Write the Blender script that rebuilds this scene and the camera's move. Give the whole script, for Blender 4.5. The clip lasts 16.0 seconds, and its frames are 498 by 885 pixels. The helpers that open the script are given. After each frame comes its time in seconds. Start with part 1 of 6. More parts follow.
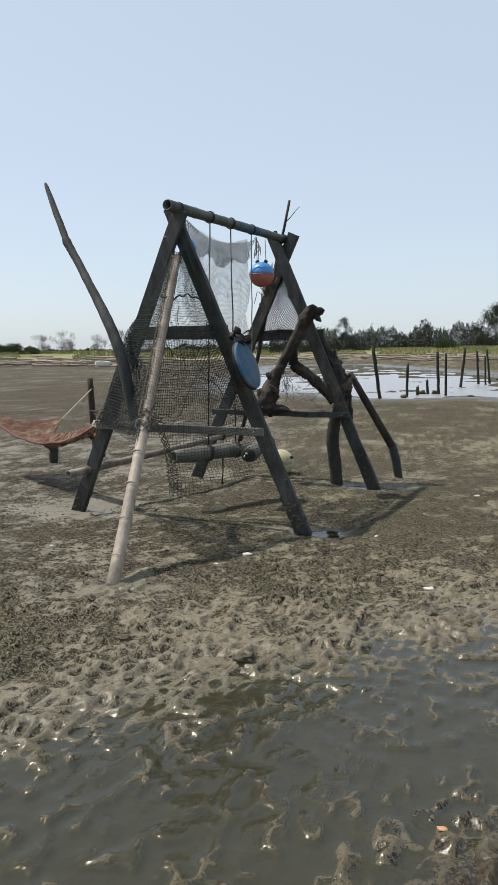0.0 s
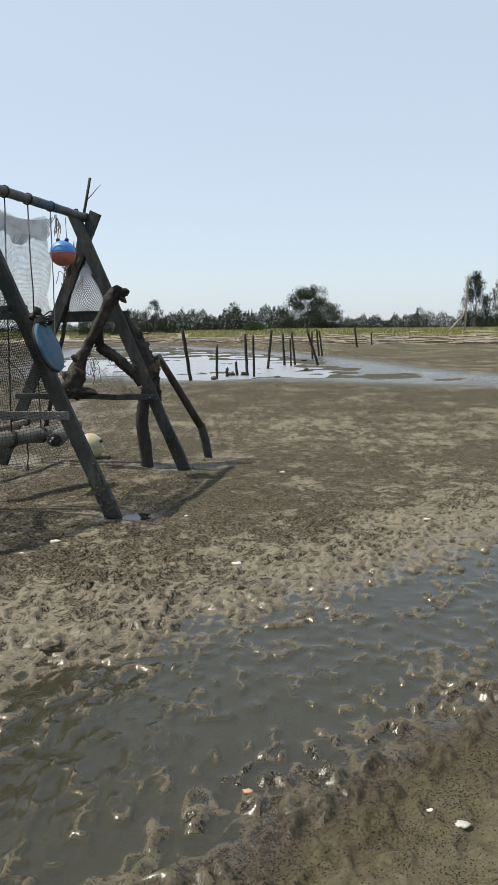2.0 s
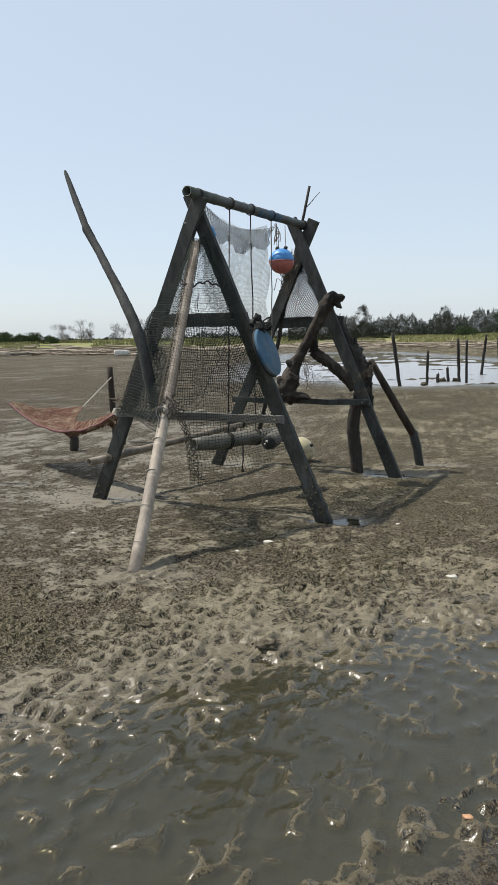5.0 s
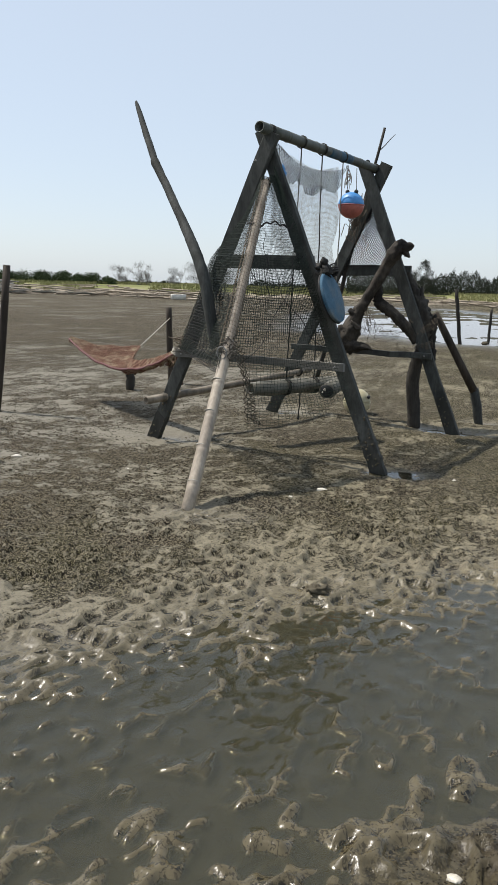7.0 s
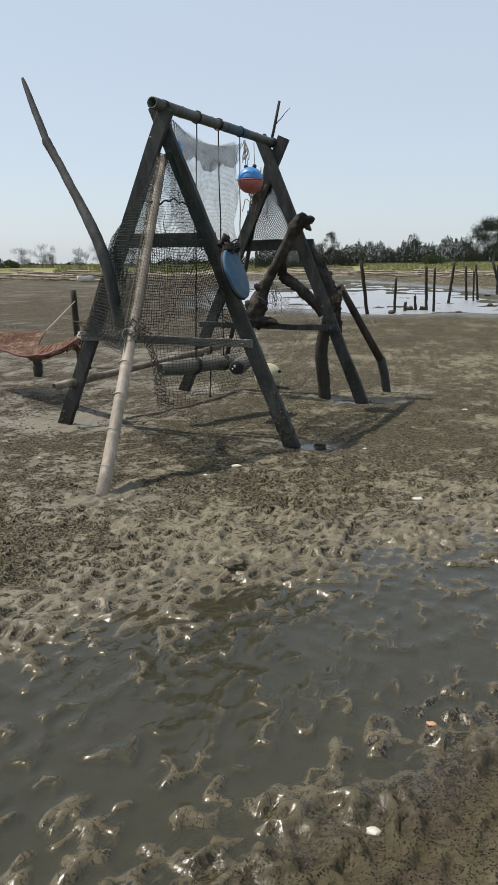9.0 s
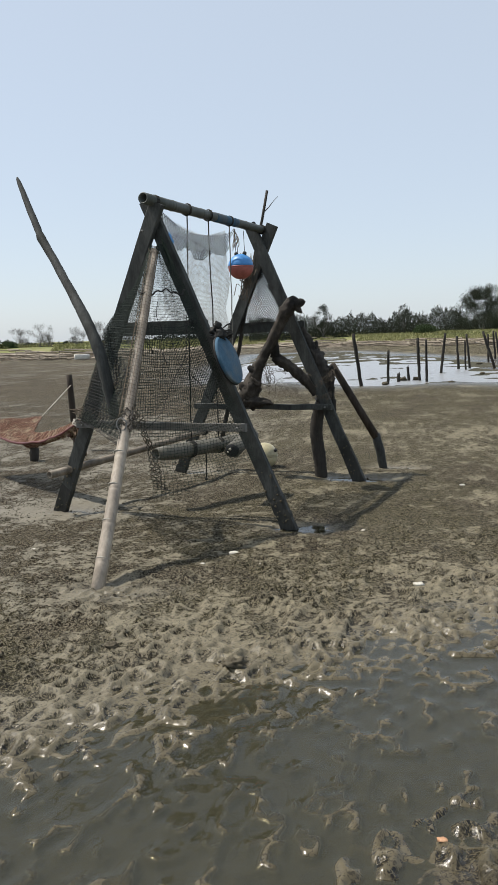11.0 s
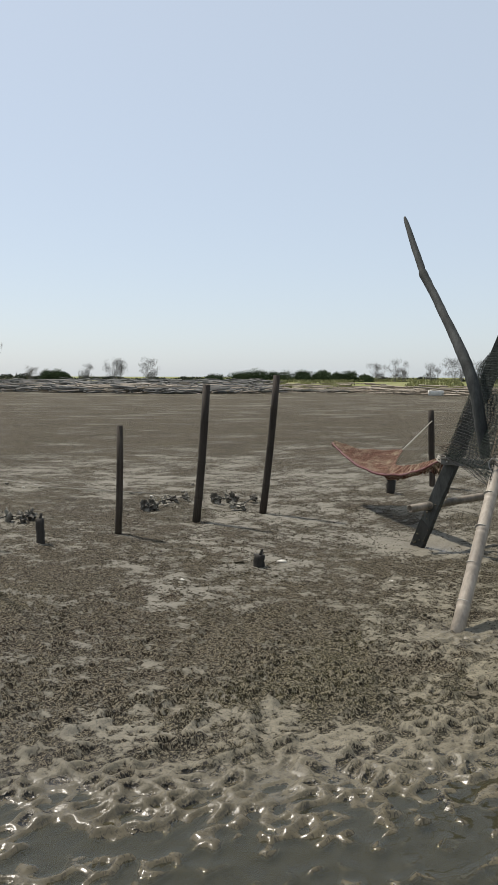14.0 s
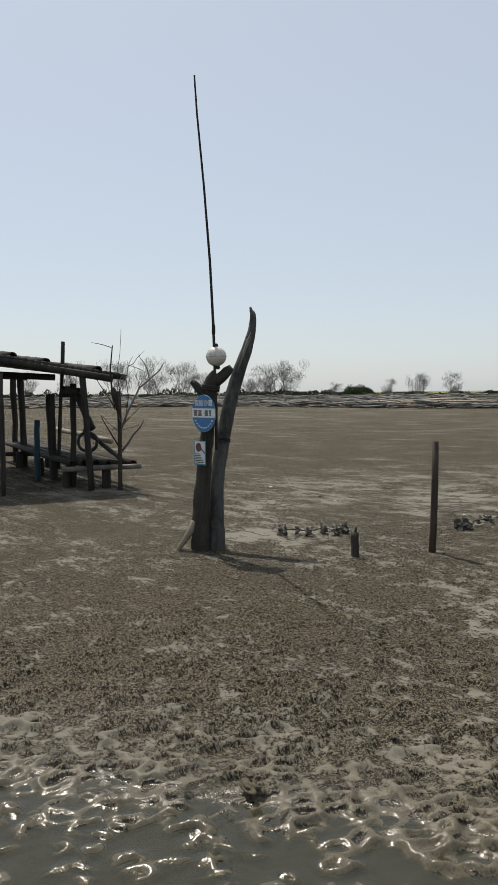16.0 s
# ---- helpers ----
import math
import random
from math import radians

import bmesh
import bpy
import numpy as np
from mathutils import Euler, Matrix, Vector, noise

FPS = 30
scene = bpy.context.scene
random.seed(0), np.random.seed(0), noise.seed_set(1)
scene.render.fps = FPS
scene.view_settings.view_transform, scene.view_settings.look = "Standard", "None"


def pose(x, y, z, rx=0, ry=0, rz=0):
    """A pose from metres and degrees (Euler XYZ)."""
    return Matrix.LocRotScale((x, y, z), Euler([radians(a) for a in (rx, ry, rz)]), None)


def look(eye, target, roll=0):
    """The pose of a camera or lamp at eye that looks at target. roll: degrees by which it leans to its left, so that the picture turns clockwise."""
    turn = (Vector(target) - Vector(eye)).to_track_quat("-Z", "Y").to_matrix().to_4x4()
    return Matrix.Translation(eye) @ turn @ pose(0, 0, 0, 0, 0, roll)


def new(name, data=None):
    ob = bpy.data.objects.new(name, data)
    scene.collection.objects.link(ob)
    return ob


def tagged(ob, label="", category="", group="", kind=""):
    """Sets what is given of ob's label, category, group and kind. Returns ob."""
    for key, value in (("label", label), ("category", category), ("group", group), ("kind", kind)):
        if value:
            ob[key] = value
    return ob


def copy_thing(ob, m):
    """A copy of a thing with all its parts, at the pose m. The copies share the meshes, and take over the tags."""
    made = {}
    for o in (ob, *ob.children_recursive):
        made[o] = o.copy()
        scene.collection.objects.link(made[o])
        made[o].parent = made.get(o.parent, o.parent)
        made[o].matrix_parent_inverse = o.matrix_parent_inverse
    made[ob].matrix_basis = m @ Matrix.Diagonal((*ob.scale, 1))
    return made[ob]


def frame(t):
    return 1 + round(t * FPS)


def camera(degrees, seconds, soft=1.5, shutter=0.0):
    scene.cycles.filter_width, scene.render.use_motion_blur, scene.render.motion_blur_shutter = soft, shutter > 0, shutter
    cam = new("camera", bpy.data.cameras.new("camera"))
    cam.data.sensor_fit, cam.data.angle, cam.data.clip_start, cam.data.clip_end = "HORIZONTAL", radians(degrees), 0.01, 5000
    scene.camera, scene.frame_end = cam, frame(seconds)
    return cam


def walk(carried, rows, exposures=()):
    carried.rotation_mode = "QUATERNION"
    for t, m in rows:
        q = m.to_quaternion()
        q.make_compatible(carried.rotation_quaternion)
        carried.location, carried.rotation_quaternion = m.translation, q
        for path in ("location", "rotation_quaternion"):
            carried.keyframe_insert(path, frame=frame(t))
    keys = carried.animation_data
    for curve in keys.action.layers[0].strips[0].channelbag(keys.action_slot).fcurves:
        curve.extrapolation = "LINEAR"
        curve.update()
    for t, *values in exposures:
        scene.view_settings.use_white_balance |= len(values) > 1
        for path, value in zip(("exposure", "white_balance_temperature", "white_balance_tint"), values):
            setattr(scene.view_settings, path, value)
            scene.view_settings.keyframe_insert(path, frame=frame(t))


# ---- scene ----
cam = camera(35.5, 16.0, 1.3)
PATH = [
    (0, (0.476, 0.857, 1.502), (0.11, 2.808, 1.259), -0.7),
    (0.5, (0.491, 0.86, 1.497), (0.232, 2.827, 1.246), -0.8),
    (1, (0.516, 0.862, 1.491), (0.408, 2.842, 1.229), -0.9),
    (1.5, (0.527, 0.86, 1.489), (0.561, 2.84, 1.21), -0.6),
    (2, (0.529, 0.859, 1.491), (0.635, 2.835, 1.199), -0.6),
    (2.5, (0.516, 0.854, 1.49), (0.588, 2.831, 1.196), -0.5),
    (3, (0.487, 0.857, 1.491), (0.418, 2.835, 1.202), -0.5),
    (3.5, (0.47, 0.863, 1.493), (0.236, 2.83, 1.216), -1.1),
    (4, (0.465, 0.866, 1.494), (0.14, 2.82, 1.225), -1.3),
    (6.5, (0.414, 0.89, 1.458), (-0.084, 2.801, 1.146), 0.8),
    (7, (0.388, 0.898, 1.438), (-0.141, 2.786, 1.041), 1.8),
    (7.5, (0.373, 0.887, 1.445), (-0.206, 2.76, 1.052), 1.9),
    (8, (0.415, 0.903, 1.441), (-0.121, 2.792, 1.064), 1.9),
    (8.5, (0.431, 0.894, 1.446), (-0.049, 2.794, 1.048), 0.7),
    (9, (0.435, 0.898, 1.448), (0.112, 2.82, 0.997), -0.4),
    (9.2, (0.453, 0.95, 1.465), (0.241, 2.877, 0.973), -0.1),
    (11.3, (0.447, 0.945, 1.548), (0.105, 2.899, 1.292), -2.0),
    (11.5, (0.437, 0.947, 1.548), (0.061, 2.895, 1.291), -1.4),
    (12, (0.413, 0.95, 1.55), (-0.079, 2.873, 1.303), -0.5),
    (12.5, (0.399, 0.926, 1.552), (-0.192, 2.824, 1.336), 0.0),
    (13, (0.361, 0.922, 1.549), (-0.414, 2.756, 1.363), -0.6),
    (13.5, (0.316, 0.927, 1.543), (-0.659, 2.667, 1.396), -0.8),
    (14, (0.281, 0.925, 1.545), (-0.847, 2.568, 1.377), 0.2),
    (14.5, (0.243, 0.931, 1.546), (-1.035, 2.45, 1.301), 0.7),
    (15, (0.201, 0.904, 1.555), (-1.251, 2.258, 1.315), -0.2),
    (15.5, (0.178, 0.88, 1.559), (-1.402, 2.094, 1.382), -0.7),
    (16, (0.143, 0.871, 1.549), (-1.52, 1.976, 1.422), -0.6),
]
EXPOSURE = [(0.0, 0.05, 6550, 10), (1.5, 0.06, 6560, 10), (2.5, 0.15, 6580, 10), (4.0, 0.07, 6620, 10), (7.0, 0.1, 6620, 10), (7.5, -0.12, 6600, 10), (9.0, -0.03, 6650, 10), (11.9, 0.05, 6640, 10), (12.5, -0.08, 6620, 10), (13.0, 0.0, 6590, 10), (13.5, -0.13, 6580, 10), (14.5, 0.0, 6780, 10), (16.0, -0.18, 6840, 10)]
walk(cam, [(t, look(eye, target, roll)) for t, eye, target, roll in PATH], EXPOSURE)


# ---------------------------------------------------------------- light
SUN_WAY = Vector((0.585, -0.07, -1.0)).normalized()
sun_data = bpy.data.lights.new("sun", "SUN")
sun_data.energy, sun_data.angle, sun_data.color = 4.9, radians(0.55), (1.0, 0.955, 0.89)
sun = new("sun", sun_data)
sun.matrix_world = look((0, 0, 40), Vector((0, 0, 40)) + SUN_WAY)

world = bpy.data.worlds.new("sky")
scene.world = world
world.use_nodes = True
wn = world.node_tree.nodes
sky = wn.new("ShaderNodeTexSky")
sky.sky_type, sky.sun_disc = "NISHITA", False
sky.sun_elevation = math.asin(-SUN_WAY.z)
sky.sun_rotation = math.atan2(-SUN_WAY.x, -SUN_WAY.y)
sky.air_density, sky.dust_density, sky.ozone_density, sky.altitude = 0.9, 1.1, 1.3, 0
haze = wn.new("ShaderNodeMix")  # an even veil of sea haze over the clear sky
haze.data_type = "RGBA"
haze.inputs[0].default_value = 0.68
haze.inputs[7].default_value = (4.22, 4.8, 5.45, 1)
world.node_tree.links.new(sky.outputs[0], haze.inputs[6])
world.node_tree.links.new(haze.outputs[2], wn["Background"].inputs[0])
wn["Background"].inputs[1].default_value = 0.155


# ---------------------------------------------------------------- numbers
def vnoise(x, y, seed=0):
    """Smooth lattice noise, 0 to 1, on arrays."""
    xi, yi = np.floor(x), np.floor(y)
    fx, fy = x - xi, y - yi
    fx, fy = fx * fx * fx * (fx * (fx * 6 - 15) + 10), fy * fy * fy * (fy * (fy * 6 - 15) + 10)

    def lattice(a, b):
        v = np.sin(a * 127.1 + b * 311.7 + seed * 74.7) * 43758.5453
        return v - np.floor(v)

    low = lattice(xi, yi) * (1 - fx) + lattice(xi + 1, yi) * fx
    high = lattice(xi, yi + 1) * (1 - fx) + lattice(xi + 1, yi + 1) * fx
    return low * (1 - fy) + high * fy


def fbm(x, y, seed=0, octaves=4):
    total, weight = 0.0, 0.0
    for k in range(octaves):
        total, weight = total + vnoise(x * 2**k + 17.3 * k, y * 2**k - 9.1 * k, seed + k) * 0.5**k, weight + 0.5**k
    return total / weight


def cells(x, y, seed=0):
    """Distances to the nearest and second nearest point of a jittered lattice, and how far the nearest lies to the side."""
    xi, yi = np.floor(x), np.floor(y)
    one, two, off = np.full(x.shape, 9.0), np.full(x.shape, 9.0), np.zeros(x.shape)
    for i in (-1, 0, 1):
        for j in (-1, 0, 1):
            a, b = xi + i, yi + j
            h = np.sin(a * 127.1 + b * 311.7 + seed) * 43758.5453
            g = np.sin(a * 269.5 + b * 183.3 + seed) * 43758.5453
            dx = a + 0.1 + 0.8 * (h - np.floor(h)) - x
            d = np.hypot(dx, b + 0.1 + 0.8 * (g - np.floor(g)) - y)
            off = np.where(d < one, dx, off)
            one, two = np.minimum(one, d), np.minimum(two, np.maximum(one, d))
    return one, two, off


def smooth(a, b, x):
    t = np.clip((x - a) / (b - a), 0, 1)
    return t * t * (3 - 2 * t)


# ---------------------------------------------------------------- materials
def material(name):
    m = bpy.data.materials.new(name)
    m.use_nodes = True
    n = m.node_tree.nodes
    return m, n, m.node_tree.links, n["Principled BSDF"]


def ramp(n, links, source, stops):
    r = n.new("ShaderNodeValToRGB")
    e = r.color_ramp.elements
    while len(e) < len(stops):
        e.new(0.5)
    for el, (pos, col) in zip(e, stops):
        el.position, el.color = pos, (*col, 1) if len(col) == 3 else (col[0],) * 3 + (1,)
    links.new(source, r.inputs[0])
    return r.outputs[0]


def noise_tex(n, links, scale, detail=4.0, rough=0.55, stretch=(1, 1, 1), coords="Object", distort=0.0):
    c = n.new("ShaderNodeTexCoord")
    mp = n.new("ShaderNodeMapping")
    mp.inputs["Scale"].default_value = stretch
    links.new(c.outputs[coords], mp.inputs[0])
    t = n.new("ShaderNodeTexNoise")
    t.inputs["Scale"].default_value, t.inputs["Detail"].default_value = scale, detail
    t.inputs["Roughness"].default_value, t.inputs["Distortion"].default_value = rough, distort
    links.new(mp.outputs[0], t.inputs["Vector"])
    return t.outputs[0]


def mix(n, links, fac, a, b, mode="MIX"):
    m = n.new("ShaderNodeMix")
    m.data_type, m.blend_type = "RGBA", mode
    for value, slot in ((fac, 0), (a, 6), (b, 7)):
        if isinstance(value, (int, float)):
            m.inputs[slot].default_value = value
        elif isinstance(value, tuple):
            m.inputs[slot].default_value = (*value, 1)
        else:
            links.new(value, m.inputs[slot])
    return m.outputs[2]


def math_node(n, links, op, a, b=0.0, clamp=False):
    m = n.new("ShaderNodeMath")
    m.operation, m.use_clamp = op, clamp
    for k, v in enumerate((a, b)):
        if isinstance(v, (int, float)):
            m.inputs[k].default_value = v
        else:
            links.new(v, m.inputs[k])
    return m.outputs[0]


def bump(n, links, height, strength, distance, target):
    b = n.new("ShaderNodeBump")
    b.inputs["Strength"].default_value, b.inputs["Distance"].default_value = strength, distance
    links.new(height, b.inputs["Height"])
    links.new(b.outputs[0], target.inputs["Normal"])
    return b


def grained(name, dark, light, stain, scale=9.0, stretch=(1, 1, 0.12), rough=0.8, depth=0.006, stain_at=0.62, spec=0.3):
    """Wood, bamboo or plastic: two tones of grain, blotches of a third colour, fine relief."""
    m, n, l, p = material(name)
    grain = noise_tex(n, l, scale, 6, 0.65, stretch)
    fine = noise_tex(n, l, scale * 7, 3, 0.6, stretch)
    blotch = noise_tex(n, l, 3.1, 5, 0.6)
    info = n.new("ShaderNodeObjectInfo")
    tone = ramp(n, l, grain, ((0.3, dark), (0.68, light)))
    tone = mix(n, l, ramp(n, l, blotch, ((stain_at - 0.08, (0,)), (stain_at + 0.1, (1,)))), tone, stain)
    tone = mix(n, l, ramp(n, l, fine, ((0.35, (0.35,)), (0.6, (0,)))), tone, tuple(c * 0.55 for c in dark))
    vary = mix(n, l, info.outputs["Random"], (0.82, 0.82, 0.82), (1.15, 1.13, 1.1))
    l.new(mix(n, l, 1.0, tone, vary, "MULTIPLY"), p.inputs["Base Color"])
    p.inputs["Roughness"].default_value = rough
    p.inputs["Specular IOR Level"].default_value = spec
    both = math_node(n, l, "ADD", grain, math_node(n, l, "MULTIPLY", fine, 0.4))
    bump(n, l, both, 0.55, depth, p)
    return m


WOOD_GREY = grained("weathered_plank", (0.026, 0.028, 0.026), (0.082, 0.086, 0.08), (0.021, 0.024, 0.019), 10, (1, 1, 0.3), depth=0.007)
WOOD_DARK = grained("wet_dark_wood", (0.016, 0.014, 0.012), (0.054, 0.048, 0.040), (0.022, 0.023, 0.017), 11, depth=0.012)
WOOD_DRIFT = grained("driftwood", (0.022, 0.021, 0.019), (0.115, 0.11, 0.104), (0.016, 0.016, 0.014), 8, depth=0.016, stain_at=0.56)
WOOD_BROWN = grained("brown_post", (0.027, 0.020, 0.015), (0.069, 0.055, 0.041), (0.027, 0.023, 0.017), 12, depth=0.006)
BAMBOO_PALE = grained("pale_bamboo", (0.235, 0.2, 0.16), (0.41, 0.355, 0.285), (0.165, 0.13, 0.098), 6, (1, 1, 0.08), 0.55, 0.002, 0.66, 0.4)
BAMBOO_GREY = grained("grey_bamboo", (0.085, 0.082, 0.066), (0.18, 0.172, 0.142), (0.055, 0.052, 0.04), 7, (1, 1, 0.1), 0.6, 0.002, 0.6, 0.4)
BEAM_GREEN = grained("green_grey_bamboo", (0.06, 0.068, 0.058), (0.135, 0.148, 0.13), (0.04, 0.045, 0.038), 7, (1, 1, 0.1), 0.55, 0.002, 0.6, 0.4)
BAMBOO_TAN = grained("tan_bamboo", (0.17, 0.14, 0.1), (0.34, 0.29, 0.225), (0.085, 0.07, 0.05), 7, (1, 1, 0.1), 0.6, 0.002, 0.6, 0.4)
BLUE_POST = grained("blue_paint", (0.008, 0.038, 0.055), (0.014, 0.055, 0.08), (0.02, 0.035, 0.045), 9, rough=0.6)
NET_GREEN = grained("net_green", (0.009, 0.017, 0.012), (0.024, 0.04, 0.028), (0.03, 0.03, 0.022), 20, (1, 1, 1), 0.8, 0.0005)
NET_BLACK = grained("net_black", (0.012, 0.012, 0.012), (0.04, 0.04, 0.038), (0.03, 0.03, 0.028), 20, (1, 1, 1), 0.8, 0.0005)
NET_PALE = grained("net_pale", (0.24, 0.25, 0.24), (0.4, 0.41, 0.39), (0.17, 0.17, 0.16), 20, (1, 1, 1), 0.7, 0.0005)
NET_BROWN = grained("net_brown", (0.09, 0.07, 0.05), (0.2, 0.165, 0.125), (0.06, 0.05, 0.04), 20, (1, 1, 1), 0.85, 0.0005)
NET_EDGE = grained("net_edge", (0.06, 0.052, 0.043), (0.19, 0.17, 0.14), (0.03, 0.027, 0.022), 20, (1, 1, 1), 0.85, 0.0005)
WOOD_PALE = grained("weathered_pole", (0.07, 0.068, 0.062), (0.24, 0.235, 0.215), (0.05, 0.047, 0.042), 0.8, (1, 1, 1), 0.8, 0.01)
WOOD_WET = grained("wet_plank", (0.026, 0.027, 0.025), (0.052, 0.052, 0.046), (0.022, 0.024, 0.018), 10, depth=0.008)
DRIFT_BROWN = grained("brown_driftwood", (0.018, 0.015, 0.012), (0.085, 0.072, 0.058), (0.014, 0.012, 0.01), 14, (1, 1, 0.4), depth=0.016, stain_at=0.56)
ROPE_DARK = grained("dark_rope", (0.018, 0.017, 0.015), (0.05, 0.047, 0.04), (0.03, 0.03, 0.026), 60, (1, 1, 1), 0.85, 0.002)
ROPE_PALE = grained("pale_rope", (0.28, 0.26, 0.22), (0.5, 0.47, 0.4), (0.2, 0.18, 0.15), 60, (1, 1, 1), 0.85, 0.002)
FLOAT_BLUE = grained("float_blue", (0.04, 0.2, 0.5), (0.06, 0.29, 0.64), (0.05, 0.15, 0.33), 5, (1, 1, 1), 0.45, 0.0008, 0.68, 0.5)
FLOAT_RED = grained("float_red", (0.32, 0.09, 0.075), (0.47, 0.15, 0.12), (0.22, 0.08, 0.07), 5, (1, 1, 1), 0.5, 0.0008, 0.66, 0.5)
FLOAT_CREAM = grained("float_cream", (0.42, 0.375, 0.225), (0.56, 0.51, 0.34), (0.3, 0.26, 0.15), 5, (1, 1, 1), 0.5, 0.0008, 0.66, 0.5)
FLOAT_WHITE = grained("float_white", (0.5, 0.48, 0.43), (0.68, 0.66, 0.6), (0.36, 0.33, 0.28), 5, (1, 1, 1), 0.5, 0.0008, 0.66, 0.5)
DISC_BLUE = grained("worn_blue_foam", (0.03, 0.08, 0.135), (0.065, 0.14, 0.21), (0.125, 0.14, 0.14), 14, (1, 1, 1), 0.75, 0.002, 0.53, 0.25)
DARK_EDGE = grained("dark_rubber_and_shade", (0.015, 0.016, 0.017), (0.04, 0.04, 0.042), (0.03, 0.03, 0.03), 10, (1, 1, 1), 0.6, 0.001)
SIGN_BLUE = grained("sign_blue", (0.025, 0.14, 0.34), (0.035, 0.18, 0.41), (0.035, 0.14, 0.29), 4, (1, 1, 1), 0.35, 0.0003, 0.7, 0.5)
SIGN_WHITE = grained("sign_white", (0.62, 0.64, 0.66), (0.75, 0.77, 0.78), (0.5, 0.52, 0.53), 4, (1, 1, 1), 0.4, 0.0003, 0.7, 0.5)
SIGN_TEAL = grained("sign_teal_edge", (0.05, 0.2, 0.28), (0.07, 0.25, 0.34), (0.05, 0.15, 0.2), 4, (1, 1, 1), 0.4, 0.0003)
INK = grained("ink", (0.025, 0.03, 0.035), (0.05, 0.055, 0.06), (0.04, 0.04, 0.04), 4, (1, 1, 1), 0.5, 0.0002)
MAROON = grained("maroon_print", (0.1, 0.035, 0.035), (0.15, 0.055, 0.05), (0.08, 0.03, 0.03), 6, (1, 1, 1), 0.5, 0.0002)
METAL = grained("dull_wire", (0.16, 0.16, 0.155), (0.3, 0.3, 0.29), (0.12, 0.09, 0.07), 20, (1, 1, 1), 0.45, 0.0005)
SHELL = grained("shell", (0.45, 0.42, 0.35), (0.66, 0.63, 0.55), (0.34, 0.3, 0.24), 30, (1, 1, 1), 0.45, 0.002, 0.64, 0.5)
SHELL_DARK = grained("oyster_shell", (0.035, 0.03, 0.024), (0.15, 0.135, 0.11), (0.38, 0.355, 0.29), 25, (1, 1, 1), 0.6, 0.006, 0.53)
PEBBLE = grained("orange_shell", (0.4, 0.2, 0.1), (0.56, 0.34, 0.2), (0.5, 0.38, 0.26), 25, (1, 1, 1), 0.5, 0.002)
CLOD = grained("dark_mud_clod", (0.048, 0.04, 0.026), (0.108, 0.092, 0.06), (0.065, 0.061, 0.036), 40, (1, 1, 1), 0.8, 0.002)
PELLET = grained("dark_sand_pellet", (0.018, 0.015, 0.011), (0.045, 0.037, 0.027), (0.03, 0.028, 0.018), 40, (1, 1, 1), 0.85, 0.001)
LEAF_DARK = grained("casuarina_leaf", (0.03, 0.037, 0.027), (0.06, 0.07, 0.05), (0.075, 0.077, 0.058), 0.35, (1, 1, 1), 0.9, 0.001, spec=0.05)
# Bush green lightened in the colour itself to stand for distance haze.
LEAF_BUSH_HAZE = grained("bush_leaf_haze", (0.045, 0.068, 0.033), (0.08, 0.11, 0.055), (0.1, 0.12, 0.06), 0.5, (1, 1, 1), 0.9, 0.001, spec=0.05)
LEAF_GRASS = grained("shore_grass", (0.17, 0.18, 0.07), (0.31, 0.305, 0.14), (0.33, 0.28, 0.17), 0.25, (1, 1, 1), 0.75, 0.001)
TWIG = grained("grey_twig", (0.1, 0.096, 0.09), (0.19, 0.182, 0.17), (0.14, 0.13, 0.12), 2, (1, 1, 1), 0.85, 0.002)
FOAM = grained("weathered_foam", (0.5, 0.49, 0.45), (0.68, 0.67, 0.62), (0.35, 0.33, 0.28), 6, (1, 1, 1), 0.8, 0.004)


def woven(name, dark, light, stain):
    """Coarse faded weave: crossing bands of two tones, worn patches and a ribbed relief."""
    m, n, l, p = material(name)
    c = n.new("ShaderNodeTexCoord")
    bands = []
    for k, turn in enumerate((0.5, 2.07)):
        mp = n.new("ShaderNodeMapping")
        mp.inputs["Rotation"].default_value = (0, 0, turn)
        l.new(c.outputs["Object"], mp.inputs[0])
        w = n.new("ShaderNodeTexWave")
        w.inputs["Scale"].default_value, w.inputs["Distortion"].default_value, w.inputs["Detail"].default_value = 11.0 if k else 17.0, 1.6, 3.0
        l.new(mp.outputs[0], w.inputs["Vector"])
        bands.append(w.outputs["Fac"])
    cross = math_node(n, l, "MULTIPLY", bands[0], bands[1])
    tone = ramp(n, l, cross, ((0.1, dark), (0.6, light)))
    patch = noise_tex(n, l, 7, 5, 0.65)
    tone = mix(n, l, ramp(n, l, patch, ((0.48, (0,)), (0.6, (0.85,)))), tone, stain)
    tone = mix(n, l, ramp(n, l, noise_tex(n, l, 60, 3, 0.6), ((0.4, (0.7,)), (0.55, (0,)))), tone, tuple(q * 0.4 for q in dark))
    l.new(tone, p.inputs["Base Color"])
    p.inputs["Roughness"].default_value, p.inputs["Specular IOR Level"].default_value = 0.92, 0.1
    bump(n, l, math_node(n, l, "ADD", cross, patch), 0.8, 0.012, p)
    return m


HAMMOCK_RED = woven("faded_red_weave", (0.12, 0.056, 0.04), (0.33, 0.22, 0.155), (0.33, 0.26, 0.18))


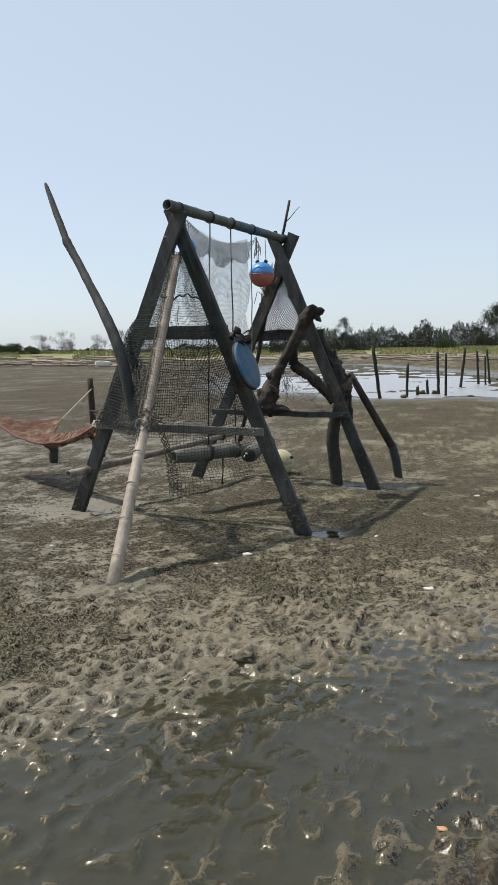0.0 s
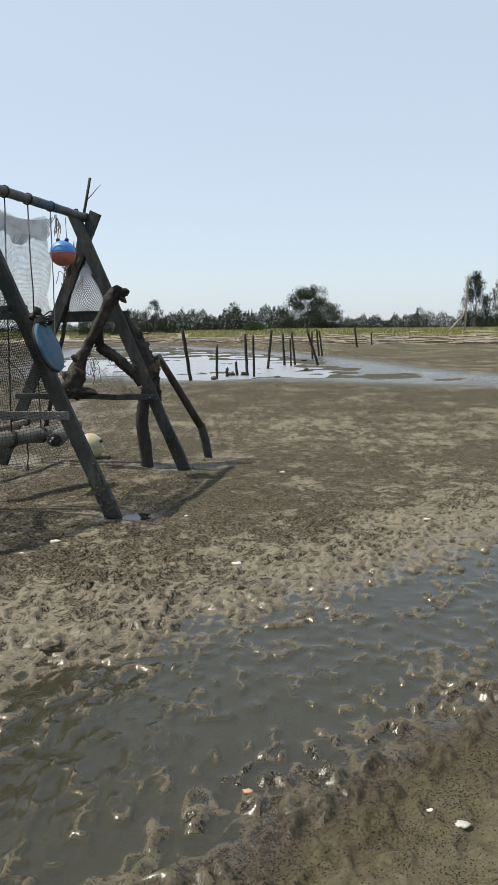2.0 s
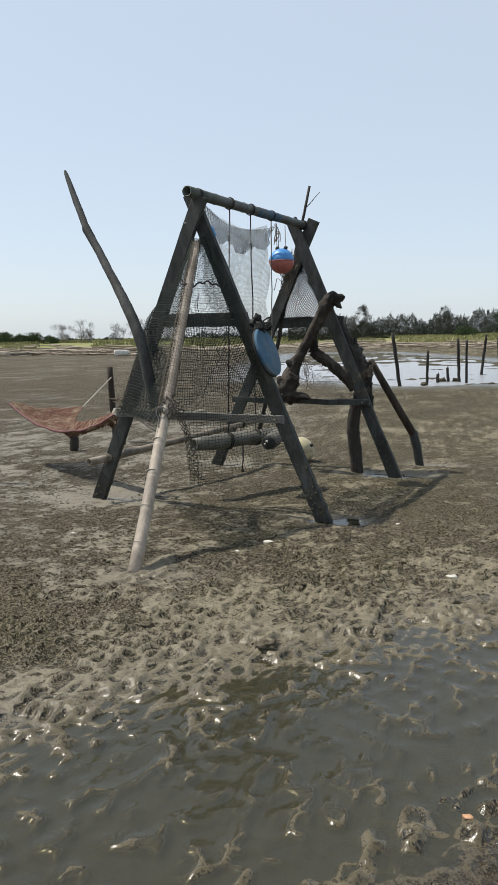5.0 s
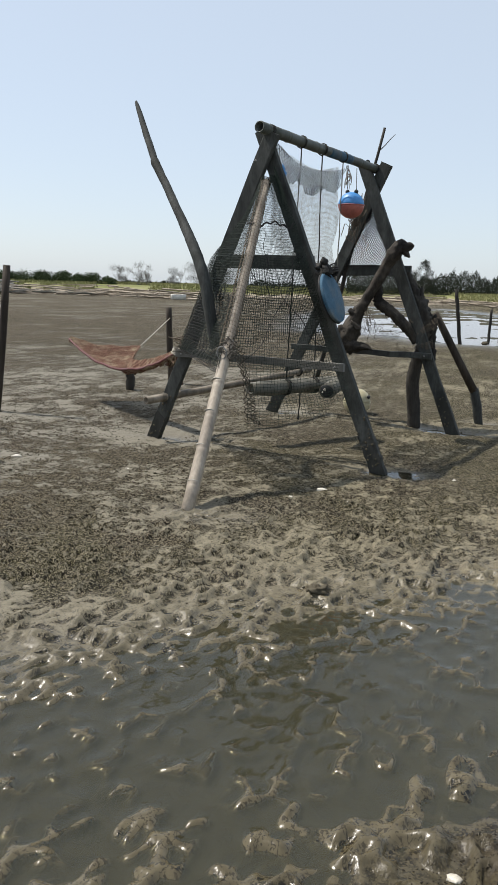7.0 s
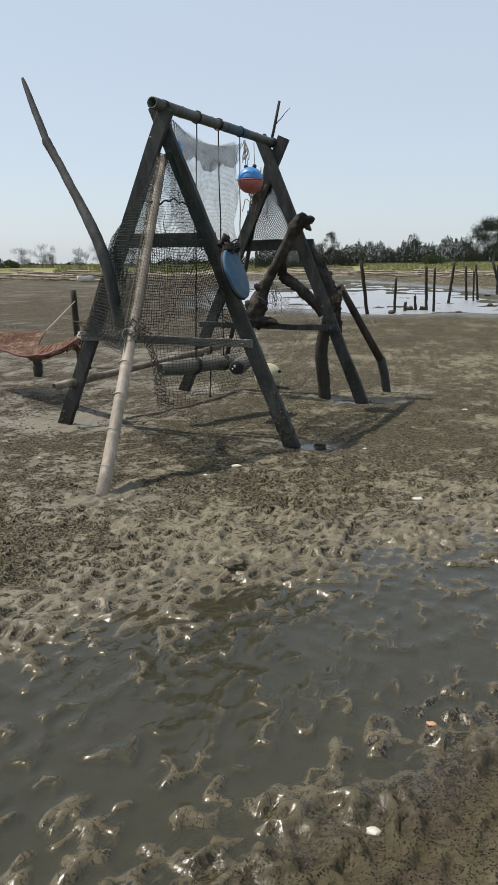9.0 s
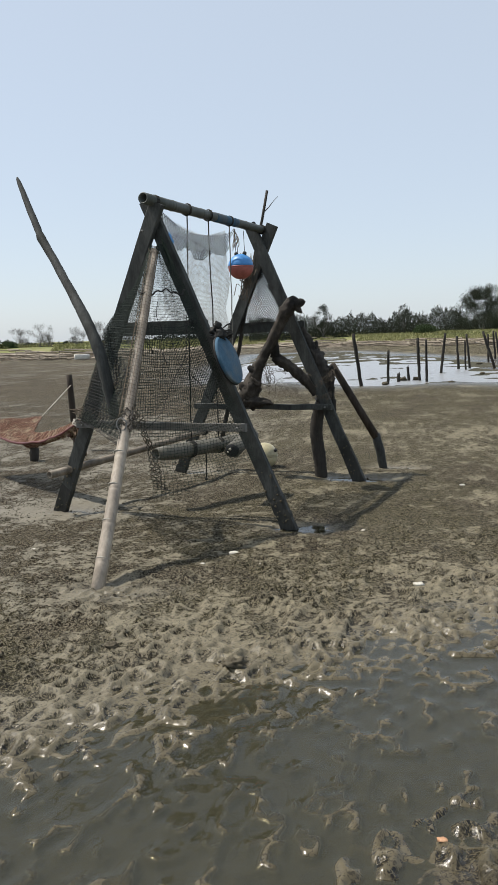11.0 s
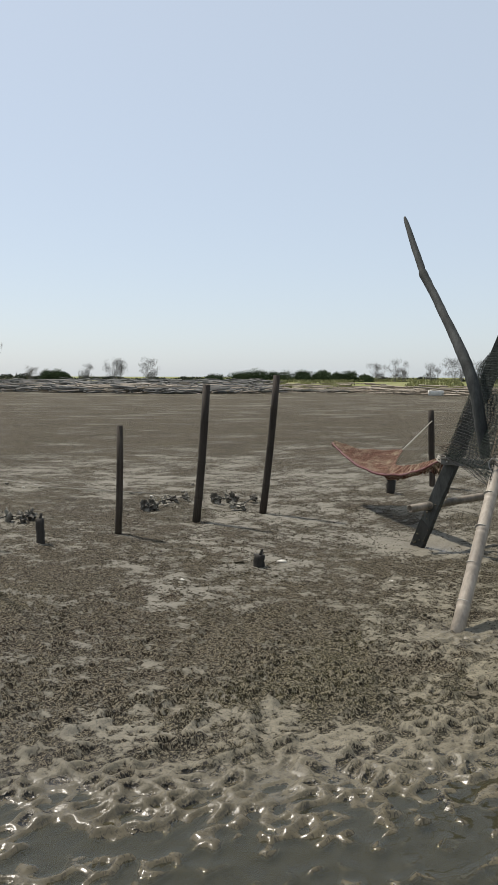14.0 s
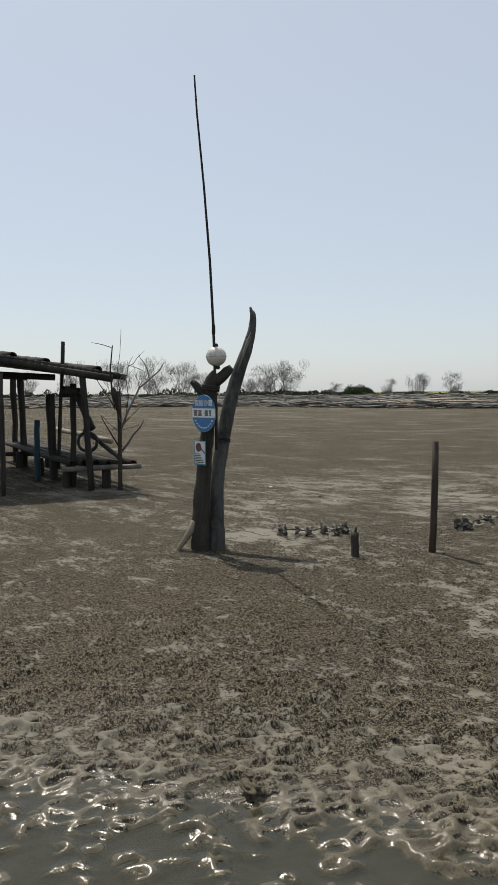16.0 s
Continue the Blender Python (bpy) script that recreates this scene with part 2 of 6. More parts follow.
def mud_material():
    """Tidal mud: pale silt and dark crab-worked film by the sheet's own 'silt' value, which also holds painted shade in
    the ripple hollows, wet where low, sand and grass on the far bank.
    """
    m, n, l, p = material("tidal_mud")
    geo = n.new("ShaderNodeNewGeometry")
    split = n.new("ShaderNodeSeparateXYZ")
    l.new(geo.outputs["Position"], split.inputs[0])
    z = split.outputs["Z"]
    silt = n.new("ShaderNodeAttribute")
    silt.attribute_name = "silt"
    wet = n.new("ShaderNodeAttribute")
    wet.attribute_name = "wet"
    broad = noise_tex(n, l, 0.55, 5, 0.6, (1, 1, 0))
    algae = n.new("ShaderNodeAttribute")
    algae.attribute_name = "algae"
    tint = math_node(n, l, "SUBTRACT", math_node(n, l, "ADD", noise_tex(n, l, 0.8, 3, 0.55, (1.3, 1, 0), distort=0.6), algae.outputs["Fac"]), 0.1)
    mid = noise_tex(n, l, 20, 5, 0.66, (0.7, 1, 0), distort=0.5)
    fine = noise_tex(n, l, 42, 3, 0.62, (1, 1, 0), distort=0.8)
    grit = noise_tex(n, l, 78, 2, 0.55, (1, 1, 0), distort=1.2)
    worked = math_node(n, l, "ADD", math_node(n, l, "MULTIPLY", math_node(n, l, "SUBTRACT", mid, 0.5), 1.35), math_node(n, l, "MULTIPLY", math_node(n, l, "SUBTRACT", fine, 0.5), 1.1))
    worked = math_node(n, l, "MULTIPLY", worked, math_node(n, l, "SUBTRACT", 1.05, math_node(n, l, "MULTIPLY", wet.outputs["Fac"], 0.75)))
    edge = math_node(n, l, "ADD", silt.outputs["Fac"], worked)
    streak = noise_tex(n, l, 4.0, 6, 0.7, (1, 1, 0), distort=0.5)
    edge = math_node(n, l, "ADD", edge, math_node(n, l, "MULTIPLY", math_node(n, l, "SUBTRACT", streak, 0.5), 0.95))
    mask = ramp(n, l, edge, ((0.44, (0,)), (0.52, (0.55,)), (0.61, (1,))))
    pale = ramp(n, l, mid, ((0.3, (0.14, 0.122, 0.083)), (0.7, (0.243, 0.216, 0.151))))
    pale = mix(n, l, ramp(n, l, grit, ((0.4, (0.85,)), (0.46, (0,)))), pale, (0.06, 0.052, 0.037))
    grey = ramp(n, l, algae.outputs["Fac"], ((0.05, (1,)), (0.24, (0,))))
    pale = mix(n, l, math_node(n, l, "MULTIPLY", grey, 0.85), pale, (0.195, 0.182, 0.152))
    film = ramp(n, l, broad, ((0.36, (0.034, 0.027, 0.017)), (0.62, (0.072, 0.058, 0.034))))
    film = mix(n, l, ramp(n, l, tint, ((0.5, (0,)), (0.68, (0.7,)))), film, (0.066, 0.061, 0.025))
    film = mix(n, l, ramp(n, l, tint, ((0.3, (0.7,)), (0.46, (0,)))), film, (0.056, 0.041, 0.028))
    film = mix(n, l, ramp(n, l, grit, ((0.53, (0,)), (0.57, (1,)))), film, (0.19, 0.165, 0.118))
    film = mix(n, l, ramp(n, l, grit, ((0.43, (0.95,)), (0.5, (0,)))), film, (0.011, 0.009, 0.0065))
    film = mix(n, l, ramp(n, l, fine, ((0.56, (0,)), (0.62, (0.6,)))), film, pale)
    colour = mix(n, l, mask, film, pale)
    bank = n.new("ShaderNodeAttribute")
    bank.attribute_name = "bank"
    skin = ramp(n, l, noise_tex(n, l, 2.6, 4, 0.6, (1, 1, 0), distort=0.4), ((0.35, (0.068, 0.053, 0.035)), (0.5, (0.08, 0.069, 0.038)), (0.66, (0.11, 0.095, 0.058))))
    skin = mix(n, l, ramp(n, l, mid, ((0.35, (0.45,)), (0.55, (0,)))), skin, (0.05, 0.04, 0.027))
    colour = mix(n, l, math_node(n, l, "MULTIPLY", bank.outputs["Fac"], 0.85), colour, skin)
    colour = mix(n, l, math_node(n, l, "MULTIPLY", wet.outputs["Fac"], 0.85), colour, (0.6, 0.57, 0.5), "MULTIPLY")
    soak = n.new("ShaderNodeAttribute")
    soak.attribute_name = "soak"
    colour = mix(n, l, math_node(n, l, "MULTIPLY", soak.outputs["Fac"], 0.9), colour, (0.66, 0.64, 0.58), "MULTIPLY")
    depth = math_node(n, l, "MULTIPLY", math_node(n, l, "SUBTRACT", -0.034, z), 150.0, True)
    depth = math_node(n, l, "MULTIPLY", depth, wet.outputs["Fac"])
    colour = mix(n, l, math_node(n, l, "MULTIPLY", depth, 0.75), colour, (0.061, 0.059, 0.041))
    sand = ramp(n, l, noise_tex(n, l, 0.3, 5, 0.6, (1, 1, 0)), ((0.35, (0.25, 0.215, 0.165)), (0.65, (0.36, 0.32, 0.25))))
    green = ramp(n, l, noise_tex(n, l, 0.16, 6, 0.65, (1, 1, 0)), ((0.35, (0.15, 0.17, 0.06)), (0.62, (0.23, 0.225, 0.11))))
    colour = mix(n, l, ramp(n, l, math_node(n, l, "MULTIPLY", z, 0.5), ((0.05, (0,)), (0.11, (1,)))), colour, sand)
    colour = mix(n, l, ramp(n, l, math_node(n, l, "MULTIPLY", z, 0.5), ((0.2, (0,)), (0.3, (1,)))), colour, green)
    l.new(colour, p.inputs["Base Color"])
    gloss = math_node(n, l, "SUBTRACT", 0.88, math_node(n, l, "MULTIPLY", wet.outputs["Fac"], 0.64), True)
    gloss = math_node(n, l, "ADD", gloss, math_node(n, l, "MULTIPLY", depth, 0.6))
    l.new(math_node(n, l, "ADD", gloss, math_node(n, l, "MULTIPLY", math_node(n, l, "SUBTRACT", fine, 0.5), 0.14), True), p.inputs["Roughness"])
    shine = math_node(n, l, "SUBTRACT", math_node(n, l, "MULTIPLY", wet.outputs["Fac"], 0.32), math_node(n, l, "MULTIPLY", depth, 0.3), True)
    l.new(math_node(n, l, "ADD", 0.05, shine), p.inputs["Specular IOR Level"])
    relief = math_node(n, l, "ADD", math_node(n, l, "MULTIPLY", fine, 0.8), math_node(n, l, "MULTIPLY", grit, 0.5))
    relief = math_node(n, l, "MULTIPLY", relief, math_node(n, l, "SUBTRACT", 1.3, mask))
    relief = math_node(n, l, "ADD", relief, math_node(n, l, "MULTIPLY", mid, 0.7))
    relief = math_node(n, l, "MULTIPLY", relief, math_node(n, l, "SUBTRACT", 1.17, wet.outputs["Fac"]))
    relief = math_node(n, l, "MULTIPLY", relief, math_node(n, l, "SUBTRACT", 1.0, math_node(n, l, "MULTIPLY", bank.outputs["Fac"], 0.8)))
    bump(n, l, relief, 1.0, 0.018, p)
    return m


def water_material(name, murk, cover, wave, size, rough=0.03):
    """Shallow silty water: a gloss by Fresnel over murk that lets part of the bed through."""
    m, n, l, p = material(name)
    out = n["Material Output"]
    n.remove(p)
    clear, body, gloss = n.new("ShaderNodeBsdfTransparent"), n.new("ShaderNodeBsdfDiffuse"), n.new("ShaderNodeBsdfGlossy")
    clear.inputs[0].default_value = (0.78, 0.74, 0.58, 1)
    body.inputs[0].default_value = (*murk, 1)
    gloss.inputs["Roughness"].default_value = rough
    under, top, fr = n.new("ShaderNodeMixShader"), n.new("ShaderNodeMixShader"), n.new("ShaderNodeFresnel")
    fr.inputs["IOR"].default_value = 1.43
    under.inputs[0].default_value = cover
    l.new(clear.outputs[0], under.inputs[1]), l.new(body.outputs[0], under.inputs[2])
    l.new(fr.outputs[0], top.inputs[0]), l.new(under.outputs[0], top.inputs[1]), l.new(gloss.outputs[0], top.inputs[2])
    l.new(top.outputs[0], out.inputs["Surface"])
    ripples = noise_tex(n, l, size, 1, 0.4, (1, 1.6, 0), distort=0.4)
    b = bump(n, l, ripples, wave, 0.01, gloss)
    l.new(b.outputs[0], fr.inputs["Normal"])
    return m


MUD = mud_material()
WATER = water_material("silty_water", (0.056, 0.058, 0.042), 0.34, 0.06, 13.0)
POND = water_material("pond_water", (0.21, 0.2, 0.175), 0.8, 1.4, 4.0, 0.36)


# ---------------------------------------------------------------- mesh tools
def root_of(ob):
    while ob.parent:
        ob = ob.parent
    return ob


def thing(name, at, label, category, group="", kind=""):
    ob = new(name)
    ob.location, ob.empty_display_size = at, 0.1
    return tagged(ob, label, category, group, kind)


def shade(mesh, flat=False):
    mesh.polygons.foreach_set("use_smooth", [not flat] * len(mesh.polygons))


def part(name, bm, mat, parent, label="", flat=False):
    """One mesh, given in world places, under a thing or a part."""
    at = root_of(parent).location
    mesh = bpy.data.meshes.new(name)
    bmesh.ops.translate(bm, verts=bm.verts, vec=-at)
    bm.to_mesh(mesh)
    bm.free()
    shade(mesh, flat)
    mesh.materials.append(mat)
    ob = new(name, mesh)
    ob.parent = parent
    return tagged(ob, label)


def lone(name, bm, mat, at, label, category, group="", kind="", flat=False):
    """A thing of one mesh, given in world places, with its origin at its base."""
    mesh = bpy.data.meshes.new(name)
    bmesh.ops.translate(bm, verts=bm.verts, vec=-Vector(at))
    bm.to_mesh(mesh)
    bm.free()
    shade(mesh, flat)
    mesh.materials.append(mat)
    ob = new(name, mesh)
    ob.location = at
    return tagged(ob, label, category, group, kind)


def array_mesh(name, verts, faces, mat, flat=True):
    mesh = bpy.data.meshes.new(name)
    verts, faces = np.asarray(verts, np.float32), np.asarray(faces, np.int32)
    mesh.vertices.add(len(verts))
    mesh.vertices.foreach_set("co", verts.ravel())
    k = faces.shape[1]
    mesh.loops.add(faces.size)
    mesh.loops.foreach_set("vertex_index", faces.ravel())
    mesh.polygons.add(len(faces))
    mesh.polygons.foreach_set("loop_start", np.arange(len(faces), dtype=np.int32) * k)
    mesh.polygons.foreach_set("use_smooth", np.full(len(faces), not flat))
    mesh.update(calc_edges=True)
    mesh.materials.append(mat)
    return mesh


def tube(bm, points, radii, sides=10, wobble=0.0, seed=0, hollow=0.0, squash=1.0, turn_out=True):
    """A swept limb through points; wobble makes it gnarled, hollow opens its ends like cut bamboo."""
    pts = [Vector(p) for p in points]
    if isinstance(radii, (int, float)):
        radii = [radii] * len(pts)
    rings, side = [], None
    for k, p in enumerate(pts):
        ahead = (pts[min(k + 1, len(pts) - 1)] - pts[max(k - 1, 0)]).normalized()
        if side is None:
            side = ahead.orthogonal().normalized()
        side = (side - ahead * side.dot(ahead)).normalized()
        other = ahead.cross(side)
        ring = []
        for j in range(sides):
            a = math.tau * j / sides
            r = radii[k]
            if wobble:
                r *= 1 + wobble * noise.noise((math.cos(a) * 1.7 + seed, math.sin(a) * 1.7, k * 0.45 + seed * 3.1)) * 1.6
            ring.append(bm.verts.new(p + side * math.cos(a) * r + other * math.sin(a) * r * squash))
        rings.append(ring)
    for a, b in zip(rings, rings[1:]):
        for j in range(sides):
            bm.faces.new((a[j], a[(j + 1) % sides], b[(j + 1) % sides], b[j]))
    for ring, p, inward in ((rings[0], pts[0], pts[1] - pts[0]), (rings[-1], pts[-1], pts[-2] - pts[-1])):
        if hollow:
            inner = [bm.verts.new(p + (v.co - p) * hollow) for v in ring]
            deep = [bm.verts.new(v.co + inward.normalized() * 0.12) for v in inner]
            for j in range(sides):
                k = (j + 1) % sides
                bm.faces.new((ring[j], ring[k], inner[k], inner[j]))
                bm.faces.new((inner[j], inner[k], deep[k], deep[j]))
            bm.faces.new(deep)
        else:
            bm.faces.new(ring)
    if turn_out:
        bmesh.ops.recalc_face_normals(bm, faces=bm.faces)
    return bm


def gnarl(rows, seed, amount=0.35, sides=13, step=0.035):
    """A knotty driftwood limb through rows of x, y, z, radius: bulges, hollows and bumps along a smooth spine."""
    rows = [np.array(r, float) for r in rows]
    ends = [rows[0] * 2 - rows[1]] + rows + [rows[-1] * 2 - rows[-2]]
    line = []
    for k in range(1, len(ends) - 2):
        a, b, c, d = ends[k - 1 : k + 3]
        count = max(2, int(np.linalg.norm((c - b)[:3]) / step))
        for j in range(count):
            t = j / count
            line.append(0.5 * (2 * b + (c - a) * t + (2 * a - 5 * b + 4 * c - d) * t * t + (3 * b - a - 3 * c + d) * t**3))
    line.append(rows[-1])
    bm = tube(bmesh.new(), [Vector(r[:3]) for r in line], [max(r[3], 0.006) for r in line], sides)
    spine = [Vector(r[:3]) for r in line]
    bm.verts.ensure_lookup_table()
    for k, v in enumerate(bm.verts):
        c = spine[min(k // sides, len(spine) - 1)]
        out = v.co - c
        q = v.co * 9 + Vector((seed * 3.7, seed, 0))
        n1, n2 = noise.noise(q * 1.4), noise.noise(q * 4.6) + 0.6 * noise.noise(q * 10.0)
        around = math.tau * (k % sides) / sides
        ridge = noise.noise(Vector((math.cos(around) * 2.6 + seed, math.sin(around) * 2.6, (k // sides) * 0.06)))
        v.co = c + out * (1 + amount * (0.45 * n1 + 0.9 * n2 + 0.6 * ridge))
    return bm


def between(a, b, count, sag=0.0, jitter=0.0, seed=0):
    a, b, rnd = Vector(a), Vector(b), random.Random(seed)
    out = []
    for k in range(count + 1):
        t = k / count
        p = a.lerp(b, t)
        p.z -= sag * 4 * t * (1 - t)
        if 0 < k < count and jitter:
            p += Vector((rnd.uniform(-1, 1), rnd.uniform(-1, 1), rnd.uniform(-1, 1))) * jitter
        out.append(p)
    return out


def bamboo(a, b, r0, r1, node=0.3, sides=12, bend=0.0, hollow=0.72, seed=0):
    """A bamboo culm with swollen nodes and open ends."""
    a, b, rnd = Vector(a), Vector(b), random.Random(seed)
    length = (b - a).length
    count = max(2, round(length / node))
    pts, radii = [], []
    side = (b - a).cross(Vector((0, 0, 1))).normalized() if abs((b - a).normalized().z) < 0.98 else Vector((1, 0, 0))
    marks = [0.0]
    for k in range(1, count):
        c = (k + rnd.uniform(-0.12, 0.12)) / count
        w = 0.012 / length
        marks += [c - 2.2 * w, c - 0.7 * w, c, c + 0.7 * w, c + 2.2 * w]
    marks.append(1.0)
    for k, t in enumerate(marks):
        pts.append(a.lerp(b, t) + side * bend * math.sin(math.pi * t))
        r = r0 + (r1 - r0) * t
        ring = (k - 1) % 5 if 0 < k < len(marks) - 1 else -1
        radii.append(r * {1: 1.07, 2: 0.985, 3: 1.09}.get(ring, 1.0))
    return tube(bmesh.new(), pts, radii, sides, 0.012, seed, hollow)


def plank(bm, a, b, wide, thick, flat_way, cuts=7, seed=0, warp=0.006):
    """A sawn board from a to b with chipped edges; its thickness lies along flat_way."""
    a, b = Vector(a), Vector(b)
    ahead = (b - a).normalized()
    n = (Vector(flat_way) - ahead * Vector(flat_way).dot(ahead)).normalized()
    s = ahead.cross(n)
    c = min(wide, thick) * 0.08
    outline = [(wide / 2, thick / 2 - c), (wide / 2 - c, thick / 2), (-wide / 2 + c, thick / 2), (-wide / 2, thick / 2 - c),
               (-wide / 2, -thick / 2 + c), (-wide / 2 + c, -thick / 2), (wide / 2 - c, -thick / 2), (wide / 2, -thick / 2 + c)]
    rings = []
    for k in range(cuts + 1):
        p = a.lerp(b, k / cuts)
        p = p + s * warp * noise.noise((k * 0.7 + seed, seed, 0)) * 2 + n * warp * noise.noise((k * 0.6, seed, 5.0))
        ring = []
        for j, (u, v) in enumerate(outline):
            chip = 1 + 0.06 * noise.noise((k * 1.9 + seed * 7, j * 2.3, 1.5))
            ring.append(bm.verts.new(p + s * u * chip + n * v * chip))
        rings.append(ring)
    for r, q in zip(rings, rings[1:]):
        for j in range(8):
            bm.faces.new((r[j], r[(j + 1) % 8], q[(j + 1) % 8], q[j]))
    bm.faces.new(rings[0]), bm.faces.new(rings[-1])
    bmesh.ops.recalc_face_normals(bm, faces=bm.faces)
    return bm


def ball(bm, centre, r, squash=1.0, rows=14, cols=22, low=0.0, high=1.0, axis=None):
    """A sphere, or the slice of it between two fractions of its height."""
    turn = Vector((0, 0, 1)).rotation_difference(Vector(axis)).to_matrix() if axis else Matrix.Identity(3)
    rings = []
    for k in range(rows + 1):
        a = math.pi * (low + (high - low) * k / rows)
        z, q = -math.cos(a) * r * squash, max(math.sin(a) * r, 1e-4)
        rings.append([bm.verts.new(Vector(centre) + turn @ Vector((q * math.cos(t), q * math.sin(t), z))) for t in (math.tau * j / cols for j in range(cols))])
    for a, b in zip(rings, rings[1:]):
        for j in range(cols):
            bm.faces.new((a[j], a[(j + 1) % cols], b[(j + 1) % cols], b[j]))
    bm.faces.new(rings[0]), bm.faces.new(rings[-1])
    bmesh.ops.recalc_face_normals(bm, faces=bm.faces)
    return bm


def ring_tie(bm, centre, way, r, cord=0.006, turns=3, rise=0.03, seed=0):
    """Cord wound round a pole."""
    way = Vector(way).normalized()
    s = way.orthogonal().normalized()
    o = way.cross(s)
    pts = [Vector(centre) + s * math.cos(a) * r + o * math.sin(a) * r + way * (rise * (a / math.tau / turns - 0.5)) for a in (math.tau * turns * k / (turns * 10) for k in range(turns * 10 + 1))]
    return tube(bm, pts, cord, 5, 0.15, seed)


def lump(bm, at, size, seed, squash=(1, 1, 1), rough=0.45, rows=6, cols=8):
    """An uneven stone, clod or shell cluster."""
    first = len(bm.verts)
    ball(bm, (0, 0, 0), 1.0, 1.0, rows, cols)
    bm.verts.ensure_lookup_table()
    for v in bm.verts[first:]:
        k = 1 + rough * noise.noise(v.co * 1.9 + Vector((seed * 5.3, seed * 1.7, seed)))
        v.co = Vector(at) + Vector((v.co.x * squash[0], v.co.y * squash[1], v.co.z * squash[2])) * size * k
    return bm


def netting(name, surface, nu, nv, strand, mat, parent, keep=None, diamond=False, label=""):
    """A knotted net: strands of real thickness laid along a surface(u, v), broken where keep(u, v) is False."""
    u, v = np.meshgrid(np.linspace(0, 1, nu + 1), np.linspace(0, 1, nv + 1), indexing="ij")
    p = surface(u, v)
    ok = keep(u, v) if keep else np.ones_like(u, bool)
    du = np.gradient(p, axis=0)
    dv = np.gradient(p, axis=1)
    unit = lambda a: a / (np.linalg.norm(a, axis=-1, keepdims=True) + 1e-9)
    normal = unit(np.cross(du, dv))
    verts, faces, base = [], [], 0
    steps = ((1, 1), (1, -1)) if diamond else ((1, 0), (0, 1))
    for su, sv in steps:
        along = unit(du * su + dv * sv)
        across = np.cross(normal, along)
        three = np.stack([p + strand * (math.cos(a) * normal + math.sin(a) * across) for a in (0.0, 2.094, 4.189)], 2)
        ids = np.arange(p.shape[0] * p.shape[1]).reshape(p.shape[:2])
        if su and sv > 0:
            a, b, good = ids[:-1, :-1], ids[1:, 1:], ok[:-1, :-1] & ok[1:, 1:]
        elif su and sv < 0:
            a, b, good = ids[:-1, 1:], ids[1:, :-1], ok[:-1, 1:] & ok[1:, :-1]
        elif su:
            a, b, good = ids[:-1], ids[1:], ok[:-1] & ok[1:]
        else:
            a, b, good = ids[:, :-1], ids[:, 1:], ok[:, :-1] & ok[:, 1:]
        if diamond:
            odd = (np.add.outer(np.arange(ids.shape[0]), np.arange(ids.shape[1])) % 2).ravel()
            good = good & (odd[a] == 0)
        a, b = a[good], b[good]
        verts.append(three.reshape(-1, 3))
        for j in range(3):
            k = (j + 1) % 3
            faces.append(np.stack([base + a * 3 + j, base + a * 3 + k, base + b * 3 + k, base + b * 3 + j], 1))
        base += three.reshape(-1, 3).shape[0]
    at = np.array(root_of(parent).location)
    ob = new(name, array_mesh(name, np.concatenate(verts) - at, np.concatenate(faces), mat, flat=False))
    ob.parent = parent
    return tagged(ob, label, kind="stuff")


# ---------------------------------------------------------------- ground and water
EYE_X, EYE_Y = 0.4, 0.8
SHORE_AZ = np.array([-120, -75, -57, -49, -41, -33, -26, -20, -10, -3, 11, 21, 40, 90.0])
SHORE_R = np.array([95, 95, 90, 77, 70, 73, 75, 64, 92, 84, 67, 66, 70, 80.0])
LEG_FEET = [(-2.44, 7.70), (-0.285, 7.112), (0.258, 9.197), (-1.83, 9.75), (-1.288, 5.40), (0.56, 9.90), (-0.10, 9.32)]
POND_EDGE = [(-4.5, 27), (-2.4, 26.2), (0.0, 23.8), (2.8, 24.6), (5.7, 22.2), (9.0, 20.0), (14, 17.2), (19, 15.2), (19, 15.9), (13, 18.9), (9.0, 22.5), (7.2, 27), (6.6, 34), (5.0, 44), (-2.0, 66), (-9, 64), (-7, 40)]


def place(az, r, z=0.0):
    """A place r metres off at a compass angle from +y, clockwise."""
    return Vector((EYE_X + r * math.sin(radians(az)), EYE_Y + r * math.cos(radians(az)), z))


def inside_pond(x, y):
    """Signed distance to the pond's edge, positive within."""
    px, py = np.array([p[0] for p in POND_EDGE]), np.array([p[1] for p in POND_EDGE])
    qx, qy = np.roll(px, -1), np.roll(py, -1)
    dist, odd = np.full(x.shape, 1e9), np.zeros(x.shape, bool)
    for a, b, c, d in zip(px, py, qx, qy):
        t = np.clip(((x - a) * (c - a) + (y - b) * (d - b)) / ((c - a) ** 2 + (d - b) ** 2), 0, 1)
        dist = np.minimum(dist, np.hypot(x - a - t * (c - a), y - b - t * (d - b)))
        odd ^= ((b > y) != (d > y)) & (x < (c - a) * (y - b) / (d - b + 1e-9) + a)
    return np.where(odd, dist, -dist)


def channel(x, y):
    """Place across the tidal channel: under 1.85 the near bank, 1.85 to 3.1 water, above it the far flat."""
    u, v = 0.76 * x + 0.65 * y, -0.65 * x + 0.76 * y
    v = v + 0.10 * (fbm(u * 0.9, v * 0.5, 31, 3) - 0.5) * 2
    return v + 0.085 * np.clip(u - 2.6, 0, 4.0) ** 1.3


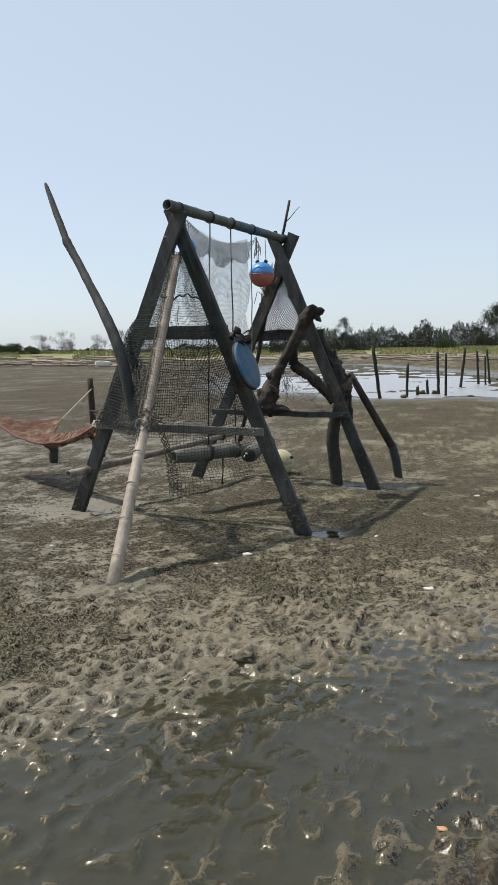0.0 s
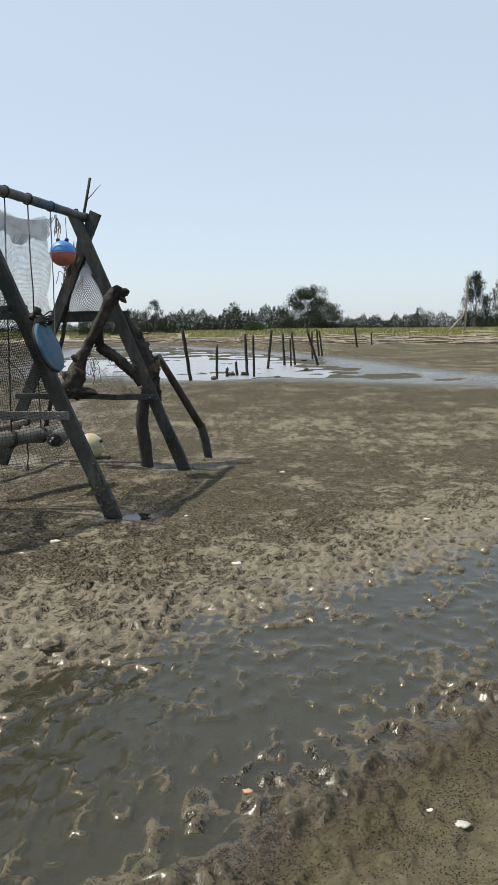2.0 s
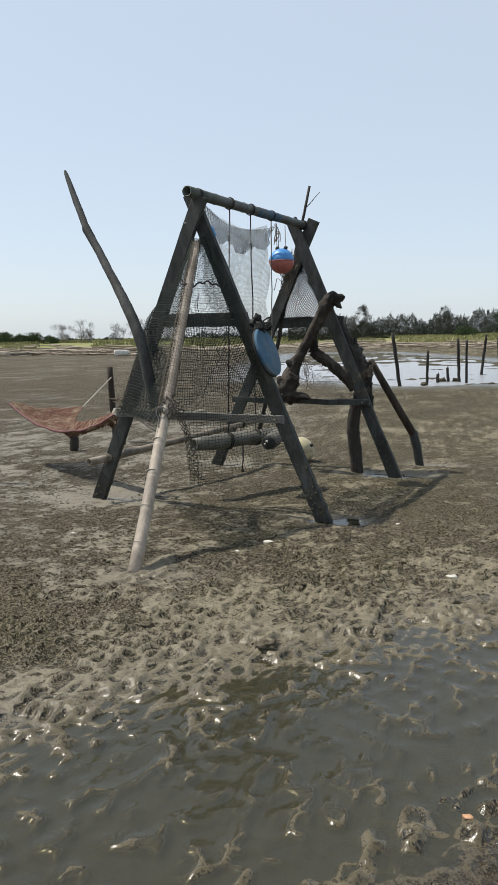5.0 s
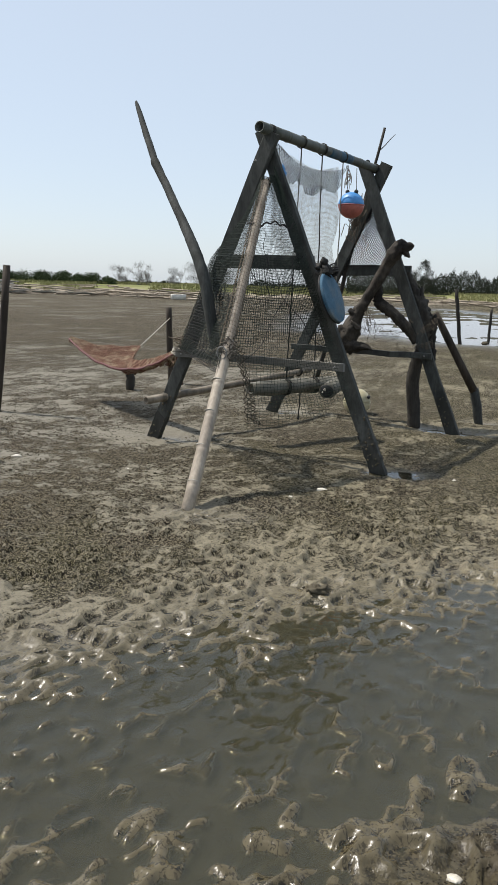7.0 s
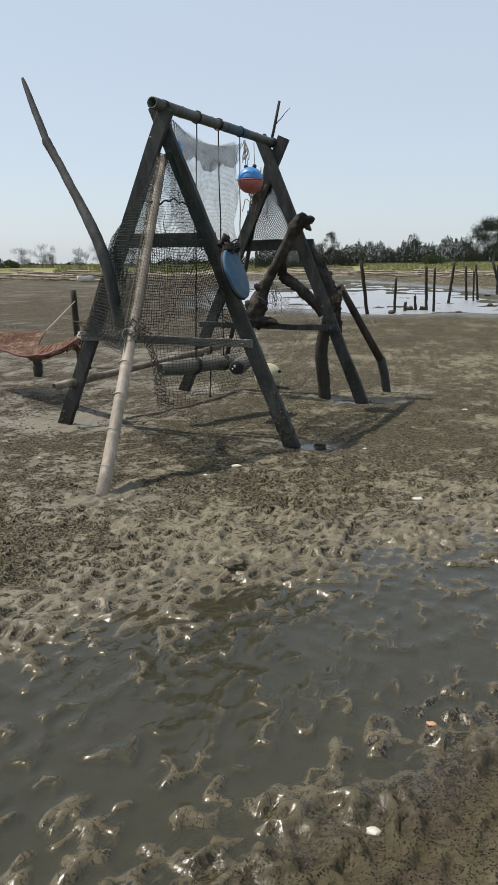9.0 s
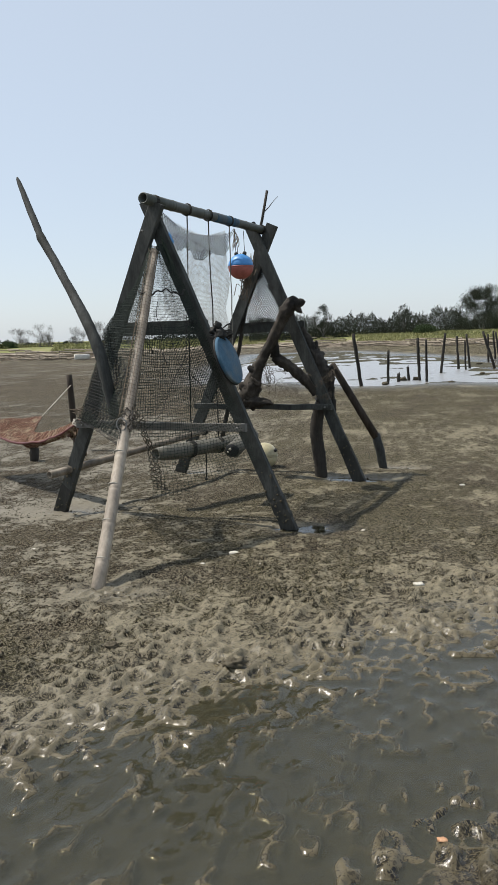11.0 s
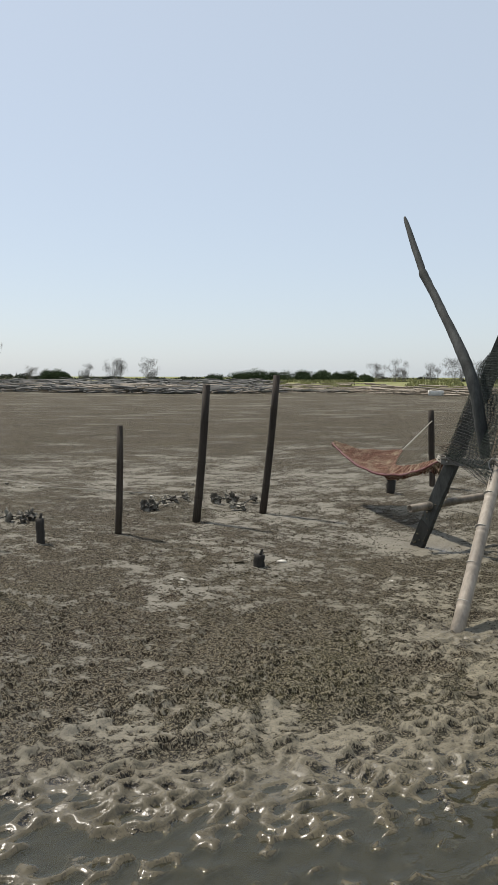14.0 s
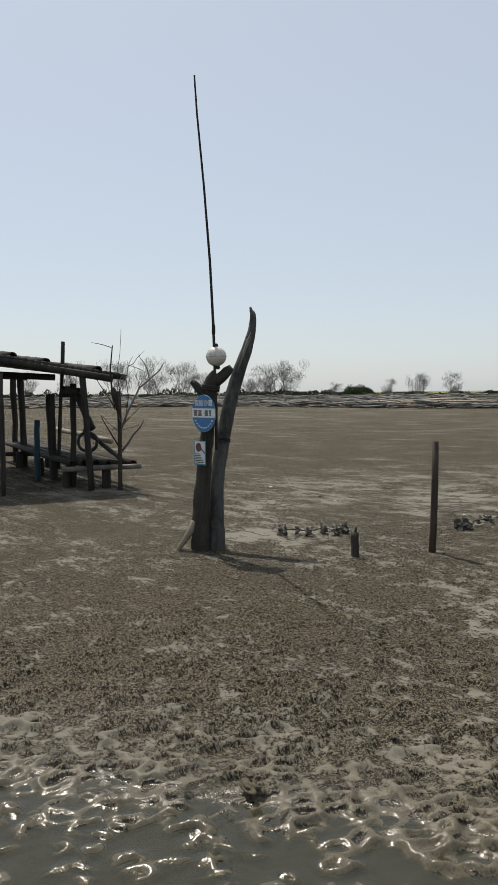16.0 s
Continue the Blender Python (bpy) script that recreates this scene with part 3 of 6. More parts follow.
def hollows(x, y):
    """Scoured scoops a hand wide, deepest against their up-current lip: 0 on the lips between them, 1 at their deepest."""
    wx = x + 0.06 * (vnoise(x * 7, y * 7, 51) - 0.5) + 0.01 * (vnoise(x * 23, y * 23, 52) - 0.5)
    wy = y + 0.06 * (vnoise(x * 7, y * 7, 53) - 0.5) + 0.01 * (vnoise(x * 23, y * 23, 54) - 0.5)
    one, two, off = cells((0.94 * wx - 0.34 * wy) / 0.074, (0.34 * wx + 0.94 * wy) / 0.112, 3.0)
    return smooth(0.0, 0.75, two - one) ** 0.8 * np.clip(0.62 + 0.75 * off, 0.12, 1.1)


def ridges(x, y):
    """The sharp lips between the scoops, about 0 to 1, worn down here and there."""
    dry = smooth(3.0, 3.5, channel(x, y))
    worn = (1 - dry) * (0.2 + 1.15 * smooth(0.3, 0.8, vnoise(x * 17, y * 13, 57))) + dry * (0.25 + 0.95 * smooth(0.28, 0.78, vnoise(x * 12, y * 9, 58)))
    return (1 - hollows(x, y)) ** 1.3 * worn


def ground_height(x, y):
    v = channel(x, y)
    r = np.hypot(x - EYE_X, y - EYE_Y)
    near = 1 - smooth(9, 22, r)
    bed = np.interp(v, [-3, 0.8, 1.45, 1.85, 2.1, 2.4, 2.8, 3.05, 3.25, 3.7, 4.5], [0.014, 0.012, 0.002, -0.026, -0.041, -0.048, -0.049, -0.044, -0.034, -0.015, 0.0])
    bed = bed * near
    strength = np.interp(v, [0.9, 1.4, 1.8, 2.4, 3.1, 3.8, 4.6, 6.0, 9.0], [0.12, 0.5, 0.9, 0.62, 0.85, 0.95, 0.7, 0.3, 0.1]) * near
    dimple = 0.037 * (ridges(x, y) - 0.34) + 0.007 * (vnoise(x * 5, y * 5, 14) - 0.5) + 0.005 * (vnoise(x * 30, y * 26, 8) - 0.5) + 0.006 * (fbm(x * 3.1, y * 3.1, 12, 2) - 0.5)
    patch = smooth(0.46, 0.56, fbm(x * 8.5, y * 8.5, 15, 3))
    rough = (0.005 * patch + 0.010 * (fbm(x * 6.0, y * 6.0, 19, 3) - 0.5)) * near * smooth(3.5, 4.7, v) + 0.016 * (fbm(x * 0.5, y * 0.5, 16, 3) - 0.5) * near
    h = bed + dimple * strength + rough
    for fx, fy in LEG_FEET:
        d = np.hypot((x - fx - 0.16) / 1.6, y - fy)
        h = h - (0.018 if fx < -1.2 and fy < 8 else 0.046) * np.exp(-((d / 0.17) ** 2)) * (0.55 + 0.8 * fbm(x * 5, y * 5, 18, 3)) + 0.012 * np.exp(-(((d - 0.42) / 0.16) ** 2))
    under = np.hypot((x + 0.85) / 1.7, (y - 8.2) / 1.3)
    h = h - 0.02 * np.exp(-(under**4)) * near
    pond = inside_pond(x, y)
    h = h - (0.082 - 0.03 * smooth(30, 52, y) - 0.046 * smooth(3.0, 6.0, x) - 0.022 * smooth(6.5, 9.5, x) + 0.11 * (fbm(x * 0.8, y * 1.1, 21, 5) - 0.5)) * smooth(-0.5, 0.9, pond + 1.2 * (fbm(x * 0.5, y * 0.5, 22, 3) - 0.5))
    az = np.degrees(np.arctan2(x - EYE_X, y - EYE_Y))
    shore = np.interp(az, SHORE_AZ, SHORE_R)
    past = r - shore
    h = h + 0.95 * smooth(0, 22, past) + 0.35 * smooth(4, 40, past) * (fbm(x * 0.09, y * 0.09, 25, 4) - 0.3)
    return h


def axis_steps(low, high, step, below, above, far):
    """Even steps from low to high, then steps that grow by the factors below and above."""
    def grow(start, factor):
        out, s = [], step
        while abs(start) < far or len(out) < 9:
            s *= factor
            start += s
            out.append(start)
            if start > far:
                break
        return out

    mid = np.arange(low, high + step / 2, step)
    return np.array([-p for p in grow(-mid[0], below)][::-1] + list(mid) + grow(mid[-1], above))


def build_ground():
    xs = axis_steps(-4.3, 2.3, 0.0118, 1.05, 1.05, 2600)
    ys = axis_steps(1.75, 6.4, 0.0118, 1.12, 1.045, 2600)
    x, y = np.meshgrid(xs, ys, indexing="ij")
    z = ground_height(x, y)
    ids = np.arange(x.size).reshape(x.shape)
    faces = np.stack([ids[:-1, :-1].ravel(), ids[1:, :-1].ravel(), ids[1:, 1:].ravel(), ids[:-1, 1:].ravel()], 1)
    mesh = array_mesh("ground", np.stack([x.ravel(), y.ravel(), z.ravel()], 1), faces, MUD, flat=False)
    v = channel(x, y)
    r = np.hypot(x - EYE_X, y - EYE_Y)
    far = smooth(10, 20, r)
    close = 1 - smooth(7, 10, r)
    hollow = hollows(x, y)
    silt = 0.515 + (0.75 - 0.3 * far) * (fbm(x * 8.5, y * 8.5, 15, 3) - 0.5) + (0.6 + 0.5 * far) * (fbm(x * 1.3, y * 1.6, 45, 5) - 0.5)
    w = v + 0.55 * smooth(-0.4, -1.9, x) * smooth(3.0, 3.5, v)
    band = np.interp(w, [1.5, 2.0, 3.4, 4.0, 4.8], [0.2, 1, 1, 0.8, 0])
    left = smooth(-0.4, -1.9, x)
    # Hollows darker than their lips: wet film and shade both put into this tone.
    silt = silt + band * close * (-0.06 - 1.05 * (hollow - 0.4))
    silt = silt - (0.19 + 0.06 * smooth(-3, -9, x)) * far + 0.06 * smooth(26, 40, r) - 0.15 * left * smooth(5.6, 4.2, y) * smooth(3.0, 3.7, v) - 0.07 * smooth(5.2, 4.2, v) * smooth(3.5, 4.2, v)
    silt = silt + np.interp(w, [1.3, 1.75, 2.1, 3.2, 3.9, 4.8], [-0.3, -0.26, 0.0, 0.16, 0.06, -0.08]) * (1 - smooth(9, 14, r))
    spots = smooth(0.5, 0.72, fbm(x * 3.6, y * 3.6, 47, 4)) * smooth(-1.5, -4.0, x) * smooth(4.6, 6.5, v) * (1 - smooth(12, 26, r))
    silt = silt + 0.15 * spots
    az = np.degrees(np.arctan2(x - EYE_X, y - EYE_Y))
    silt = silt + 0.03 * smooth(-52, -40, az) * smooth(-4, -14, az) * smooth(4, 6, r) * smooth(17, 11, r) + 0.2 * np.exp(-(((x + 2.6) / 0.9) ** 2 + ((y - 7.6) / 0.7) ** 2))
    wet = np.interp(v + 0.25 * left * smooth(3.0, 3.4, v), [1.2, 1.65, 1.9, 3.1, 3.45, 3.9, 4.5, 6], [0.04, 0.25, 1, 1, 0.8, 0.4, 0.15, 0.04]) * (1 - smooth(9, 16, r))
    wet = np.clip(np.maximum(wet, smooth(-3, 0, inside_pond(x, y))) + smooth(-0.02, -0.045, z), 0, 1)
    algae = 0.26 * smooth(-4.5, 0.6, x) + 0 * y
    for fx, fy in LEG_FEET:
        pit = np.exp(-((np.hypot((x - fx - 0.16) / 1.6, y - fy) / 0.21) ** 2))
        wet, silt = np.clip(wet + 0.75 * pit, 0, 1), silt + 0.3 * pit
    soak = np.interp(v - 0.35 * left, [1.4, 1.75, 3.0, 3.5], [0.1, 1, 1, 0]) * (1 - smooth(6, 10, r))
    bank = smooth(2.05, 1.65, v) * (1 - smooth(5, 9, r))
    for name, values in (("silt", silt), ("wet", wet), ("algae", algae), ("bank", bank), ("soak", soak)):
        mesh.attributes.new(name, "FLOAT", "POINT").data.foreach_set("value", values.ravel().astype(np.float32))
    return tagged(new("ground", mesh), "grey-brown rippled tidal mud flat with pale silt patches", "mud flat", kind="structure")


def build_water(name, outline, z, mat, label):
    bm = bmesh.new()
    bm.faces.new([bm.verts.new((x, y, z)) for x, y in outline])
    ob = lone(name, bm, mat, (0, 0, 0), label, "water", kind="structure")
    return ob


def build_stream():
    """The channel's water: a thin sheet that heaves a little over the ridges of its bed."""
    xs, ys = axis_steps(-4.3, 2.3, 0.024, 1.06, 1.06, 14), axis_steps(1.75, 6.4, 0.024, 1.1, 1.06, 12)
    x, y = np.meshgrid(xs, ys, indexing="ij")
    v = channel(x, y)
    swell = vnoise(x * 6.5 + y * 2, y * 9, 71) - 0.5 + 0.8 * (vnoise(x * 13, y * 17, 72) - 0.5)
    z = -0.034 + (0.008 * (ridges(x, y) - 0.34) + 0.002 * swell) * np.interp(v, [1.5, 2.0, 3.0, 3.6], [0.6, 1, 1, 0.3]) * (1 - smooth(6, 11, np.hypot(x - EYE_X, y - EYE_Y)))
    ids = np.arange(x.size).reshape(x.shape)
    pits = np.min([np.hypot(x - fx - 0.16, y - fy) for fx, fy in LEG_FEET], 0)
    ok = ((v > 0.9) & (v < 4.3)) | (pits < 0.5)
    good = (ok[:-1, :-1] & ok[1:, :-1] & ok[1:, 1:] & ok[:-1, 1:]).ravel()
    faces = np.stack([ids[:-1, :-1].ravel(), ids[1:, :-1].ravel(), ids[1:, 1:].ravel(), ids[:-1, 1:].ravel()], 1)[good]
    mesh = array_mesh("water", np.stack([x.ravel(), y.ravel(), z.ravel()], 1), faces, WATER, flat=False)
    return tagged(new("water", mesh), "shallow silty water in the tidal channel", "water", kind="structure")


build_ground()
build_stream()
build_water("pond", [(-14, 14), (24, 11), (24, 30), (8, 74), (-16, 74)], -0.062, POND, "bright shallow pond water reflecting the sky")


# ---------------------------------------------------------------- swing frame
FL_TOP, FR_TOP = Vector((-1.293, 7.387, 2.655)), Vector((-1.428, 7.424, 2.692))
BL_TOP, BR_TOP = Vector((-0.62, 9.43, 2.715)), Vector((-0.855, 9.492, 2.73))


def sunk(foot, top):
    """The buried end of a leg that meets the mud at foot."""
    return Vector(foot) - (top - Vector(foot)) * 0.045


FRONT_L, FRONT_R = sunk((-2.44, 7.70, 0), FL_TOP), sunk((-0.275, 7.11, 0), FR_TOP)
BACK_L, BACK_R = sunk((-1.83, 9.75, 0), BL_TOP), sunk((0.275, 9.192, 0), BR_TOP)
FRONT_TOP, BACK_TOP = Vector((-1.335, 7.397, 2.622)), Vector((-0.735, 9.461, 2.615))
BEAM_WAY = (BACK_TOP - FRONT_TOP).normalized()
ACROSS = Vector((FRONT_R.x - FRONT_L.x, FRONT_R.y - FRONT_L.y, 0)).normalized()
BACKWARD = Vector((-ACROSS.y, ACROSS.x, 0))


def on(a, b, z):
    """The point at height z on the line from a to b."""
    return a.lerp(b, (z - a.z) / (b.z - a.z))


BAMBOO_FOOT, BAMBOO_TOP = Vector((-1.295, 5.40, -0.1)), Vector((-1.325, 7.26, 2.26))


def swing_stand():
    t = thing("swing_stand", (-1.1, 8.4, 0), "weathered grey plank swing frame standing on tidal mud", "swing frame")
    for a, b, off, k in ((FRONT_L, FL_TOP, -0.03, 1), (FRONT_R, FR_TOP, 0.03, 2), (BACK_L, BL_TOP, 0.03, 3), (BACK_R, BR_TOP, -0.03, 4)):
        part("leg", plank(bmesh.new(), a + BACKWARD * off, b + BACKWARD * off, 0.122, 0.052, BACKWARD, 9, k), WOOD_GREY, t, flat=True)
        low, high = Vector(a) + BACKWARD * off, on(a, b, 0.17 + 0.03 * k) + BACKWARD * off
        foot = plank(bmesh.new(), low, high, 0.127, 0.057, BACKWARD, 9, k + 20)
        foot.verts.ensure_lookup_table()
        for j, v in enumerate(foot.verts[-8:]):
            v.co += (high - low).normalized() * (0.09 * noise.noise((j * 1.3, k * 3.1, 0.5)) + 0.05 * math.sin(j * 2.4 + k))
        part("wet_foot", foot, WOOD_WET, t, "dark wet foot of the leg", True)
        crust, rnd = bmesh.new(), random.Random(k)
        for j in range(46):
            z = 0.02 + 0.42 * rnd.random() ** 1.6
            u, w = rnd.choice(((rnd.uniform(-0.06, 0.06), -0.028), (0.063, rnd.uniform(-0.025, 0.025)), (-0.063, rnd.uniform(-0.025, 0.025))))
            lump(crust, on(a, b, z) + BACKWARD * (off + w) + ACROSS * u, rnd.uniform(0.005, 0.012), j + k * 50, (1, 0.8, 1), 0.8, 4, 6)
        tagged(part("barnacle_crust", crust, CLOD, t, "dark barnacle crust on the foot"), kind="stuff")
    cb = lambda z, a, at, b, bt, over, off: (on(a, at, z) - ACROSS * over + BACKWARD * off, on(b, bt, z) + ACROSS * over + BACKWARD * off)
    for z, side, wide, off, over, k in ((1.635, 0, 0.115, 0.085, 0.03, 11), (0.812, 0, 0.065, -0.09, 0.07, 12), (1.63, 1, 0.115, 0.085, 0.09, 13), (0.77, 1, 0.06, -0.09, 0.07, 14)):
        a, b = cb(z, *((FRONT_L, FL_TOP, FRONT_R, FR_TOP) if not side else (BACK_L, BL_TOP, BACK_R, BR_TOP)), over, off)
        # Low front bar gets the paler wood: its lit top is painted in.
        part("crossbar", plank(bmesh.new(), a, b, wide, 0.04, BACKWARD, 7, k), WOOD_PALE if k == 12 else WOOD_GREY, t, "pale weathered crossbar, lit top in its colour" if k == 12 else "", True)
    up = Vector((0, 0, 0.055))
    part("beam", bamboo(FRONT_TOP + up - BEAM_WAY * 0.17, BACK_TOP + up + BEAM_WAY * 0.06, 0.046, 0.04, 0.5, 14, 0.0, 0.78, 3), BEAM_GREEN, t, "thick grey bamboo top beam")
    part("blue_wrap", tube(bmesh.new(), [FRONT_TOP + up + BEAM_WAY * d for d in (1.06, 1.1, 1.5, 1.54)], [0.044, 0.0455, 0.0435, 0.042], 14, 0.01, 8), DISC_BLUE, t, "faded blue paint band on the beam")
    part("front_brace", bamboo(BAMBOO_FOOT, BAMBOO_TOP, 0.0435, 0.033, 0.27, 14, 0.01, 0.6, 6), BAMBOO_PALE, t, "pale bamboo brace with ringed nodes")
    for z in (0.15, 0.36, 0.57, 0.77, 0.96):
        way = (BAMBOO_TOP - BAMBOO_FOOT).normalized()
        c = on(BAMBOO_FOOT, BAMBOO_TOP, z)
        part("node_ring", tube(bmesh.new(), [c - way * 0.004, c - way * 0.002, c + way * 0.002, c + way * 0.004], [0.0435, 0.0455, 0.0455, 0.0435], 14, 0.02, z), ROPE_PALE, t, "pale ring at a bamboo node")
    part("back_brace", bamboo((0.455, 9.845, 0.36), (-0.02, 9.70, 1.2), 0.046, 0.038, 0.34, 12, 0.006, 0.7, 9), WOOD_BROWN, t, "brown bamboo brace")
    part("brace_foot", tube(bmesh.new(), between((0.565, 9.90, -0.12), (0.455, 9.85, 0.39), 5, 0, 0.004, 4), [0.048, 0.047, 0.05, 0.052, 0.052, 0.048], 12, 0.1, 9), WOOD_GREY, t, "mud-grey socket stake under the brace")
    part("thin_pole", tube(bmesh.new(), between((-1.32, 9.72, 0.3), (-0.665, 9.50, 3.08), 10, 0, 0.012, 5), [0.028 - 0.0014 * k for k in range(11)], 7, 0.15, 5), WOOD_DARK, t, "dark thin stick rising over the back legs")
    part("thin_twig", tube(bmesh.new(), between((-0.70, 9.5, 2.86), (-0.545, 9.44, 3.0), 3, 0, 0.004, 6), [0.006, 0.005, 0.004, 0.003], 5), TWIG, t)
    for s, d in ((0, 0.0), (1, 0.0)):
        top = (FRONT_TOP, BACK_TOP)[s]
        part("lashing", ring_tie(bmesh.new(), top + up, BEAM_WAY, 0.047, 0.004, 4, 0.05, s), ROPE_DARK, t)
    for z, a, b in ((2.43, FRONT_L, FL_TOP), (0.81, FRONT_R, FR_TOP), (0.81, FRONT_L, FL_TOP), (1.63, FRONT_R, FR_TOP), (0.77, BACK_R, BR_TOP)):
        p = on(a, b, z) - BACKWARD * 0.122
        part("bolt", ball(bmesh.new(), p, 0.011, 0.7, 5, 8), METAL, t, "dull bolt head")
    return t


swing_stand()


def low_pole():
    a, b = Vector((-2.36, 7.52, 0.385)), Vector((-1.42, 9.62, 0.50))
    t = thing("bamboo_pole", (a.x, a.y, 0.33), "grey bamboo pole lashed low between two plank legs", "pole")
    part("culm", bamboo(a - (b - a).normalized() * 0.14, b + (b - a).normalized() * 0.1, 0.036, 0.031, 0.42, 12, 0.02, 0.75, 21), BAMBOO_TAN, t)
    part("lashing", ring_tie(bmesh.new(), a.lerp(b, 0.03), b - a, 0.039, 0.004, 4, 0.05, 2), NET_EDGE, t)
    part("lashing", ring_tie(bmesh.new(), a.lerp(b, 0.95), b - a, 0.045, 0.006, 3, 0.04, 3), ROPE_DARK, t)


low_pole()


# ---------------------------------------------------------------- swing seat, ropes
def beam_at(d, drop=0.0):
    return FRONT_TOP + BEAM_WAY * d + Vector((0, 0, 0.055 - drop))


def swing():
    t = thing("swing", (-1.15, 8.2, 0.4), "log swing seat hanging on thin dark ropes", "swing")
    a, b = Vector((-1.52, 7.72, 0.505)), Vector((-0.84, 8.62, 0.50))
    part("seat_log", tube(bmesh.new(), between(a, b, 9, 0.0, 0.006, 31), [0.06, 0.068, 0.072, 0.07, 0.072, 0.07, 0.068, 0.07, 0.068, 0.064], 14, 0.16, 3, 0.7), BAMBOO_GREY, t, "thick grey hollow seat log")
    front, back = Vector((-0.86, 7.95, 0.50)), Vector((-0.75, 8.5, 0.57))
    tube_end = part("hollow_log", tube(bmesh.new(), between(front, back, 5, 0, 0.004, 33), [0.072, 0.07, 0.07, 0.068, 0.066, 0.06], 14, 0.1, 13, 0.82), BAMBOO_GREY, t, "dark-mouthed hollow log")
    way = (front - back).normalized()
    # Black disc across the bore: the hollow's inner shade put in as a part.
    part("mouth", tube(bmesh.new(), [front + way * 0.004, front + way * 0.008], [0.064, 0.058], 14, 0.14, 12), DARK_EDGE, tube_end)
    for k in range(2):
        part("barnacle", lump(bmesh.new(), front + way * 0.012 + Vector((-0.035 + 0.02 * k, 0, 0.03 * math.sin(k * 2.2) - 0.01)), 0.009 + 0.003 * (k % 2), k, (1, 0.5, 1)), SHELL, tube_end)
    for d, low in ((0.54, Vector((-1.27, 8.05, 0.56))), (0.94, Vector((-1.06, 8.33, 0.56)))):
        part("rope", tube(bmesh.new(), between(beam_at(d, 0.05), low, 16, 0.0, 0.004, int(d * 50)), 0.0065, 6, 0.2, d), ROPE_DARK, t)
        part("knot", ring_tie(bmesh.new(), beam_at(d), BEAM_WAY, 0.052, 0.0055, 2, 0.02, d), ROPE_DARK, t)
        part("knot", ring_tie(bmesh.new(), low - Vector((0, 0, 0.06)), b - a, 0.075, 0.007, 3, 0.04, d), ROPE_DARK, t)
    part("loose_end", tube(bmesh.new(), between((-1.16, 8.2, 0.46), (-1.17, 8.19, 0.2), 5, 0, 0.006, 8), 0.007, 6, 0.2), ROPE_DARK, t)
    part("loose_foot", lump(bmesh.new(), (-1.17, 8.19, 0.19), 0.016, 4), ROPE_DARK, t)


swing()
tail = thing("hanging_rope", beam_at(1.38), "thin pale rope hanging from the beam", "rope")
part("cord", tube(bmesh.new(), between(beam_at(1.38, 0.05), beam_at(1.36, 1.95), 14, 0, 0.004, 3), 0.0055, 6, 0.2), BAMBOO_GREY, tail)
part("knot", ring_tie(bmesh.new(), beam_at(1.38), BEAM_WAY, 0.049, 0.005, 2, 0.02, 6), ROPE_DARK, tail)


# ---------------------------------------------------------------- floats and disc
def round_float(at, r, top_mat, low_mat, label, strings=()):
    t = thing("fishing_float", (at[0], at[1], at[2] - r), label, "fishing float")
    part("upper_shell", ball(bmesh.new(), at, r, 0.98, 9, 26, 0.5, 1.0), top_mat, t)
    part("lower_shell", ball(bmesh.new(), at, r, 0.98, 9, 26, 0.0, 0.5), low_mat, t)
    part("seam", tube(bmesh.new(), [Vector(at) + Vector((math.cos(a) * r, math.sin(a) * r, 0)) for a in (math.tau * k / 28 for k in range(29))], r * 0.045, 6), low_mat, t)
    for way in strings:
        w = Vector(way).normalized()
        foot = Vector(at) + w * r * 0.98
        part("lug", tube(bmesh.new(), [foot - w * 0.01, foot + w * 0.022, foot + w * 0.03], [0.022, 0.02, 0.008], 8), DARK_EDGE, t, "black rope lug")
    return t


BUOY = (-0.865, 8.82, 2.235)
buoy = round_float(BUOY, 0.128, FLOAT_BLUE, FLOAT_RED, "blue and faded red round float hanging from the beam", ((-0.35, 0.1, 1), (0.35, -0.1, 1)))
for dx, d in ((-0.045, 1.50), (0.045, 1.70)):
    part("string", tube(bmesh.new(), between(Vector(BUOY) + Vector((dx, 0, 0.15)), beam_at(d, 0.06), 6, 0, 0.002, 7), 0.0035, 5), ROPE_DARK, buoy)
round_float((-0.85, 9.95, 0.135), 0.158, FLOAT_CREAM, FLOAT_CREAM, "cream round fishing float lying on the mud", ((0.8, -0.3, 0.4),))


def disc():
    c = Vector((-0.705, 7.13, 1.36))
    n = Vector((0.9, -0.16, 0.33)).normalized()
    t = thing("blue_disc", c - Vector((0, 0, 0.26)), "worn blue foam disc tied against the plank leg", "disc")
    part("plate", tube(bmesh.new(), [c - n * 0.014, c - n * 0.011, c + n * 0.011, c + n * 0.014], [0.198, 0.206, 0.206, 0.198], 40, 0.02, 4), DISC_BLUE, t)
    part("rim", tube(bmesh.new(), [c - n * 0.03, c - n * 0.016], [0.204, 0.212], 40, 0.02, 4), DARK_EDGE, t, "dark backing of the disc")
    part("tie", ring_tie(bmesh.new(), c + Vector((-0.05, 0.06, 0.19)), Vector((-0.4, 0.1, 1)), 0.075, 0.008, 3, 0.05, 5), ROPE_DARK, t)


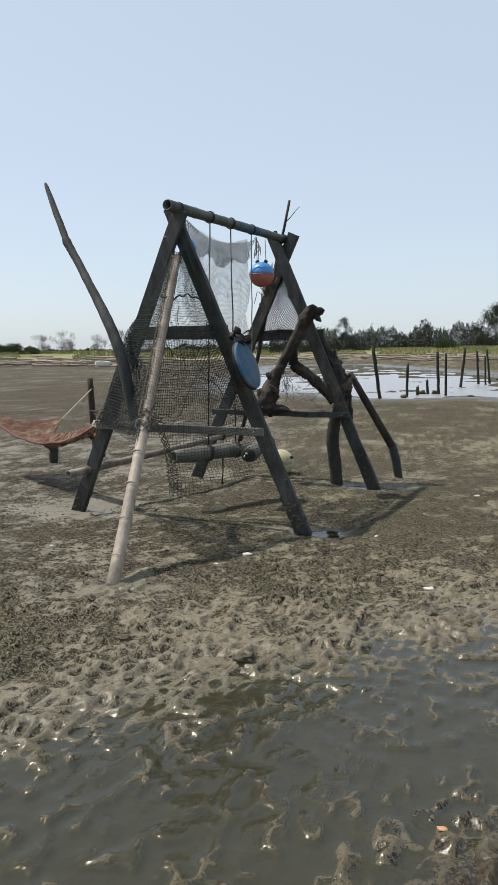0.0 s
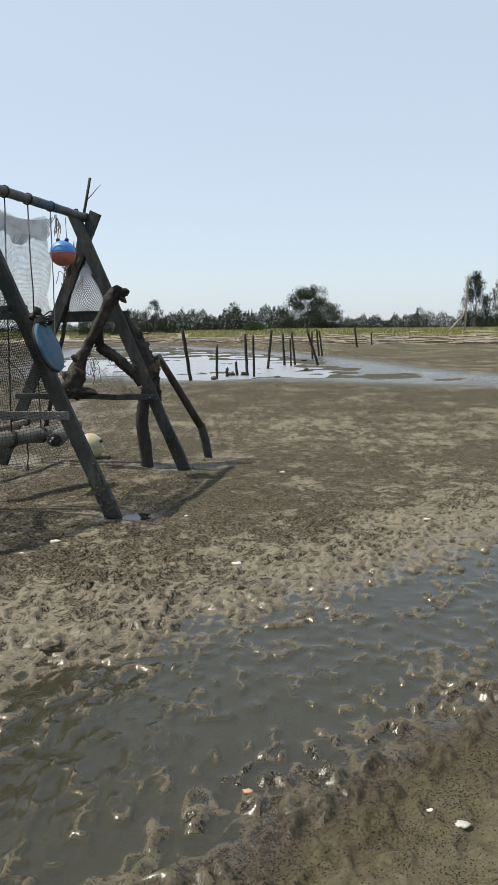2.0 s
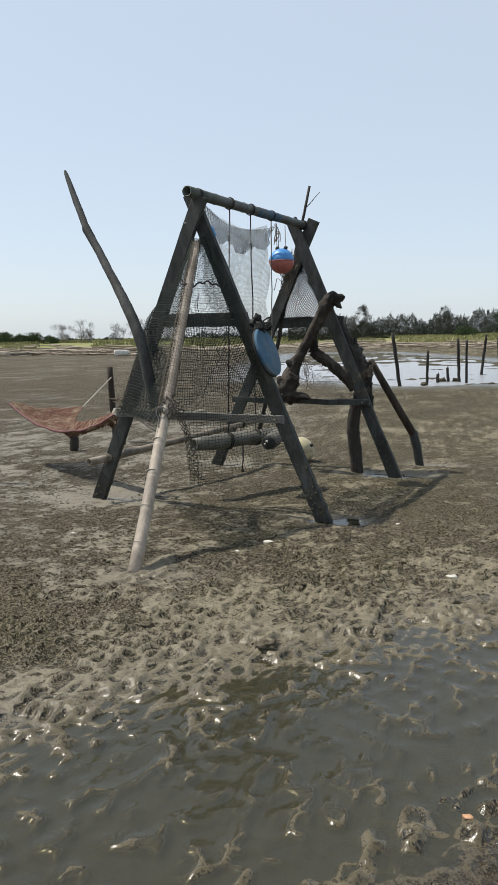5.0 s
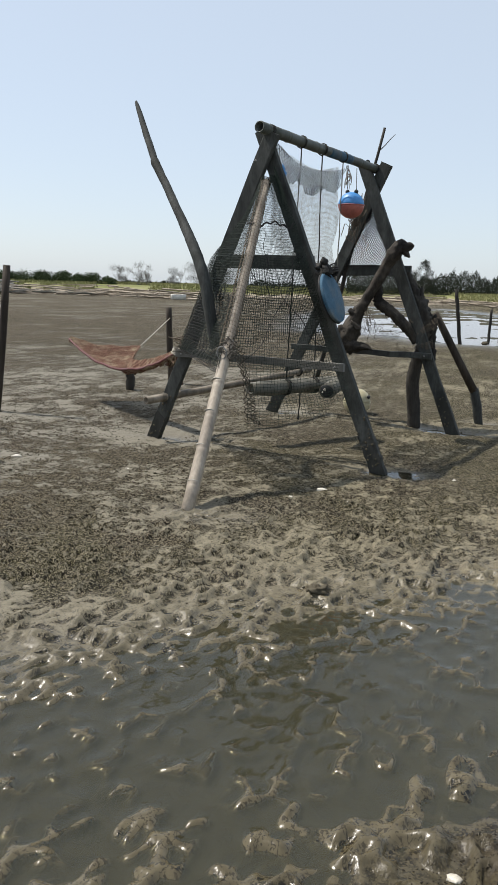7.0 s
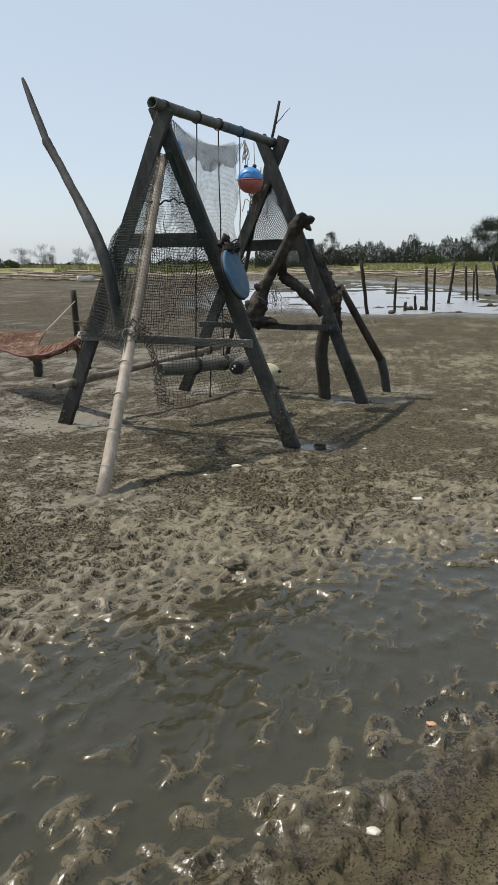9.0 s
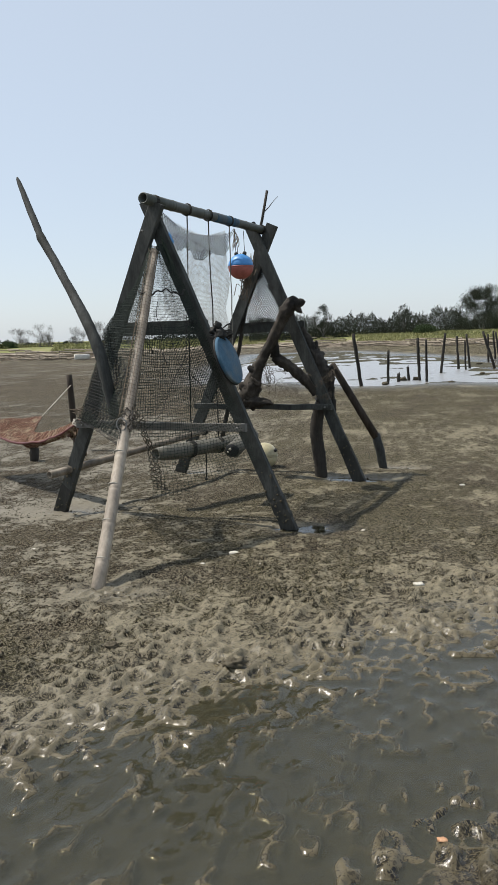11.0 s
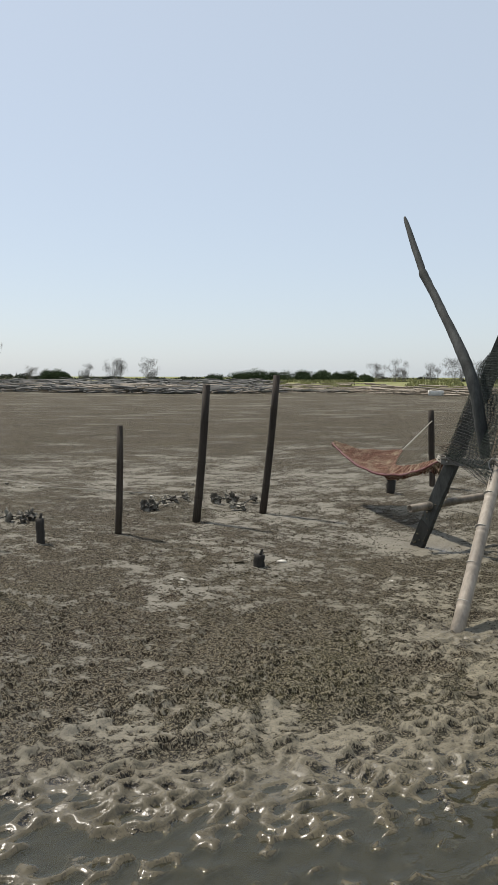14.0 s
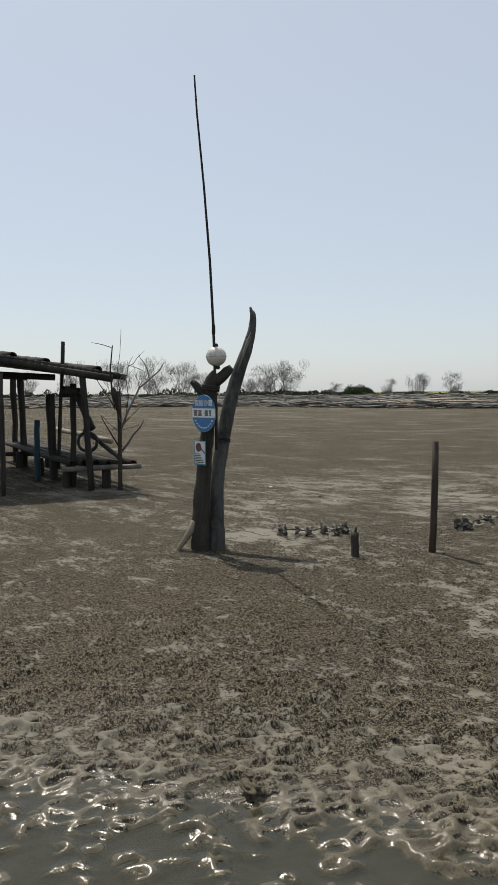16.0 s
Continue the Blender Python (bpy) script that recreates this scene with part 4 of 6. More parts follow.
disc()
scrap = thing("plastic_scrap", (-1.25, 7.47, 2.31), "blue plastic scrap knotted behind the plank leg", "plastic scrap")
part("knot", lump(bmesh.new(), (-1.25, 7.48, 2.36), 0.045, 12, (0.8, 0.7, 1.25), 0.9, 10, 14), FLOAT_BLUE, scrap)
bundle = thing("net_bundle", (-0.78, 7.16, 1.55), "dark bundled net tied to the plank leg", "fishing net")
bm = bmesh.new()
for k in range(4):
    lump(bm, (-0.79 + 0.03 * math.sin(k * 2.1), 7.14 + 0.02 * math.cos(k * 3.0), 1.53 + 0.035 * k), 0.05 - 0.006 * k, 30 + k, (1, 0.9, 1), 0.9, 9, 12)
part("folds", bm, NET_BLACK, bundle)


# ---------------------------------------------------------------- nets
def line_at(a, b, z):
    """Points at heights z on the line a-b, for an array of heights."""
    t = ((z - a.z) / (b.z - a.z))[..., None]
    return np.array(a) * (1 - t) + np.array(b) * t


def front_net(u, v, z_hi, z_lo, out, seed):
    z = z_hi + (z_lo - z_hi) * v
    left = line_at(FRONT_L, FL_TOP, z) + np.array((-0.09, 0.02, 0))
    left = left + np.array(-BACKWARD) * 0.07
    mid = line_at(BAMBOO_FOOT, BAMBOO_TOP, np.clip(z, 0.84, 2.26)) + np.array((-0.01, -0.055, 0))
    right = line_at(FRONT_R, FR_TOP, z) + np.array(ACROSS) * 0.06 - np.array(BACKWARD) * 0.075
    mid[..., 2] = z
    a, b = np.clip(u / 0.3, 0, 1)[..., None], np.clip((u - 0.3) / 0.7, 0, 1)[..., None]
    p = np.where(u[..., None] < 0.3, left * (1 - a) + mid * a, mid * (1 - b) + right * b)
    belly = np.sin(np.pi * b[..., 0])
    drift = np.stack([0.03 * (fbm(u * 5, v * 6, seed, 3) - 0.5), out * belly * 0.6 + 0.08 * (fbm(u * 4, v * 5, seed + 3, 3) - 0.5) * belly, 0.05 * (fbm(u * 3, v * 3, seed + 5, 3) - 0.5) - 0.03 * belly], -1)
    return p + drift


net_a = thing("fishing_net", (-1.4, 7.1, 0.3), "dark green fishing net draped over the front of the swing frame", "fishing net")
def net_edge(u, v):
    """True where the front net still hangs."""
    return (u > 0.3 - 0.34 * smooth(0.03, 0.62, v)) & (v > 0.10 * (1 - u) + 0.03 * fbm(u * 8, v * 0, 5, 2))


netting("netting", lambda u, v: front_net(0.3 * u, v, 2.42, 0.86, 0.05, 51), 60, 78, 0.0016, NET_GREEN, net_a, keep=lambda u, v: net_edge(0.3 * u, v))
netting("netting", lambda u, v: front_net(0.3 + 0.7 * u, v, 2.42, 0.86, 0.05, 51), 52, 78, 0.0016, NET_GREEN, net_a, keep=lambda u, v: net_edge(0.3 + 0.7 * u, v))
netting("netting", lambda u, v: front_net(0.02 + 0.28 * u, v, 1.9, 0.84, 0.1, 64), 44, 44, 0.0021, NET_BLACK, net_a,
        keep=lambda u, v: v > 0.35 * u + 0.25 * fbm(u * 5, v * 0, 9, 2), label="black net bunched round the leg")
netting("netting", lambda u, v: front_net(0.3 + 0.68 * u, v, 1.66, 0.9, 0.13, 61), 46, 40, 0.0019, NET_GREEN, net_a,
        keep=lambda u, v: v < 0.95 - 0.35 * fbm(u * 4, v * 0, 8, 2), label="second fold of the green net")
netting("skirt", lambda u, v: front_net(0.44 + 0.54 * u, v, 0.88, 0.33, 0.07, 71), 30, 26, 0.0015, NET_GREEN, net_a,
        keep=lambda u, v: v < 0.98 - 0.42 * u + 0.25 * (fbm(u * 7, v * 0, 3, 2) - 0.5))
border = []
for k in range(29):
    s = k / 28
    p = front_net(np.array([[0.24 + 0.76 * s]]), np.array([[0.31 + 0.008 * math.sin(s * 31) + 0.015 * math.sin(s * 9)]]), 2.42, 0.86, 0.05, 51)[0, 0]
    border.append(Vector(p) - BACKWARD * 0.012)
part("border_rope", tube(bmesh.new(), border, 0.0065, 6, 0.5, 3), NET_BLACK, net_a, "black knotted border rope")
for k, (u0, v0, u1, v1) in enumerate(((0.42, 0.98, 0.92, 0.42), (0.62, 0.55, 0.9, 0.92), (0.5, 0.36, 0.56, 0.66), (0.34, 0.4, 0.44, 0.62))):
    row = []
    for j in range(13):
        s = j / 12
        q = front_net(np.array([[u0 + (u1 - u0) * s + 0.02 * math.sin(j + k)]]), np.array([[v0 + (v1 - v0) * s]]), 2.42, 0.86, 0.05, 51)[0, 0]
        row.append(Vector(q) - BACKWARD * 0.015)
    part("loose_cord", tube(bmesh.new(), row, 0.0026, 5, 0.4, k), NET_BLACK, net_a)


def tangle(name, centre, spread, cords, mat, parent, seed, cord=0.005, hang=0.0):
    """A knot of loose net cords gathered at one spot."""
    rnd = random.Random(seed)
    bm = bmesh.new()
    for k in range(cords):
        p = Vector(centre) + Vector([rnd.uniform(-1, 1) * s for s in spread])
        row = [p.copy()]
        for j in range(rnd.randint(5, 9)):
            p = p + Vector((rnd.uniform(-1, 1) * spread[0] * 0.6, rnd.uniform(-1, 1) * spread[1] * 0.6, rnd.uniform(-1, 1) * spread[2] * 0.5 - hang))
            row.append(p.copy())
        tube(bm, row, cord, 5, 0.3, k)
    ob = part(name, bm, mat, parent)
    return tagged(ob, kind="stuff")


tangle("gathered_cord", on(BAMBOO_FOOT, BAMBOO_TOP, 0.98) + Vector((0.02, -0.06, 0)), (0.055, 0.02, 0.06), 16, NET_EDGE, net_a, 5, 0.0035)
tangle("gathered_cord", on(FRONT_L, FL_TOP, 0.86) - BACKWARD * 0.1, (0.07, 0.03, 0.035), 20, NET_EDGE, net_a, 8, 0.0035)
tangle("gathered_cord", on(FRONT_L, FL_TOP, 0.93) - BACKWARD * 0.08, (0.1, 0.03, 0.04), 14, NET_BROWN, net_a, 9, 0.0035)
tangle("gathered_cord", on(FRONT_R, FR_TOP, 1.65) - BACKWARD * 0.1, (0.03, 0.02, 0.06), 8, NET_BLACK, net_a, 10, 0.003, 0.004)
part("snap_ring", tube(bmesh.new(), [on(BAMBOO_FOOT, BAMBOO_TOP, 0.96) + Vector((math.cos(a) * 0.035, -0.075, math.sin(a) * 0.045)) for a in (math.tau * k / 18 for k in range(19))], 0.004, 6), METAL, net_a, "dull metal ring")


def sleeve(u, v):
    """The net drawn tight round the bamboo brace."""
    z = 1.0 + 1.27 * v
    c = line_at(BAMBOO_FOOT, BAMBOO_TOP, z)
    r = 0.052 - 0.010 * v + 0.006 * (fbm(u * 5, v * 9, 33, 2) - 0.5)
    a = u * math.tau
    return c + np.stack([np.cos(a) * r, -np.sin(a) * r * 0.78, np.sin(a) * r * 0.62], -1)


netting("sleeve", sleeve, 11, 50, 0.0018, NET_BROWN, net_a, label="brown net drawn round the bamboo brace")
EDGE_ROW = np.array(((-1.29, 6.25, 1.06), (-1.325, 6.6, 0.96), (-1.375, 6.9, 0.8), (-1.39, 7.1, 0.655), (-1.385, 7.2, 0.47), (-1.395, 7.25, 0.35), (-1.32, 7.3, 0.25)))


def gathered_edge(u, v):
    s = v * (len(EDGE_ROW) - 1)
    c = np.stack([np.interp(s, np.arange(len(EDGE_ROW)), EDGE_ROW[:, k]) for k in range(3)], -1)
    w = 0.04 + 0.014 * np.sin(v * 11)
    return c + np.stack([(u - 0.5) * 2 * w, 0.05 * (fbm(u * 4, v * 14, 55, 2) - 0.5), 0.05 * (fbm(u * 5, v * 12, 56, 2) - 0.5)], -1)


netting("gathered_edge", gathered_edge, 4, 40, 0.0046, NET_EDGE, net_a, diamond=True, label="coarse knotted brown edge hanging in folds")


def beam_net(u, v, drop, d0, d1, seed):
    d = d0 + (d1 - d0) * u
    base = np.array(FRONT_TOP) + np.array(BEAM_WAY) * d[..., None]
    sag = 0.05 + 0.12 * np.sin(np.pi * np.clip(u, 0, 1)) * (1 - v)
    wave = 0.07 * (fbm(u * 5, v * 3, seed, 3) - 0.5)
    base[..., 2] += 0.03 - sag - drop * v
    return base + wave[..., None] * np.array(ACROSS) + np.stack([0.05 * (fbm(u * 3, v * 4, seed + 2, 2) - 0.5)] * 3, -1)


net_b = thing("fishing_net", (-1.1, 8.2, 1.6), "pale fine fishing net hanging below the beam", "fishing net")
netting("netting", lambda u, v: beam_net(u, v, 1.10, 0.10, 1.36, 81), 108, 92, 0.0012, NET_PALE, net_b,
        keep=lambda u, v: (v < 0.86 + 0.18 * u - 0.3 * (u - 0.62) ** 2) & (u < 0.955 - 0.1 * np.sin(v * 7) ** 2 * v))
netting("coarse_edge", lambda u, v: beam_net(u, v, 0.34, 0.06, 1.5, 91), 62, 15, 0.0036, NET_BLACK, net_b, diamond=True,
        keep=lambda u, v: v < 0.95 - 0.75 * smooth(0.62, 1.0, u) + 0.2 * np.sin(u * 17), label="black coarse knotted edge of the net")
bottom = [Vector(beam_net(np.array([[0.42 + 0.55 * s]]), np.array([[0.93 + 0.09 * math.sin(s * 5.0)]]), 1.10, 0.10, 1.36, 81)[0, 0]) for s in (k / 16 for k in range(17))]
part("border_rope", tube(bmesh.new(), bottom, 0.006, 6, 0.5, 9), NET_BLACK, net_b)
tangle("gathered_cord", beam_at(1.5, 0.14), (0.02, 0.03, 0.06), 10, NET_BROWN, net_b, 15, 0.004, 0.01)


def back_net(u, v):
    z = 2.34 - 0.66 * v
    left = line_at(BACK_L, BL_TOP, z) + np.array(BACKWARD) * 0.03
    right = line_at(BACK_R, BR_TOP, z) + np.array(BACKWARD) * 0.03
    p = left * (1 - u[..., None]) + right * u[..., None]
    p[..., 2] += 0.05 * (fbm(u * 4, v * 4, 17, 2) - 0.5)
    return p + 0.05 * (fbm(u * 3, v * 3, 18, 3) - 0.5)[..., None]


net_c = thing("fishing_net", (-0.7, 9.5, 1.68), "black torn fishing net stretched between the back legs", "fishing net")
netting("netting", back_net, 44, 38, 0.0042, NET_BLACK, net_c, diamond=True, keep=lambda u, v: v > 0.25 * u)
tangle("gathered_cord", on(BACK_L, BL_TOP, 2.15) - BACKWARD * 0.06, (0.06, 0.04, 0.16), 34, NET_BROWN, net_c, 16, 0.004)
tangle("gathered_cord", Vector((-0.70, 9.4, 1.18)), (0.05, 0.03, 0.12), 8, NET_BROWN, net_c, 17, 0.003, 0.03)


def rag_net(u, v):
    a, b = np.array((-0.86, 9.35, 1.25)), np.array((0.02, 9.2, 1.2))
    p = a * (1 - u[..., None]) + b * u[..., None]
    p[..., 2] -= 0.4 * v + 0.12 * np.sin(np.pi * u)
    return p + 0.12 * (fbm(u * 3, v * 3, 28, 3) - 0.5)[..., None]


net_d = thing("net_rag", (-0.4, 9.3, 0.7), "torn brown net rag hanging behind the driftwood", "fishing net")
netting("netting", rag_net, 70, 36, 0.0012, NET_BROWN, net_d, keep=lambda u, v: fbm(u * 5, v * 4, 29, 3) > 0.42 + 0.1 * v)


# ---------------------------------------------------------------- driftwood in the frame
def leaning_pole():
    rows = ((-1.81, 7.502, 0.88, 0.050), (-1.85, 7.515, 1.10, 0.062), (-1.94, 7.54, 1.50, 0.064), (-2.065, 7.58, 1.78, 0.058), (-2.20, 7.62, 2.03, 0.052), (-2.34, 7.665, 2.28, 0.048),
            (-2.47, 7.705, 2.50, 0.051), (-2.485, 7.71, 2.54, 0.042), (-2.56, 7.735, 2.72, 0.040), (-2.63, 7.755, 2.90, 0.034), (-2.675, 7.77, 3.01, 0.024), (-2.685, 7.77, 3.045, 0.012))
    pts = [Vector((r[0], r[1], 0.88 + (r[2] - 0.88) * 0.98)) - BACKWARD * 0.08 + ACROSS * 0.06 for r in rows]
    pts = [p + (Vector((0.4, 0.9, 1.47)) - p) * (0.03 + 0.085 * min(1, (3.0 - p.z) / 1.4)) for p in pts]
    t = thing("driftwood_pole", pts[0], "grey split driftwood pole leaning out from the frame", "driftwood")
    part("trunk", gnarl([(*p, r[3] * 0.7) for p, r in zip(pts, rows)], 2, 0.13, 12, 0.05), WOOD_GREY, t)


leaning_pole()


def gnarled_log():
    t = thing("driftwood_log", (-0.12, 9.2, 0), "dark gnarled driftwood log leaning on the back leg", "driftwood")
    limb = lambda rows, seed, name="limb", w=0.3: part(name, gnarl(rows, seed, w, 20, 0.02), WOOD_DARK if name in ("stump", "bark_slab") else DRIFT_BROWN, t)
    limb(((-0.98, 9.31, 0.80, 0.05), (-0.93, 9.31, 0.88, 0.10), (-0.87, 9.29, 0.99, 0.10), (-0.82, 9.28, 1.13, 0.072), (-0.73, 9.25, 1.31, 0.053), (-0.62, 9.22, 1.49, 0.055), (-0.52, 9.19, 1.68, 0.058), (-0.45, 9.17, 1.79, 0.074), (-0.39, 9.16, 1.88, 0.066), (-0.36, 9.15, 1.93, 0.03)), 3)
    limb(((-0.42, 9.16, 1.85, 0.05), (-0.34, 9.15, 1.86, 0.048), (-0.28, 9.14, 1.87, 0.04), (-0.255, 9.14, 1.865, 0.014)), 5, "knob", 0.4)
    limb(((-0.37, 9.15, 1.84, 0.04), (-0.32, 9.14, 1.79, 0.03), (-0.29, 9.14, 1.76, 0.01)), 26, "knob", 0.4)
    limb(((-0.92, 9.28, 0.84, 0.065), (-0.79, 9.22, 0.825, 0.05), (-0.69, 9.19, 0.835, 0.03), (-0.62, 9.18, 0.805, 0.01)), 6, "root", 0.7)
    limb(((-0.90, 9.28, 0.96, 0.06), (-0.97, 9.27, 1.02, 0.032), (-0.985, 9.27, 1.05, 0.018)), 7, "root", 0.7)
    limb(((-0.94, 9.3, 0.86, 0.06), (-1.0, 9.31, 0.81, 0.04), (-1.03, 9.31, 0.77, 0.02)), 25, "root", 0.7)
    limb(((-0.9, 9.26, 0.88, 0.05), (-0.86, 9.25, 0.79, 0.028), (-0.85, 9.26, 0.74, 0.014)), 27, "root", 0.7)
    limb(((-0.85, 9.26, 1.06, 0.05), (-0.78, 9.22, 1.03, 0.03), (-0.755, 9.21, 1.02, 0.014)), 23, "knot", 0.7)
    limb(((-0.82, 9.27, 1.16, 0.05), (-0.87, 9.24, 1.2, 0.03), (-0.885, 9.24, 1.225, 0.014)), 8, "knot", 0.7)
    limb(((-0.60, 9.24, 1.53, 0.035), (-0.595, 9.26, 1.42, 0.04), (-0.6, 9.29, 1.31, 0.05)), 14, "branch")
    limb(((-0.62, 9.3, 1.31, 0.05), (-0.52, 9.29, 1.25, 0.06), (-0.39, 9.27, 1.16, 0.055), (-0.27, 9.26, 1.04, 0.05), (-0.18, 9.3, 0.9, 0.042)), 9, "branch", 0.36)
    limb(((-0.14, 9.4, -0.12, 0.066), (-0.15, 9.4, 0.1, 0.067), (-0.175, 9.41, 0.3, 0.068), (-0.19, 9.42, 0.46, 0.070), (-0.175, 9.41, 0.62, 0.068), (-0.13, 9.4, 0.8, 0.062)), 10, "stump", 0.14)
    limb(((-0.12, 9.4, 0.74, 0.06), (-0.1, 9.39, 0.92, 0.085), (-0.12, 9.39, 1.1, 0.095), (-0.18, 9.4, 1.28, 0.08), (-0.25, 9.41, 1.42, 0.062), (-0.30, 9.43, 1.55, 0.045), (-0.32, 9.44, 1.64, 0.022)), 11, "bark_slab", 0.5)
    limb(((-0.2, 9.4, 1.26, 0.045), (-0.175, 9.4, 1.38, 0.034), (-0.165, 9.4, 1.47, 0.009)), 24, "bark_slab", 0.5)
    limb(((-0.08, 9.38, 1.0, 0.05), (-0.085, 9.38, 1.18, 0.04), (-0.09, 9.38, 1.25, 0.016)), 12, "bark_slab", 0.5)
    limb(((-0.04, 9.37, 0.84, 0.05), (-0.02, 9.36, 1.02, 0.044), (-0.005, 9.36, 1.12, 0.03), (0.0, 9.36, 1.2, 0.008)), 13, "bark_slab", 0.5)
    limb(((-0.04, 9.38, 0.92, 0.05), (-0.01, 9.37, 0.8, 0.04), (0.02, 9.37, 0.68, 0.012)), 15, "bark_slab", 0.5)


gnarled_log()


# ---------------------------------------------------------------- hammock and its posts
def hammock():
    t = thing("hammock", (-3.8, 10.2, 0.4), "faded red woven hammock slung from the swing frame", "hammock")
    tip, corner, leg = Vector((-4.308, 9.436, 0.731)), Vector((-3.525, 9.79, 0.665)), Vector((-2.27, 7.78, 0.775))
    rows, cols, bm = 120, 40, bmesh.new()
    grid = []
    for i in range(rows + 1):
        s = i / rows
        near = tip.lerp(leg, s) + Vector((0, 0, -0.25 * math.sin(math.pi * min(s * 1.02, 1)) ** 0.9))
        shut = float(smooth(0.46, 0.56, s))
        far = tip.lerp(corner, min(s / 0.48, 1)) + Vector((0.01, 0.04, 0.03)) * (1 - s) + Vector((0, 0, -0.06 * math.sin(math.pi * min(s / 0.48, 1))))
        roll = near + Vector((0.05, 0.16, 0.05)) * math.sin(math.pi * min(s, 0.97)) + Vector((0, 0, 0.05))
        far = far.lerp(roll, shut)
        row = []
        for j in range(cols + 1):
            w = j / cols
            p = near.lerp(far, w)
            p.z += -0.07 * math.sin(math.pi * w) * math.sin(math.pi * s) + 0.018 * noise.noise((s * 9, w * 6, 2)) + (0.004 + 0.016 * math.sin(math.pi * w)) * (noise.noise((s * 26, w * 9, 7)) + 0.7 * noise.noise((s * 70, w * 24, 9)))
            row.append(bm.verts.new(p))
        grid.append(row)
    for i in range(rows):
        for j in range(cols):
            if not (i % 2 and j % 2 and i < 66):
                bm.faces.new((grid[i][j], grid[i + 1][j], grid[i + 1][j + 1], grid[i][j + 1]))
    edge = [row[0].co.copy() for row in grid]
    bmesh.ops.remove_doubles(bm, verts=bm.verts, dist=0.0005)
    bmesh.ops.solidify(bm, geom=bm.faces[:], thickness=0.012)
    part("cloth", bm, HAMMOCK_RED, t)
    part("edge_rope", tube(bmesh.new(), edge, 0.013, 6, 0.3, 2), MAROON, t, "rolled dull red edge")
    part("string", tube(bmesh.new(), between(corner, (-3.79, 11.42, 0.94), 6), 0.007, 5), ROPE_PALE, t, "pale tie string")
    part("leg_tie", ring_tie(bmesh.new(), leg + Vector((0.04, 0, 0.01)), Vector((0.4, 0, 1)), 0.09, 0.008, 3, 0.05, 2), ROPE_PALE, t)


hammock()


def post(foot, top, r0, r1, mat, label, group="", seed=0, split=False):
    foot, top = Vector(foot), Vector(top)
    low = foot - (top - foot).normalized() * 0.12
    pts = between(low, top, 8, 0, r0 * 0.16, seed)
    radii = [r0 + (r1 - r0) * k / 8 for k in range(9)]
    bm = tube(bmesh.new(), pts, radii, 10, 0.16, seed)
    if split:
        tube(bm, [top - Vector((0.01, 0, 0.05)), top + Vector((r1 * 0.5, 0, 0.05))], [r1 * 0.5, r1 * 0.2], 6, 0.3, seed)
    return lone("post", bm, mat, (foot.x, foot.y, 0), label, "post", group)


def bamboo_post(foot, top, r, mat, label, group, seed):
    foot, top = Vector(foot), Vector(top)
    return lone("bamboo_post", bamboo(foot - (top - foot).normalized() * 0.12, top, r, r * 0.93, 0.38, 12, 0.012, 0.7, seed), mat, (foot.x, foot.y, 0), label, "post", group)


post((-3.77, 11.43, 0), (-3.82, 11.43, 1.085), 0.042, 0.044, WOOD_BROWN, "brown wooden post tied to the hammock", "", 1)
post((-4.0, 10.51, 0), (-4.0, 10.51, 0.25), 0.065, 0.062, WOOD_DARK, "short dark broken stump beside the hammock", "", 2, True)
bamboo_post((-5.06, 6.43, 0), (-5.04, 6.45, 1.07), 0.034, WOOD_BROWN, "short brown bamboo post in mud", "row of posts", 3)
bamboo_post((-4.84, 7.39, 0), (-4.75, 7.46, 1.465), 0.044, WOOD_BROWN, "tall brown bamboo post in mud", "row of posts", 4)
bamboo_post((-4.55, 8.24, 0), (-4.42, 8.32, 1.565), 0.042, WOOD_BROWN, "tall leaning bamboo post with a node ring", "row of posts", 5)
post((-5.33, 5.69, 0), (-5.33, 5.69, 0.235), 0.042, 0.04, WOOD_DARK, "short dark stub of a rotted post", "row of posts", 6, True)
post((-3.19, 6.13, 0), (-3.18, 6.13, 0.10), 0.05, 0.045, WOOD_DARK, "low black stump in the mud", "row of posts", 7, True)


# ---------------------------------------------------------------- snag with rod, float and signs
SIDE, TOWARD = Vector((0.52, 0.855, 0)), Vector((0.855, -0.52, 0))
SNAG = Vector((-6.495, 4.765, 0))


